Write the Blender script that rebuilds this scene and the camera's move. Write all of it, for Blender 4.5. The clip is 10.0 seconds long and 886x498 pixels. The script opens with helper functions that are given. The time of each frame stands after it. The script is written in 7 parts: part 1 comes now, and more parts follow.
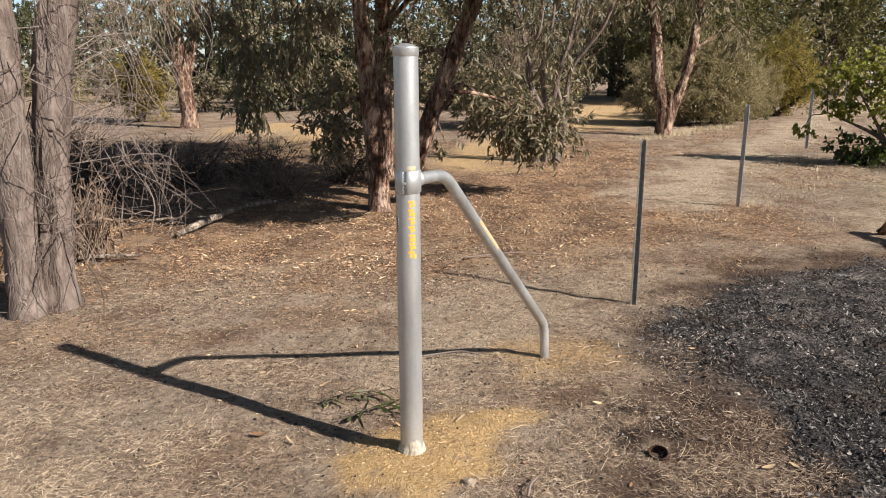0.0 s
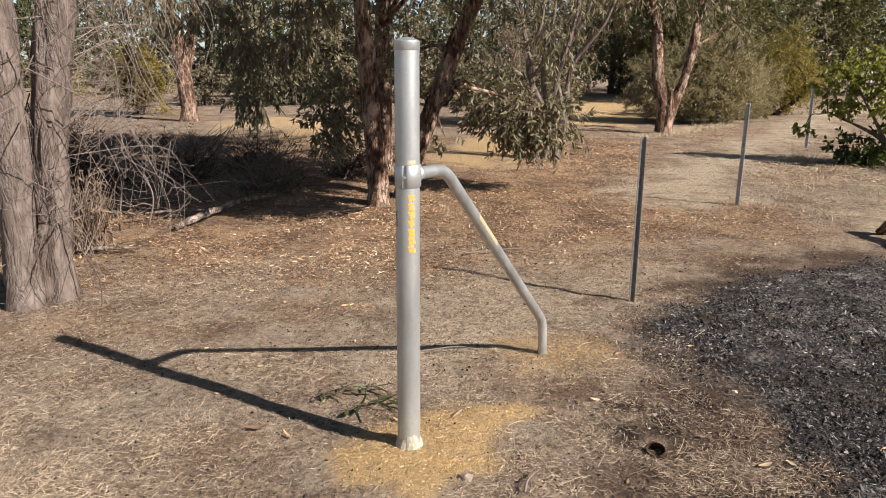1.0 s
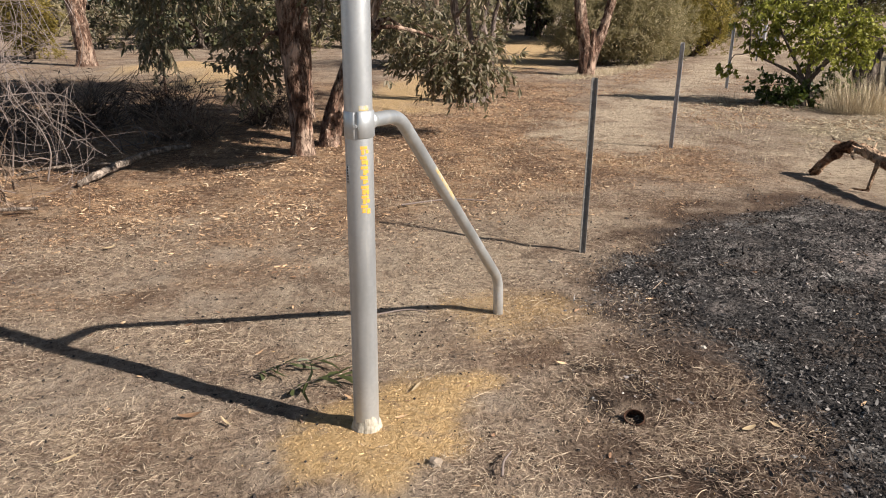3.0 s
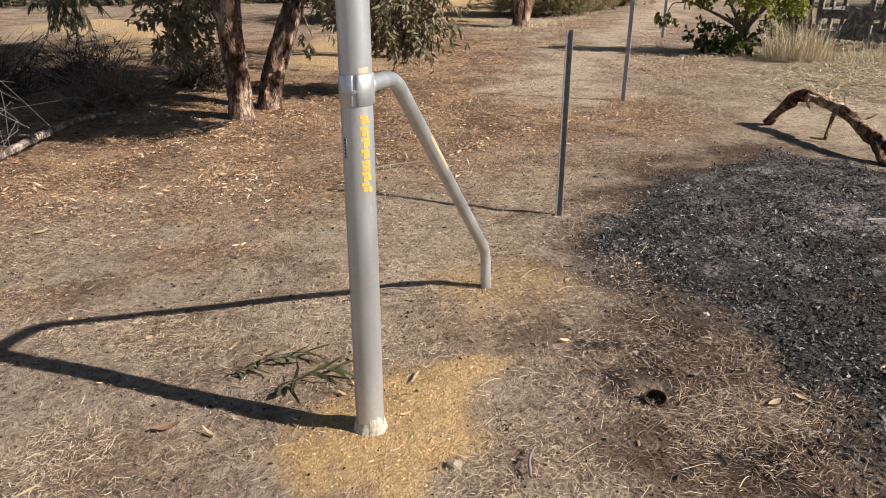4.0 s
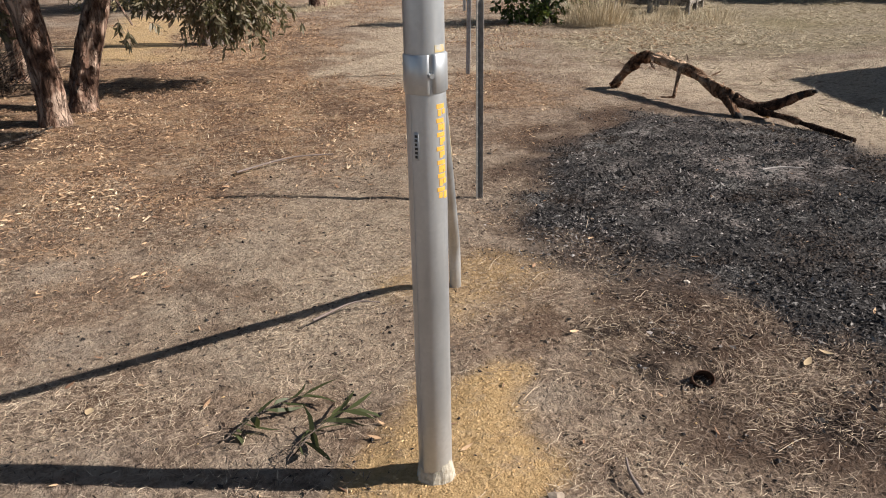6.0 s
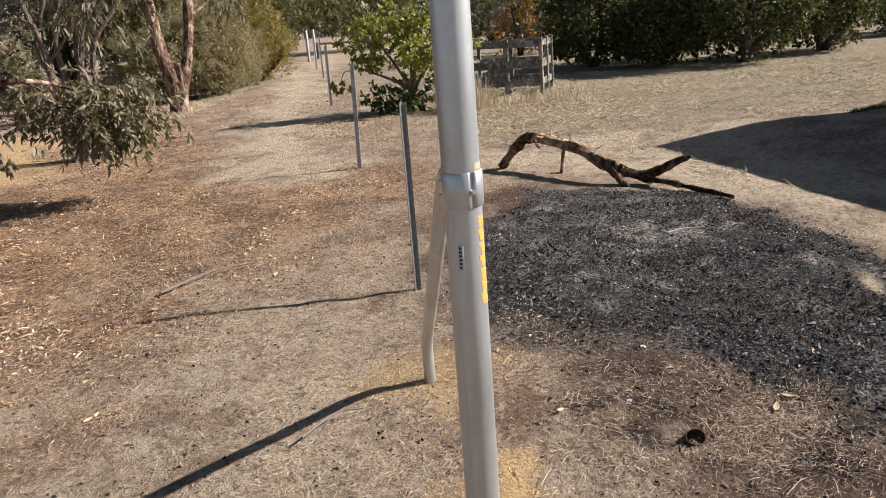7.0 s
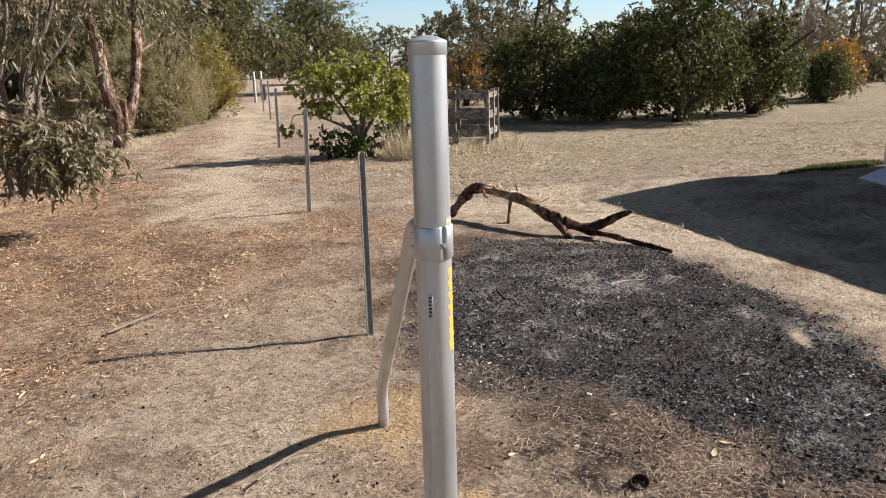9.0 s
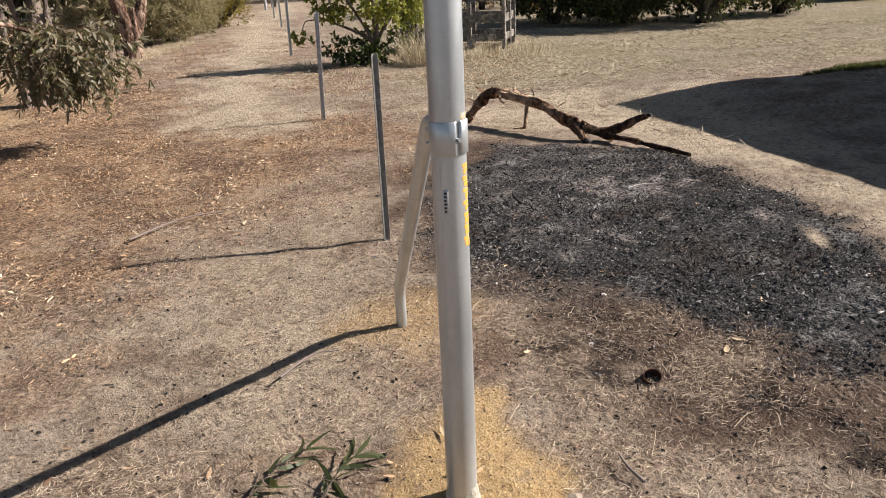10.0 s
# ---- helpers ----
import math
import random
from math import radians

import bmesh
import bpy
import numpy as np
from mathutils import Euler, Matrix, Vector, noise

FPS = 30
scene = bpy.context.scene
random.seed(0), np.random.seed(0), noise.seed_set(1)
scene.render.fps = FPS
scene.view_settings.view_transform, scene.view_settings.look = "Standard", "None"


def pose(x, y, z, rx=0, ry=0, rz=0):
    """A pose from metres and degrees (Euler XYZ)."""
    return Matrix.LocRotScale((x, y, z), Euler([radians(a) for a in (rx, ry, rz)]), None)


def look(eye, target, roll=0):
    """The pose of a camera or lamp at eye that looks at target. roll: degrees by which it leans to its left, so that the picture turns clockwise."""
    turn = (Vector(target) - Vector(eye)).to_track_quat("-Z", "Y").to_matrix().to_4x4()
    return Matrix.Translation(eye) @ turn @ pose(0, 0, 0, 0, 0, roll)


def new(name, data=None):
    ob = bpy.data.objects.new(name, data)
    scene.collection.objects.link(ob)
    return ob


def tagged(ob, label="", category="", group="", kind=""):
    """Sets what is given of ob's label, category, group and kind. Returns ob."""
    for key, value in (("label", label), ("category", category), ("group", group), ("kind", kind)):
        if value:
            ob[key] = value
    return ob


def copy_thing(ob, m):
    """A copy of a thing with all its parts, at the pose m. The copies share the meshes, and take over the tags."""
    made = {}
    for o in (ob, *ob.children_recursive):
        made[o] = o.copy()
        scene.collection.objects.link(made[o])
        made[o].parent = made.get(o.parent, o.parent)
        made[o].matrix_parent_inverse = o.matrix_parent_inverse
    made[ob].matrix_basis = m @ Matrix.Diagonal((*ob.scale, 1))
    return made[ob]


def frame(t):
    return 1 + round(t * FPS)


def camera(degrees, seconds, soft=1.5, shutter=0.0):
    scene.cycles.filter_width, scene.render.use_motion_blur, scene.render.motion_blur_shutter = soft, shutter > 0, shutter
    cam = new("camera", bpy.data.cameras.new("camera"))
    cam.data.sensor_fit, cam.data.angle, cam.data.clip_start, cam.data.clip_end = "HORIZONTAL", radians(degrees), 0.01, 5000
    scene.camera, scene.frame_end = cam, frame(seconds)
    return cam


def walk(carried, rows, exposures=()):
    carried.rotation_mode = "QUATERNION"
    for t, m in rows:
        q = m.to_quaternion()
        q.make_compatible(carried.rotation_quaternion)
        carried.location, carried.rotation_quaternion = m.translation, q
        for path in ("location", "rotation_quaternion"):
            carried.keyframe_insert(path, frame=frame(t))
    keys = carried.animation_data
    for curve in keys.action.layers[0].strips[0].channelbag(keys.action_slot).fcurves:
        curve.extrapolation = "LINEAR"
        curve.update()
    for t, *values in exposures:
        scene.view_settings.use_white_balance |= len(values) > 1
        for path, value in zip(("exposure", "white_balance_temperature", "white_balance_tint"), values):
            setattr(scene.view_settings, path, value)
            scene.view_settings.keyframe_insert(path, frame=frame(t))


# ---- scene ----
cam = camera(60.3, 10.0, soft=1.0)
PATH = [
    (0, (0.004, -0.089, 1.587), (0.053, 1.855, 1.118), -0.3),
    (0.5, (0.005, -0.087, 1.586), (0.054, 1.857, 1.115), -0.1),
    (1, (0.001, -0.084, 1.581), (0.054, 1.857, 1.102), 0.3),
    (1.5, (-0.005, -0.087, 1.576), (0.054, 1.851, 1.089), 0.2),
    (2, (-0.063, -0.052, 1.565), (0.152, 1.861, 1.024), 0.5),
    (2.5, (-0.119, 0.059, 1.539), (0.132, 1.94, 0.909), 0.4),
    (2.7, (-0.123, 0.157, 1.538), (0.134, 2.044, 0.925), 0.4),
    (3.8, (-0.252, 0.582, 1.51), (0.097, 2.431, 0.833), -0.4),
    (4, (-0.33, 0.646, 1.508), (0.108, 2.46, 0.787), -0.1),
    (4.5, (-0.438, 0.785, 1.485), (0.129, 2.55, 0.734), 2.6),
    (5, (-0.507, 1.046, 1.438), (-0.016, 2.793, 0.597), -0.9),
    (5.5, (-0.644, 1.172, 1.443), (-0.047, 2.862, 0.556), 0.1),
    (5.7, (-0.774, 1.207, 1.43), (-0.01, 2.867, 0.618), -0.3),
    (6.8, (-1.175, 1.486, 1.552), (-0.049, 2.97, 0.824), -2.8),
    (7, (-1.291, 1.496, 1.556), (-0.033, 2.936, 0.971), -4.4),
    (7.5, (-1.486, 1.529, 1.568), (0.005, 2.729, 0.987), -3.0),
    (8, (-1.488, 1.501, 1.582), (-0.071, 2.809, 1.052), -1.8),
    (8.5, (-1.445, 1.49, 1.586), (-0.062, 2.832, 1.052), -0.5),
    (9, (-1.419, 1.47, 1.605), (-0.023, 2.82, 1.125), -1.6),
    (9.5, (-1.427, 1.452, 1.562), (-0.1, 2.774, 0.86), -2.8),
    (10, (-1.43, 1.457, 1.569), (-0.119, 2.795, 0.868), -2.6),
]
EXPOSURES = [(0, 0.80, 6450, 10), (5.0, 0.76, 6350, 10), (5.5, 0.64, 6300, 10), (7.0, 0.95, 6200, 10), (8.0, 1.05, 6150, 10), (9.0, 1.07, 6200, 10), (9.5, 1.02, 6250, 10), (10.0, 0.97, 6250, 10)]
walk(cam, [(t, look(eye, target, roll)) for t, eye, target, roll in PATH], EXPOSURES)

# ---------------------------------------------------------------- light
SUN_TO = Vector((1.236, -0.812, 1.0)).normalized()
world = bpy.data.worlds.new("world")
scene.world = world
world.use_nodes = True
wt = world.node_tree
sky = wt.nodes.new("ShaderNodeTexSky")
sky.sky_type = 'NISHITA'
sky.sun_disc = False
sky.sun_elevation = math.asin(SUN_TO.z)
sky.sun_rotation = math.atan2(SUN_TO.x, SUN_TO.y)
sky.air_density, sky.dust_density, sky.ozone_density = 1.0, 0.5, 1.2
wt.nodes["Background"].inputs["Strength"].default_value = 0.041
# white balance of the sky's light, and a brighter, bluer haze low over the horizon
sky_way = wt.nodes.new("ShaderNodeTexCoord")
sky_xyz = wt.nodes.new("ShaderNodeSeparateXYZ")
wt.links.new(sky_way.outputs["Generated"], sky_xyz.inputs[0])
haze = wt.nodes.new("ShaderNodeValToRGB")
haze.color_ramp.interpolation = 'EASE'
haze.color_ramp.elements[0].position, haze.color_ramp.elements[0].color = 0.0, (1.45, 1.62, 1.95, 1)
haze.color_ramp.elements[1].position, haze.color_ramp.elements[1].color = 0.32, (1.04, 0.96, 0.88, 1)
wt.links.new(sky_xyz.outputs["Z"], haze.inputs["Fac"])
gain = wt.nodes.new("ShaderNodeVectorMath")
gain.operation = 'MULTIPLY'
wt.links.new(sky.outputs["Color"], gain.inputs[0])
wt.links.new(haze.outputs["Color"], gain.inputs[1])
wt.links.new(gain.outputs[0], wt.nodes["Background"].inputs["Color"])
sun_data = bpy.data.lights.new("sun", 'SUN')
sun_data.energy, sun_data.angle, sun_data.color = 5.0, radians(0.53), (1.0, 0.905, 0.80)
sun = new("sun", sun_data)
sun.matrix_world = look(SUN_TO * 40, (0, 0, 0))

# ---------------------------------------------------------------- helpers
rng = np.random.default_rng(7)


def vnoise(x, y, seed=0):
    """Smooth value noise in 0..1 over a unit lattice."""
    x, y = np.asarray(x, float), np.asarray(y, float)
    xi, yi = np.floor(x).astype(np.int64), np.floor(y).astype(np.int64)
    fx, fy = x - xi, y - yi
    fx, fy = fx * fx * (3 - 2 * fx), fy * fy * (3 - 2 * fy)

    def h(a, b):
        n = (a * 374761393 + b * 668265263 + seed * 982451653) & 0x7fffffff
        n = ((n ^ (n >> 13)) * 1274126177) & 0x7fffffff
        return ((n ^ (n >> 16)) & 0xffff) / 65535.0
    return (h(xi, yi) * (1 - fx) + h(xi + 1, yi) * fx) * (1 - fy) + (h(xi, yi + 1) * (1 - fx) + h(xi + 1, yi + 1) * fx) * fy


def fbm(x, y, seed=0, octaves=3):
    v, a, s, tot = 0, 1.0, 1.0, 0
    for k in range(octaves):
        v = v + a * vnoise(np.asarray(x) * s, np.asarray(y) * s, seed + k)
        tot, a, s = tot + a, a * 0.5, s * 2.03
    return v / tot


def smooth(e0, e1, v):
    t = np.clip((v - e0) / (e1 - e0), 0, 1)
    return t * t * (3 - 2 * t)


def inside(poly, x, y):
    """Signed distance to a polygon, positive inside."""
    x, y = np.asarray(x, float), np.asarray(y, float)
    d = np.full(x.shape, 1e9)
    odd = np.zeros(x.shape, bool)
    for (ax, ay), (bx, by) in zip(poly, poly[1:] + poly[:1]):
        ex, ey = bx - ax, by - ay
        t = np.clip(((x - ax) * ex + (y - ay) * ey) / (ex * ex + ey * ey), 0, 1)
        d = np.minimum(d, np.hypot(x - ax - t * ex, y - ay - t * ey))
        cross = (ay > y) != (by > y)
        odd ^= cross & (x < (bx - ax) * (y - ay) / ((by - ay) if by != ay else 1e-9) + ax)
    return np.where(odd, d, -d)


def line_dist(pts, x, y):
    d = np.full(np.shape(x), 1e9)
    for (ax, ay), (bx, by) in zip(pts, pts[1:]):
        ex, ey = bx - ax, by - ay
        t = np.clip(((x - ax) * ex + (y - ay) * ey) / (ex * ex + ey * ey), 0, 1)
        d = np.minimum(d, np.hypot(x - ax - t * ex, y - ay - t * ey))
    return d


CHAR = [(1.38, 4.52), (1.62, 4.78), (2.0, 5.0), (2.46, 5.45), (3.2, 5.72), (3.75, 6.0), (4.2, 5.3), (4.36, 4.6), (4.25, 4.05), (3.92, 3.52), (3.62, 3.06), (3.24, 2.68), (3.0, 2.35),
        (2.5, 2.12), (2.05, 2.08), (1.60, 2.08), (1.49, 2.45), (1.52, 2.9), (1.64, 3.47), (1.50, 3.85), (1.42, 4.15)]
SOOT = [(1.28, 4.86), (1.75, 5.02), (1.95, 4.2), (1.85, 3.4), (1.25, 3.40), (1.12, 3.8), (1.22, 4.3)]
SCORCH = [(0.62, 2.5), (0.72, 3.2), (1.15, 3.75), (1.2, 4.5), (1.6, 5.1), (2.5, 5.7), (3.4, 6.4), (4.0, 5.8), (4.15, 4.3), (3.4, 3.1), (2.4, 2.1), (1.2, 1.7)]
SAND_A = [(-0.27, 2.97), (-0.37, 2.75), (-0.3, 2.52), (0.0, 2.44), (0.17, 2.56), (0.3, 2.75), (0.42, 3.0), (0.54, 3.2), (0.42, 3.29), (0.2, 3.27), (0.0, 3.18), (-0.12, 3.02)]
SAND_B = [(0.5, 3.66), (0.85, 3.6), (1.1, 3.78), (1.14, 4.1), (0.85, 4.28), (0.45, 4.13), (0.42, 3.85)]
LITTER = [(-14, 5.0), (-3.4, 5.0), (-1.6, 5.5), (-0.5, 5.2), (0.14, 5.5), (0.6, 5.8), (1.15, 6.1), (1.84, 6.2), (2.8, 6.5), (4.0, 7.4), (4.1, 8.1), (3.3, 8.4), (2.6, 8.7), (2.7, 9.4), (3.6, 11.4), (4.4, 14), (4.8, 17), (-14, 17)]
TRAIL = [(2.9, 8.7), (3.5, 10.0), (4.7, 11.95), (6.2, 14.3), (7.9, 16.6), (11.0, 21.2), (14.4, 25.9), (22, 36), (34, 52)]
LAWN = [(5.2, 8.6), (6.6, 7.2), (8.2, 5.6), (10, 4.2), (14, 0), (60, -10), (80, 40), (40, 60), (22, 33), (13.5, 22), (9, 15), (7.4, 12.2)]
BARE = [(4.6, 8.0), (6.6, 7.4), (7.2, 5.6), (6.2, 4.6), (5.2, 3.2), (4.2, 1.8), (3.2, 1.2), (2.3, 1.6), (3.2, 2.4), (3.72, 3.05), (4.05, 3.52), (4.4, 4.05), (4.5, 5.3), (4.35, 6.4)]
LITTER_B = [(2.5, 6.5), (3.2, 6.7), (4.0, 7.4), (4.2, 8.2), (3.6, 8.6), (2.9, 7.9)]
WORN = [(-0.5, 3.6), (0.3, 3.5), (0.7, 4.3), (1.2, 5.0), (1.9, 5.5), (1.7, 6.0), (1.0, 5.8), (0.2, 5.2), (-0.6, 4.6)]
ASHES = [(3.22, 4.44, 0.24), (3.50, 4.24, 0.21), (2.54, 3.06, 0.05), (1.56, 3.34, 0.07), (2.87, 3.76, 0.06), (2.27, 3.69, 0.06), (1.82, 3.79, 0.06), (3.19, 3.26, 0.09)]
ASHY = [(3.3, 5.0, 0.42), (2.6, 4.65, 0.34), (3.75, 4.75, 0.34), (2.2, 4.15, 0.26), (3.7, 5.5, 0.3)]
BLOTS = [(0.91, 2.61, 0.07), (1.15, 2.38, 0.09), (1.16, 2.12, 0.07), (0.97, 1.98, 0.06), (0.98, 3.18, 0.10), (1.04, 3.04, 0.09), (0.90, 2.90, 0.09), (1.27, 3.11, 0.08), (1.32, 3.28, 0.08), (0.98, 2.80, 0.06)]
FAR_BANK = [(-5.4, 18.5), (-3.4, 16.7), (-2.4, 14.5), (-1.3, 13.8), (-1.9, 18.6), (-3.3, 21.2), (-4.8, 20.6)]
FAR_STRIP = [(0.0, 11.8), (1.1, 11.3), (2.8, 17.2), (1.6, 17.7), (0.4, 14.8)]
FAR_PALE = [(3.4, 18.7), (5.0, 19.2), (7.0, 23.5), (10.4, 36), (7.0, 35), (5.0, 26)]


def cover(x, y):
    """How far the ground is char, sand, litter, trail, lawn, scorch at each place."""
    w = (fbm(x * 1.7, y * 1.7, 11, 3) - 0.5)
    w2 = (fbm(x * 6.0, y * 6.0, 21, 3) - 0.5)
    char = smooth(-0.12, 0.16, inside(CHAR, x, y) + 0.35 * w + 0.30 * w2)
    char = np.maximum(char, 0.55 * smooth(-0.12, 0.22, inside(SOOT, x, y) + 0.4 * w + 0.35 * w2))
    scorch = smooth(-0.14, 0.30, inside(SCORCH, x, y) + 0.9 * w + 0.5 * w2)
    sand = smooth(-0.07, 0.07, inside(SAND_A, x, y) + 0.22 * w2 + 0.06 * w)
    clean = (1 - smooth(0.16, 0.03, np.hypot(((x - 2.94) * 0.79 + (y - 2.86) * 0.61) * 0.55, ((x - 2.94) * 0.61 - (y - 2.86) * 0.79) * 2.0) + 0.10 * w2))
    char, scorch = char * clean, scorch * clean
    sand = np.maximum(sand, 0.6 * smooth(-0.10, 0.16, inside(SAND_B, x, y) + 0.3 * w2))
    litter = smooth(-0.5, 0.8, inside(LITTER, x, y) + 1.6 * w + 0.9 * w2)
    trail = smooth(0.9, 0.2, line_dist(TRAIL, x, y) + 1.3 * w + 0.8 * w2)
    bare = np.maximum(smooth(-0.3, 0.35, inside(BARE, x, y) + 0.9 * w + 0.3 * w2), 1 - clean)
    scorch = scorch * (1 - 0.85 * bare)
    bank = np.maximum(smooth(-0.5, 0.8, inside(FAR_BANK, x, y) + 2.0 * w), smooth(-0.4, 0.6, inside(FAR_PALE, x, y) + 2.0 * w))
    bank = np.maximum(bank, smooth(-0.3, 0.4, inside(FAR_STRIP, x, y) + 1.2 * w))
    sand = np.maximum(sand, 0.85 * bank)
    worn = 0.5 * smooth(-0.35, 0.35, inside(WORN, x, y) + 0.9 * w + 0.6 * w2)
    trail = np.maximum(np.maximum(np.maximum(trail, bare), bank), worn)
    litter = np.maximum(litter, 0.75 * smooth(-0.3, 0.3, inside(LITTER_B, x, y) + 0.9 * w + 0.6 * w2))
    thin = smooth(0.53, 0.66, fbm(x * 1.15, y * 1.15, 131, 3)) * smooth(1.6, 0.6, x) * smooth(2.2, 3.0, y)
    litter = np.maximum(litter, 0.5 * thin * (1 - char) * (1 - sand))
    litter = litter * (1 - 0.8 * trail)
    lawn = smooth(-0.6, 1.2, inside(LAWN, x, y) + 1.6 * w + 0.6 * w2) * (1 - trail)
    return char, sand, litter, trail, lawn, scorch


def spots(where, x, y):
    """Soft uneven round patches."""
    w2 = fbm(x * 9.0, y * 9.0, 23, 3) - 0.5
    out = 0.0 * x
    for a, b, r in where:
        out = np.maximum(out, smooth(1.9 * r, 0.1 * r, np.hypot(x - a, y - b) + 4.5 * r * w2))
    return out


def ash_of(x, y):
    return np.maximum(spots(ASHES, x, y), 0.5 * spots(ASHY, x, y))


def ground_z(x, y):
    x, y = np.asarray(x, float), np.asarray(y, float)
    near = np.exp(-((x - 0.5) ** 2 + (y - 3.5) ** 2) / 900.0)
    z = (fbm(x * 0.45, y * 0.45, 3, 2) - 0.5) * 0.05 * near
    z = z + (fbm(x * 3.1, y * 3.1, 5, 3) - 0.5) * 0.022 * near
    z = z + (fbm(x * 11, y * 11, 8, 2) - 0.5) * 0.012 * near
    sa = smooth(-0.08, 0.2, inside(SAND_A, x, y))
    z = z + sa * (0.012 + 0.02 * fbm(x * 8, y * 8, 31, 2))
    z = z + smooth(-0.1, 0.3, inside(SAND_B, x, y)) * 0.018
    z = z + smooth(-0.1, 0.2, inside(CHAR, x, y)) * (0.004 + 0.022 * fbm(x * 7, y * 7, 33, 2))
    # a low sandy bank under the far gums
    z = z + 0.20 * smooth(-0.6, 1.4, inside(FAR_BANK, x, y))
    # the ground rises a little towards the shed
    z = z + 0.16 * smooth(5.6, 7.4, x) * smooth(8.0, 5.6, y)
    return z - 0.012


def fast_mesh(name, verts, faces, mats=(), smooth_shade=False):
    """A mesh from arrays: verts (n, 3), faces (m, 3 or 4)."""
    verts, faces = np.asarray(verts, np.float32), np.asarray(faces, np.int32)
    me = bpy.data.meshes.new(name)
    m, k = faces.shape
    me.vertices.add(len(verts))
    me.vertices.foreach_set("co", verts.ravel())
    me.loops.add(m * k)
    me.loops.foreach_set("vertex_index", faces.ravel())
    me.polygons.add(m)
    me.polygons.foreach_set("loop_start", np.arange(0, m * k, k, dtype=np.int32))
    me.polygons.foreach_set("use_smooth", np.full(m, smooth_shade, bool))
    me.update(calc_edges=True)
    me.validate()
    for mt in mats:
        me.materials.append(mt)
    return me


def join(chunks):
    """One (verts, faces) out of many of the same face size."""
    vs, fs, n = [], [], 0
    for v, f in chunks:
        vs.append(v)
        fs.append(np.asarray(f) + n)
        n += len(v)
    return np.concatenate(vs), np.concatenate(fs)


def thing(name, label, category, at=(0, 0, 0), group="", kind=""):
    ob = new(name)
    ob.location = at
    ob.empty_display_size = 0.1
    return tagged(ob, label, category, group, kind)


def base_of(parent):
    p = Vector((0, 0, 0))
    while parent is not None:
        p += parent.location
        parent = parent.parent
    return p


def part(name, data, material, parent, label="", smooth_shade=False, kind=""):
    """Links (verts, faces) or a bmesh, in world metres, as one mesh under a thing or part."""
    o = base_of(parent)
    if isinstance(data, tuple):
        me = fast_mesh(name, np.asarray(data[0]) - np.array(o), data[1], [material], smooth_shade)
    else:
        bmesh.ops.translate(data, verts=data.verts, vec=-o)
        bmesh.ops.recalc_face_normals(data, faces=data.faces)
        me = bpy.data.meshes.new(name)
        data.to_mesh(me)
        data.free()
        me.materials.append(material)
        if smooth_shade:
            me.polygons.foreach_set("use_smooth", np.full(len(me.polygons), True))
    ob = new(name, me)
    ob.parent = parent
    return tagged(ob, label, kind=kind)


def solo(name, data, material, label, category, at=(0, 0, 0), smooth_shade=False, kind="", group=""):
    """A thing that is one mesh."""
    me = fast_mesh(name, np.asarray(data[0]) - np.array(at), data[1], [material], smooth_shade)
    ob = new(name, me)
    ob.location = at
    return tagged(ob, label, category, group, kind)


def spline(pts, n):
    """n points on a smooth curve through the given ones (Catmull-Rom)."""
    p = np.asarray(pts, float)
    if len(p) == 2:
        t = np.linspace(0, 1, n)[:, None]
        return p[0] * (1 - t) + p[1] * t
    q = np.vstack([2 * p[0] - p[1], p, 2 * p[-1] - p[-2]])
    u = np.linspace(0, len(p) - 1 - 1e-6, n)
    i = u.astype(int)
    t = (u - i)[:, None]
    a, b, c, d = q[i], q[i + 1], q[i + 2], q[i + 3]
    return 0.5 * (2 * b + (c - a) * t + (2 * a - 5 * b + 4 * c - d) * t ** 2 + (3 * b - a - 3 * c + d) * t ** 3)


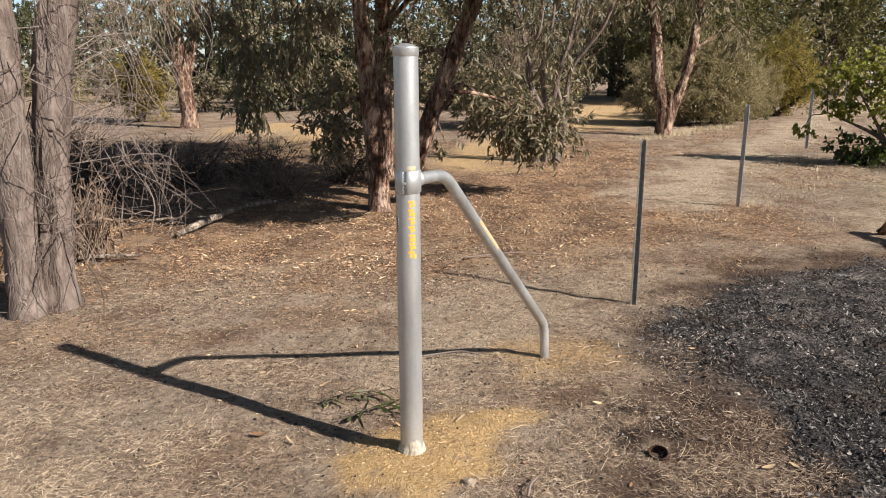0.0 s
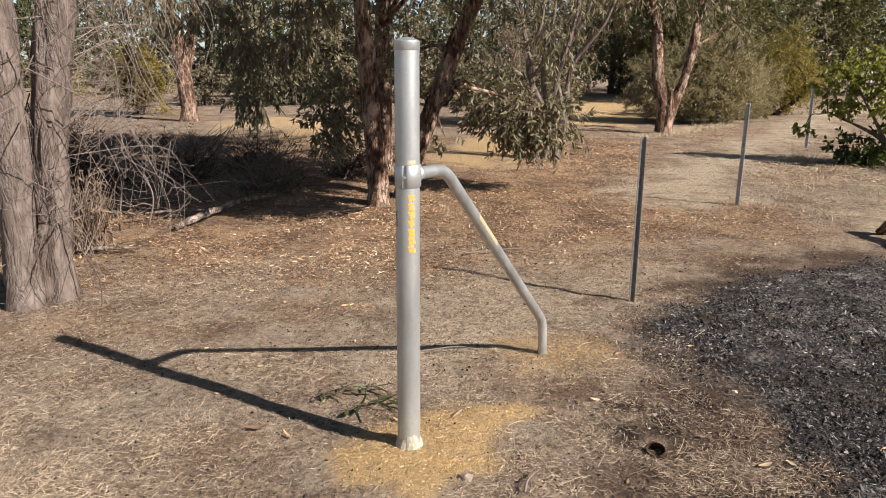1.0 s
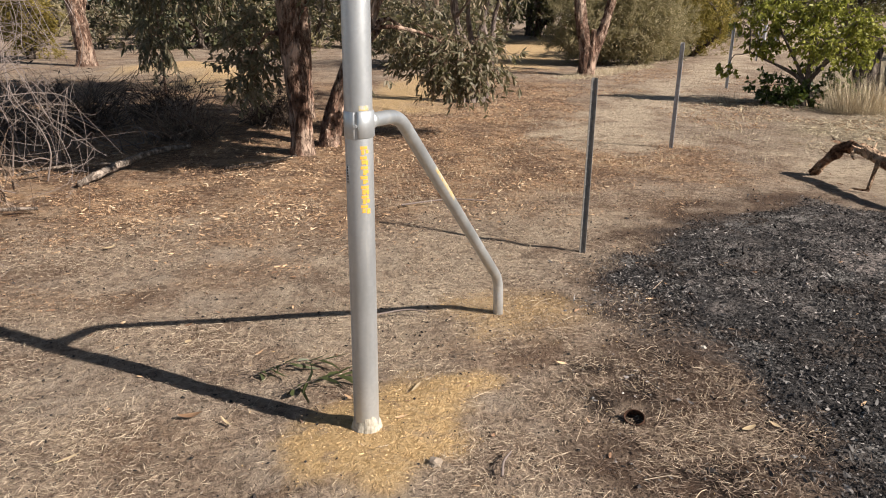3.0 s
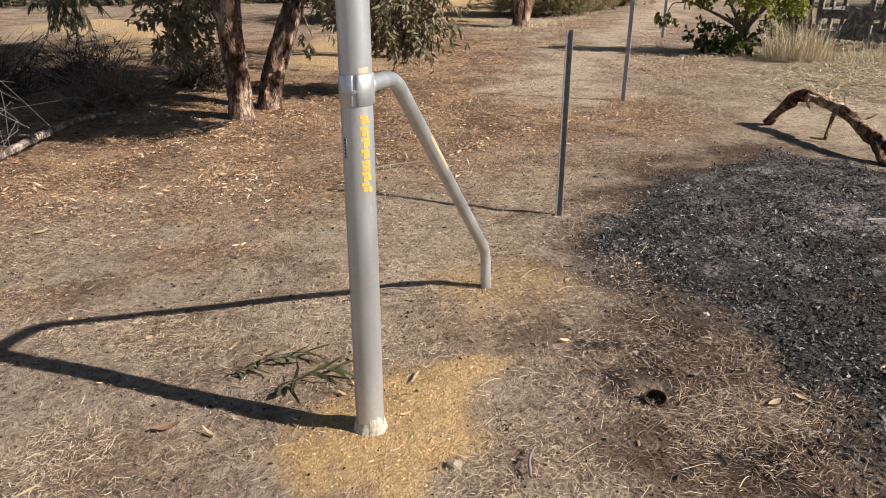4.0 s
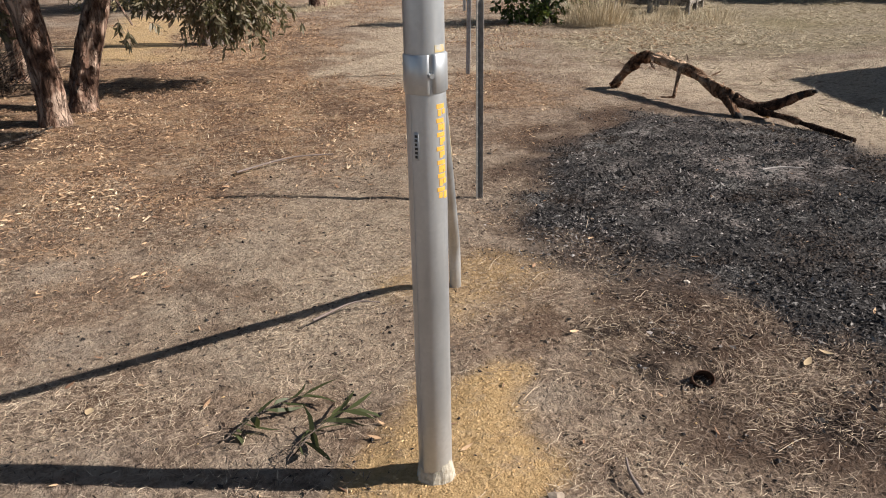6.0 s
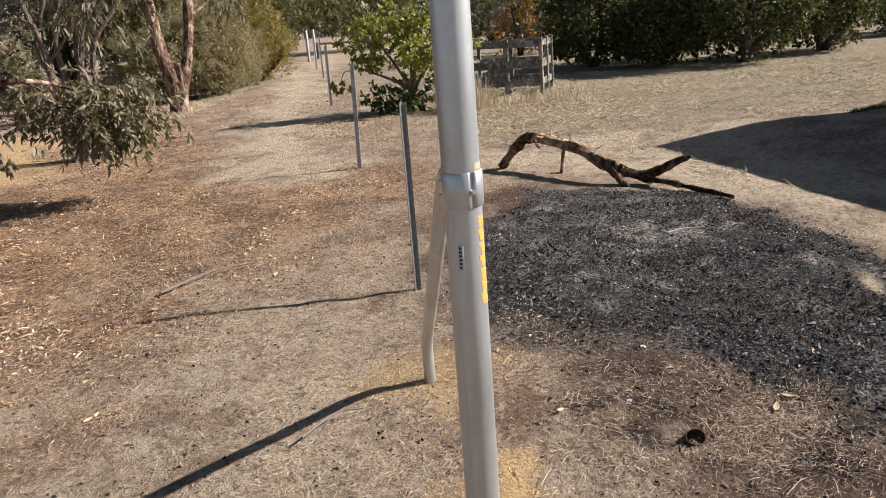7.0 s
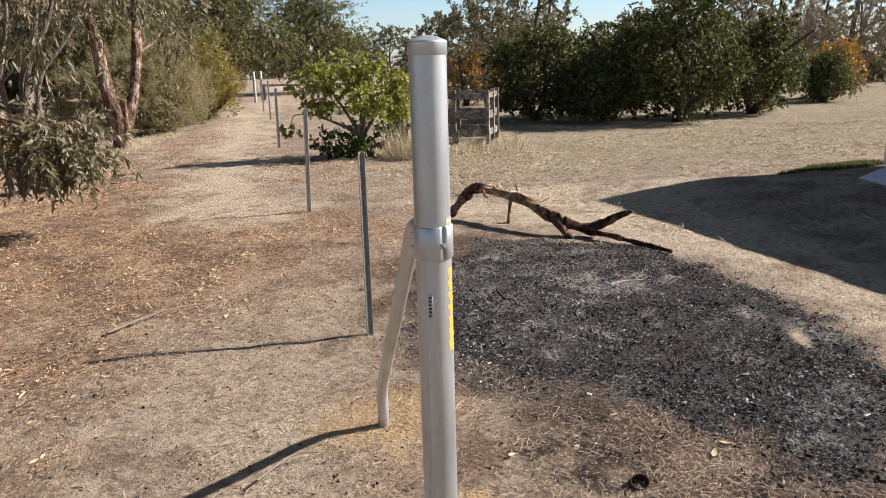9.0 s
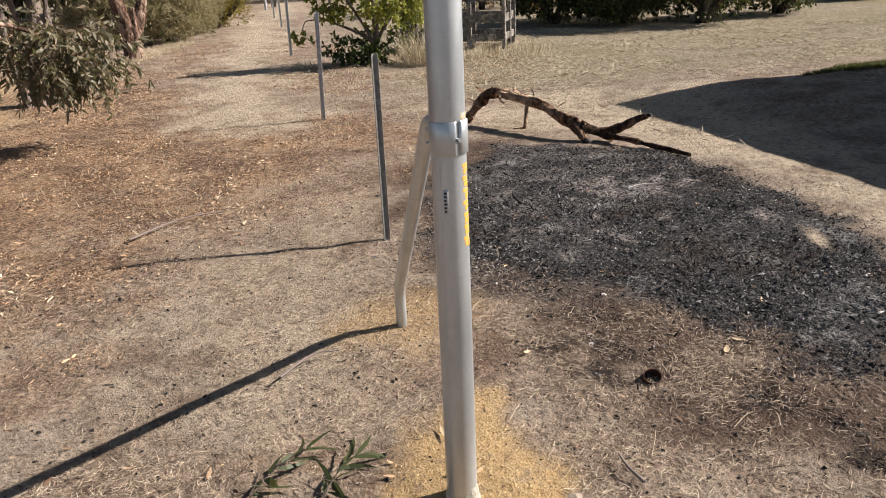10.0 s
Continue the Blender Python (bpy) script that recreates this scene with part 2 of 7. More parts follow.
def tube(pts, radii, sides=8, rough=0.0, seed=0, cap=True):
    """A tapering tube along points; rough: how far its surface is uneven, of its radius."""
    p = np.asarray(pts, float)
    n = len(p)
    r = np.interp(np.linspace(0, 1, n), np.linspace(0, 1, len(radii)), radii)
    tan = np.gradient(p, axis=0)
    tan /= np.linalg.norm(tan, axis=1)[:, None] + 1e-12
    ref = np.array([0.0, 0.0, 1.0]) if abs(tan[:, 2]).mean() < 0.8 else np.array([1.0, 0.0, 0.0])
    s = np.cross(tan, ref)
    s /= np.linalg.norm(s, axis=1)[:, None] + 1e-12
    b = np.cross(tan, s)
    ang = np.linspace(0, 2 * np.pi, sides, endpoint=False)
    rr = np.repeat(r[:, None], sides, 1)
    if rough:
        u, v = np.meshgrid(np.arange(sides), np.arange(n))
        length = np.concatenate([[0], np.cumsum(np.linalg.norm(np.diff(p, axis=0), axis=1))])
        lv = length[v] / max(r.max(), 1e-6)
        ridge = vnoise(np.minimum(u, sides - u) * 0.9 + seed * 7.3, lv * 0.35, seed) - 0.5
        fine = vnoise(np.minimum(u, sides - u) * 1.7 + seed * 3.1, lv * 1.3, seed + 5) - 0.5
        rr = rr * (1 + rough * (1.3 * ridge + 0.8 * fine))
    v = p[:, None, :] + rr[..., None] * (np.cos(ang)[None, :, None] * s[:, None, :] + np.sin(ang)[None, :, None] * b[:, None, :])
    v = v.reshape(-1, 3)
    f = []
    i = np.arange(n - 1)[:, None] * sides
    j = np.arange(sides)[None, :]
    k = (j + 1) % sides
    f = np.stack([i + j, i + k, i + k + sides, i + j + sides], -1).reshape(-1, 4)
    if cap:
        v = np.vstack([v, p[0], p[-1]])
        a, z = len(v) - 2, len(v) - 1
        jj = np.arange(0, sides, 2)
        f0 = np.stack([np.full_like(jj, a), (jj + 2) % sides, (jj + 1) % sides, jj], -1)
        o = (n - 1) * sides
        f1 = np.stack([np.full_like(jj, z), o + jj, o + (jj + 1) % sides, o + (jj + 2) % sides], -1)
        if sides % 2 == 0:
            f = np.concatenate([f, f0, f1])
    return v, f


def unit(v):
    return v / (np.linalg.norm(v, axis=-1, keepdims=True) + 1e-12)


def blades(pos, axis, length, width, curl=0.12, shape="lance", flat=None, bend=0.0, outward=None):
    """Leaves or blades: pos (n, 3), axis (n, 3), length (n), width (n). lance: a pointed ribbon of three quads; kite: one quad."""
    n = len(pos)
    a = unit(np.asarray(axis, float))
    ref = rng.normal(size=(n, 3)) if flat is None else np.cross(np.tile(np.array([0, 0, 1.0]), (n, 1)) + flat * rng.normal(size=(n, 3)), a)
    if outward is not None:
        ref = np.cross(outward + 0.45 * rng.normal(size=(n, 3)), a)
    s = unit(ref - (ref * a).sum(1, keepdims=True) * a)
    up = np.cross(a, s)
    L, W = np.asarray(length)[:, None], np.asarray(width)[:, None]
    c = (curl * rng.normal(size=(n, 1))) * L
    P = np.asarray(pos)
    if shape == "kite":
        v = np.stack([P, P + a * L * 0.42 + s * W / 2 + up * c * 0.5, P + a * L - up * c * 0.6, P + a * L * 0.42 - s * W / 2 + up * c * 0.5], 1)
        f = np.arange(4 * n).reshape(n, 4)
        return v.reshape(-1, 3), f
    # a ribbon of three quads, bent along its length
    rows = []
    g = (bend * rng.normal(size=(n, 1))) * L if bend else 0.0 * L
    for t, k in ((0.0, 0.12), (0.3, 0.95), (0.68, 0.72), (1.0, 0.06)):
        mid = P + a * L * t + up * c * (1.2 * t * t - 0.4 * t) + s * g * (t * t - 0.4 * t)
        rows += [mid + s * W * k / 2, mid - s * W * k / 2]
    v = np.stack(rows, 1)
    i = np.arange(n)[:, None] * 8
    f = np.concatenate([i + np.array([0, 1, 3, 2]), i + np.array([2, 3, 5, 4]), i + np.array([4, 5, 7, 6])])
    return v.reshape(-1, 3), f


def chunks_mesh(pos, size, flat=0.6):
    """Small irregular lumps (squashed octahedra), 8 triangles each as 4 + 4."""
    n = len(pos)
    base = np.array([[1, 0, 0], [0, 1, 0], [-1, 0, 0], [0, -1, 0], [0, 0, 1], [0, 0, -1]], float)
    v = base[None] * (0.55 + 0.9 * rng.random((n, 6, 1))) * np.asarray(size)[:, None, None] * np.array([1, 1, flat])
    v[:, :4, 2] += (rng.random((n, 4)) - 0.5) * np.asarray(size)[:, None] * 0.6
    th = rng.random(n) * 2 * np.pi
    st = 1 + 0.9 * rng.random(n)
    x, y = v[..., 0] * st[:, None], v[..., 1]
    v[..., 0], v[..., 1] = x * np.cos(th)[:, None] - y * np.sin(th)[:, None], x * np.sin(th)[:, None] + y * np.cos(th)[:, None]
    v += np.asarray(pos)[:, None, :]
    f = np.array([[0, 1, 4], [1, 2, 4], [2, 3, 4], [3, 0, 4], [1, 0, 5], [2, 1, 5], [3, 2, 5], [0, 3, 5]])
    f = (np.arange(n)[:, None, None] * 6 + f[None]).reshape(-1, 3)
    return v.reshape(-1, 3), f


def box(bm, sx, sy, sz, m, bevel=0.0):
    """A box of that size in bm at the pose m, its edges bevelled."""
    r = bmesh.ops.create_cube(bm, size=1.0, matrix=m @ Matrix.Diagonal((sx, sy, sz, 1)))
    if bevel:
        es = list({e for v in r["verts"] for e in v.link_edges})
        bmesh.ops.bevel(bm, geom=es, offset=bevel, segments=1, affect='EDGES')
    return bm


# ---------------------------------------------------------------- materials
def material(name, rough=0.8, metal=0.0):
    m = bpy.data.materials.new(name)
    m.use_nodes = True
    b = m.node_tree.nodes["Principled BSDF"]
    b.inputs["Roughness"].default_value = rough
    b.inputs["Metallic"].default_value = metal
    return m, m.node_tree, b


def node(nt, kind, **settings):
    n = nt.nodes.new(kind)
    for k, v in settings.items():
        if k in n.inputs:
            n.inputs[k].default_value = v
    return n


def coords(nt, scale=(1, 1, 1), which="Object"):
    tc = nt.nodes.new("ShaderNodeTexCoord")
    mp = nt.nodes.new("ShaderNodeMapping")
    mp.inputs["Scale"].default_value = scale
    nt.links.new(tc.outputs[which], mp.inputs["Vector"])
    return mp.outputs["Vector"]


def noise_tex(nt, vec, scale, detail=4, rough=0.6, distort=0.0):
    n = node(nt, "ShaderNodeTexNoise", Scale=scale, Detail=detail, Roughness=rough, Distortion=distort)
    nt.links.new(vec, n.inputs["Vector"])
    return n.outputs["Fac"]


def ramp(nt, fac, stops):
    r = nt.nodes.new("ShaderNodeValToRGB")
    e = r.color_ramp.elements
    while len(e) < len(stops):
        e.new(0.5)
    for el, (p, c) in zip(e, stops):
        el.position = p
        el.color = (*c, 1) if len(c) == 3 else c
    nt.links.new(fac, r.inputs["Fac"])
    return r.outputs["Color"]


def grey(nt, fac, lo, hi, a=0.0, b=1.0):
    r = nt.nodes.new("ShaderNodeMapRange")
    r.clamp = True
    for k, v in (("From Min", lo), ("From Max", hi), ("To Min", a), ("To Max", b)):
        r.inputs[k].default_value = v
    nt.links.new(fac, r.inputs["Value"])
    return r.outputs["Result"]


def mix(nt, fac, a, b, how='MIX'):
    m = nt.nodes.new("ShaderNodeMix")
    m.data_type, m.blend_type = 'RGBA', how
    for sock, val in ((m.inputs["Factor"], fac), (m.inputs["A"], a), (m.inputs["B"], b)):
        s = sock
        if s.name in ("A", "B"):
            s = [i for i in m.inputs if i.name == s.name and i.type == 'RGBA'][0]
        elif s.name == "Factor":
            s = m.inputs[0]
        if isinstance(val, (int, float)):
            s.default_value = val
        elif isinstance(val, tuple):
            s.default_value = (*val, 1)
        else:
            nt.links.new(val, s)
    return [o for o in m.outputs if o.type == 'RGBA'][0]


def calc(nt, op, a, b=0.0):
    m = nt.nodes.new("ShaderNodeMath")
    m.operation = op
    for s, val in zip(m.inputs, (a, b)):
        if isinstance(val, (int, float)):
            s.default_value = val
        else:
            nt.links.new(val, s)
    return m.outputs[0]


def bump(nt, bsdf, height, strength=0.5, distance=0.01):
    b = node(nt, "ShaderNodeBump", Strength=strength, Distance=distance)
    nt.links.new(height, b.inputs["Height"])
    nt.links.new(b.outputs["Normal"], bsdf.inputs["Normal"])


def island(nt):
    return nt.nodes.new("ShaderNodeNewGeometry").outputs["Random Per Island"]


def leaf_material(name, stops, rough=0.45, through_light=0.3, gloss=0.5):
    """Foliage: colours vary leaf by leaf and across the crown; some light passes through."""
    m, nt, b = material(name, rough)
    col = ramp(nt, island(nt), stops)
    n = noise_tex(nt, coords(nt), 1.3, 2)
    col = mix(nt, grey(nt, n, 0.35, 0.7, 0.0, 0.45), col, stops[0][1])
    nt.links.new(col, b.inputs["Base Color"])
    b.inputs["Specular IOR Level"].default_value = gloss
    if through_light:
        t = nt.nodes.new("ShaderNodeBsdfTranslucent")
        nt.links.new(mix(nt, 0.35, col, (0.30, 0.32, 0.05)), t.inputs["Color"])
        ms = nt.nodes.new("ShaderNodeMixShader")
        ms.inputs[0].default_value = through_light
        nt.links.new(b.outputs[0], ms.inputs[1])
        nt.links.new(t.outputs[0], ms.inputs[2])
        nt.links.new(ms.outputs[0], nt.nodes["Material Output"].inputs["Surface"])
    return m


def bark_material(name, dark, mid, pale, stretch=0.18, scale=14.0, pale_from=0.6, cracked=0.65, relief=1.0):
    """Fissured bark: long dark cracks, raised plates, pale flaked patches."""
    m, nt, b = material(name, 0.9)
    v = coords(nt, (1, 1, stretch))
    n1 = noise_tex(nt, v, scale, 6, 0.65, 0.8)
    n3 = noise_tex(nt, coords(nt, (1, 1, stretch * 0.7)), scale * 0.55, 5, 0.6, 1.5)
    crack = calc(nt, 'ABSOLUTE', calc(nt, 'SUBTRACT', n3, 0.5))
    n2 = noise_tex(nt, coords(nt, (1, 1, 0.45)), scale * 0.3, 4, 0.65)
    col = ramp(nt, n1, [(0.34, dark), (0.5, mid), (0.68, pale)])
    col = mix(nt, grey(nt, n2, pale_from, pale_from + 0.06, 0, 0.85), col, pale)
    col = mix(nt, grey(nt, n2, 0.44, 0.36, 0, 0.7), col, dark)
    col = mix(nt, grey(nt, crack, 0.022, 0.0, 0, cracked), col, tuple(0.6 * c for c in dark))
    nt.links.new(col, b.inputs["Base Color"])
    b.inputs["Specular IOR Level"].default_value = 0.12
    bump(nt, b, calc(nt, 'ADD', calc(nt, 'MULTIPLY', n1, 0.6), calc(nt, 'MULTIPLY', grey(nt, crack, 0.0, 0.07), cracked / 0.65)), relief, 0.03)
    return m


def ramp_material(name, stops, rough=0.9, metal=0.0, scale=40.0, bump_by=0.3, by_island=True, gloss=0.3, stretch=(1, 1, 1)):
    """Colour by piece, with grain and fine relief."""
    m, nt, b = material(name, rough, metal)
    n = noise_tex(nt, coords(nt, stretch), scale, 4)
    fac = n
    if by_island:
        fac = calc(nt, 'ADD', calc(nt, 'MULTIPLY', island(nt), 0.75), calc(nt, 'MULTIPLY', n, 0.3))
    nt.links.new(ramp(nt, fac, stops), b.inputs["Base Color"])
    b.inputs["Specular IOR Level"].default_value = gloss
    if bump_by:
        bump(nt, b, n, bump_by, 0.004)
    return m


def galvanised():
    m, nt, b = material("galvanised_steel", 0.42, 0.64)
    v = coords(nt)
    big = noise_tex(nt, coords(nt, (1, 1, 0.25)), 9, 4)
    vor = node(nt, "ShaderNodeTexVoronoi", Scale=95.0)
    nt.links.new(v, vor.inputs["Vector"])
    spangle = nt.nodes.new("ShaderNodeSeparateColor")
    nt.links.new(vor.outputs["Color"], spangle.inputs[0])
    col = ramp(nt, big, [(0.3, (0.42, 0.435, 0.445)), (0.55, (0.54, 0.555, 0.565)), (0.8, (0.64, 0.655, 0.66))])
    col = mix(nt, calc(nt, 'MULTIPLY', spangle.outputs[0], 0.22), col, (0.36, 0.38, 0.39))
    streak = noise_tex(nt, coords(nt, (30, 30, 1.2)), 1.0, 4)
    col = mix(nt, grey(nt, streak, 0.6, 0.75, 0, 0.35), col, (0.66, 0.65, 0.61))
    nt.links.new(col, b.inputs["Base Color"])
    nt.links.new(grey(nt, big, 0.3, 0.7, 0.34, 0.48), b.inputs["Roughness"])
    bump(nt, b, noise_tex(nt, v, 60, 3), 0.06, 0.002)
    return m


def ground_material():
    m, nt, b = material("bush_ground", 0.95)
    b.inputs["Specular IOR Level"].default_value = 0.12
    v = coords(nt)
    a1 = nt.nodes.new("ShaderNodeAttribute")
    a1.attribute_name = "cover_a"
    a2 = nt.nodes.new("ShaderNodeAttribute")
    a2.attribute_name = "cover_b"
    sa, sb = nt.nodes.new("ShaderNodeSeparateColor"), nt.nodes.new("ShaderNodeSeparateColor")
    nt.links.new(a1.outputs["Color"], sa.inputs[0])
    nt.links.new(a2.outputs["Color"], sb.inputs[0])
    ashy, blot = a1.outputs["Alpha"], a2.outputs["Alpha"]
    char, sand, litter = sa.outputs
    trail, lawn, scorch = sb.outputs
    n_big = noise_tex(nt, v, 0.8, 4)
    n_mid = noise_tex(nt, v, 5.5, 5, 0.65)
    n_fine = noise_tex(nt, v, 38, 5, 0.7)
    n_grit = noise_tex(nt, v, 160, 3, 0.7)
    straw = noise_tex(nt, coords(nt, (9, 60, 9)), 1.0, 4, 0.6, 1.5)
    straw2 = noise_tex(nt, coords(nt, (60, 9, 9)), 1.0, 4, 0.6, 1.5)
    dirt = ramp(nt, n_mid, [(0.25, (0.25, 0.183, 0.138)), (0.5, (0.39, 0.294, 0.222)), (0.75, (0.53, 0.41, 0.313))])
    dirt = mix(nt, grey(nt, n_fine, 0.45, 0.64, 0.0, 0.85), dirt, (0.09, 0.068, 0.051))
    dirt = mix(nt, grey(nt, n_grit, 0.57, 0.68, 0.0, 0.75), dirt, (0.52, 0.405, 0.31))
    dirt = mix(nt, grey(nt, n_big, 0.5, 0.68, 0, 0.6), dirt, (0.325, 0.265, 0.215))
    n_patch = noise_tex(nt, v, 1.9, 5, 0.62, 0.4)
    dirt = mix(nt, grey(nt, n_patch, 0.50, 0.60, 0, 0.85), dirt, mix(nt, n_fine, (0.34, 0.268, 0.205), (0.55, 0.45, 0.355)))
    dirt = mix(nt, grey(nt, n_patch, 0.47, 0.37, 0, 0.65), dirt, mix(nt, n_fine, (0.10, 0.066, 0.046), (0.25, 0.155, 0.105)))
    st = calc(nt, 'MAXIMUM', grey(nt, straw, 0.57, 0.62, 0, 0.9), grey(nt, straw2, 0.58, 0.63, 0, 0.9))
    dirt = mix(nt, calc(nt, 'MULTIPLY', st, grey(nt, n_mid, 0.4, 0.6, 0.2, 1.0)), dirt, (0.48, 0.37, 0.265))
    # bare pale sandy soil
    pale = ramp(nt, n_fine, [(0.3, (0.42, 0.335, 0.242)), (0.52, (0.65, 0.535, 0.40)), (0.75, (0.76, 0.645, 0.50))])
    pale = mix(nt, calc(nt, 'MULTIPLY', st, 0.6), pale, (0.30, 0.215, 0.15))
    pale = mix(nt, grey(nt, n_grit, 0.55, 0.68, 0, 0.5), pale, (0.34, 0.26, 0.20))
    pale = mix(nt, grey(nt, n_patch, 0.48, 0.36, 0, 0.65), pale, mix(nt, n_fine, (0.17, 0.12, 0.088), (0.36, 0.26, 0.185)))
    pale = mix(nt, grey(nt, noise_tex(nt, v, 4.2, 5, 0.7), 0.52, 0.64, 0, 0.4), pale, mix(nt, n_fine, (0.25, 0.20, 0.155), (0.43, 0.35, 0.27)))
    col = mix(nt, calc(nt, 'MULTIPLY', trail, grey(nt, n_mid, 0.25, 0.5, 0.6, 1.0)), dirt, pale)
    # short dry lawn
    turf = ramp(nt, noise_tex(nt, v, 9, 6, 0.8), [(0.32, (0.125, 0.104, 0.069)), (0.5, (0.285, 0.237, 0.163)), (0.66, (0.51, 0.44, 0.33))])
    turf = mix(nt, grey(nt, n_patch, 0.5, 0.64, 0, 0.55), turf, (0.41, 0.345, 0.245))
    turf = mix(nt, grey(nt, noise_tex(nt, v, 0.35, 4), 0.5, 0.66, 0, 0.6), turf, (0.235, 0.205, 0.10))
    turf = mix(nt, calc(nt, 'MULTIPLY', st, 0.5), turf, (0.50, 0.41, 0.29))
    col = mix(nt, lawn, col, turf)
    # brown leaf litter
    vor = node(nt, "ShaderNodeTexVoronoi", Scale=34.0, Randomness=1.0)
    nt.links.new(coords(nt, (1, 1.6, 1)), vor.inputs["Vector"])
    vs = nt.nodes.new("ShaderNodeSeparateColor")
    nt.links.new(vor.outputs["Color"], vs.inputs[0])
    leafy = ramp(nt, vs.outputs[0], [(0.1, (0.10, 0.057, 0.037)), (0.45, (0.25, 0.145, 0.088)), (0.75, (0.38, 0.235, 0.145)), (0.97, (0.52, 0.36, 0.235))])
    leafy = mix(nt, grey(nt, n_fine, 0.4, 0.7, 0, 0.55), leafy, (0.115, 0.075, 0.05))
    leafy = mix(nt, grey(nt, n_patch, 0.48, 0.58, 0, 0.7), leafy, mix(nt, n_fine, (0.33, 0.205, 0.12), (0.62, 0.415, 0.245)))
    leafy = mix(nt, grey(nt, n_patch, 0.46, 0.37, 0, 0.6), leafy, mix(nt, n_fine, (0.075, 0.045, 0.032), (0.19, 0.11, 0.07)))
    lit = calc(nt, 'MULTIPLY', litter, grey(nt, n_mid, 0.3, 0.6, 0.45, 1.0))
    col = mix(nt, lit, col, leafy)
    # hand-sized clumps of darker crumbs and paler dust
    clump = noise_tex(nt, v, 17, 5, 0.72)
    col = mix(nt, grey(nt, clump, 0.53, 0.61, 0, 0.55), col, (0.15, 0.106, 0.078))
    col = mix(nt, grey(nt, clump, 0.46, 0.38, 0, 0.4), col, (0.66, 0.52, 0.39))
    # yellow builders' sand
    sandc = ramp(nt, n_fine, [(0.32, (0.46, 0.295, 0.135)), (0.52, (0.65, 0.445, 0.225)), (0.72, (0.77, 0.56, 0.32))])
    sandc = mix(nt, grey(nt, n_grit, 0.55, 0.75, 0, 0.4), sandc, (0.42, 0.27, 0.12))
    sm = calc(nt, 'MULTIPLY', sand, grey(nt, noise_tex(nt, v, 9, 5, 0.75), 0.32, 0.48, 0.35, 1.0))
    col = mix(nt, sm, col, sandc)
    # scorched grass round the fire
    sc = calc(nt, 'MULTIPLY', scorch, grey(nt, noise_tex(nt, v, 3.2, 5, 0.7), 0.34, 0.52, 0.5, 1.0))
    sc = calc(nt, 'MULTIPLY', sc, calc(nt, 'SUBTRACT', 1.0, sand))
    col = mix(nt, sc, col, mix(nt, n_fine, (0.05, 0.034, 0.025), (0.185, 0.122, 0.088)))
    col = mix(nt, calc(nt, 'MULTIPLY', blot, 0.85), col, mix(nt, n_fine, (0.014, 0.011, 0.010), (0.065, 0.047, 0.038)))
    # charcoal and ash
    coal = ramp(nt, n_fine, [(0.3, (0.022, 0.0208, 0.021)), (0.52, (0.066, 0.062, 0.062)), (0.72, (0.19, 0.178, 0.171))])
    ash = calc(nt, 'MULTIPLY', grey(nt, noise_tex(nt, v, 2.3, 5, 0.65), 0.54, 0.68), grey(nt, n_fine, 0.35, 0.58))
    coal = mix(nt, calc(nt, 'MULTIPLY', ash, 0.8), coal, (0.40, 0.385, 0.37))
    coal = mix(nt, calc(nt, 'MULTIPLY', ashy, grey(nt, n_fine, 0.40, 0.58, 0.0, 0.85)), coal, mix(nt, n_grit, (0.32, 0.27, 0.245), (0.58, 0.51, 0.47)))
    cm = calc(nt, 'MULTIPLY', char, grey(nt, n_fine, 0.1, 0.42, 0.55, 1.0))
    col = mix(nt, cm, col, coal)
    nt.links.new(col, b.inputs["Base Color"])
    h = calc(nt, 'ADD', calc(nt, 'MULTIPLY', n_fine, 0.9), calc(nt, 'MULTIPLY', n_grit, 0.35))
    h = calc(nt, 'ADD', h, calc(nt, 'MULTIPLY', n_mid, 0.8))
    bump(nt, b, h, 1.0, 0.06)
    return m


def coal_material(name, stops, rough, gloss):
    """Charcoal crumbs, greyed with ash in broad patches and browned towards the rim."""
    m, nt, b = material(name, rough)
    v = coords(nt)
    col = ramp(nt, island(nt), stops)
    patch = noise_tex(nt, v, 2.3, 5, 0.65)
    col = mix(nt, calc(nt, 'MULTIPLY', grey(nt, patch, 0.53, 0.69), island(nt)), col, (0.30, 0.285, 0.265))
    col = mix(nt, calc(nt, 'MULTIPLY', grey(nt, noise_tex(nt, v, 1.4, 4), 0.54, 0.62), 0.6), col, (0.085, 0.06, 0.045))
    nt.links.new(col, b.inputs["Base Color"])
    b.inputs["Specular IOR Level"].default_value = gloss
    return m


M_GALV = galvanised()
M_GROUND = ground_material()
M_EUC = leaf_material("gum_leaf", [(0.0, (0.125, 0.115, 0.072)), (0.45, (0.185, 0.165, 0.108)), (0.8, (0.26, 0.218, 0.15)), (1.0, (0.36, 0.255, 0.175))], 0.5, 0.25, 0.3)
M_EUC_FAR = leaf_material("bushland_leaf", [(0.0, (0.05, 0.056, 0.03)), (0.5, (0.085, 0.088, 0.045)), (1.0, (0.15, 0.14, 0.075))], 0.55, 0.2, 0.3)
# distance haze is put into this paler, greyer leaf colour
M_HAZE = leaf_material("hazy_leaf", [(0.0, (0.11, 0.105, 0.07)), (0.5, (0.155, 0.14, 0.095)), (1.0, (0.21, 0.185, 0.13))], 0.7, 0.2, 0.15)
M_OLIVE = leaf_material("olive_tree_leaf", [(0.0, (0.08, 0.075, 0.033)), (0.5, (0.135, 0.123, 0.052)), (1.0, (0.21, 0.18, 0.078))], 0.5, 0.25, 0.3)
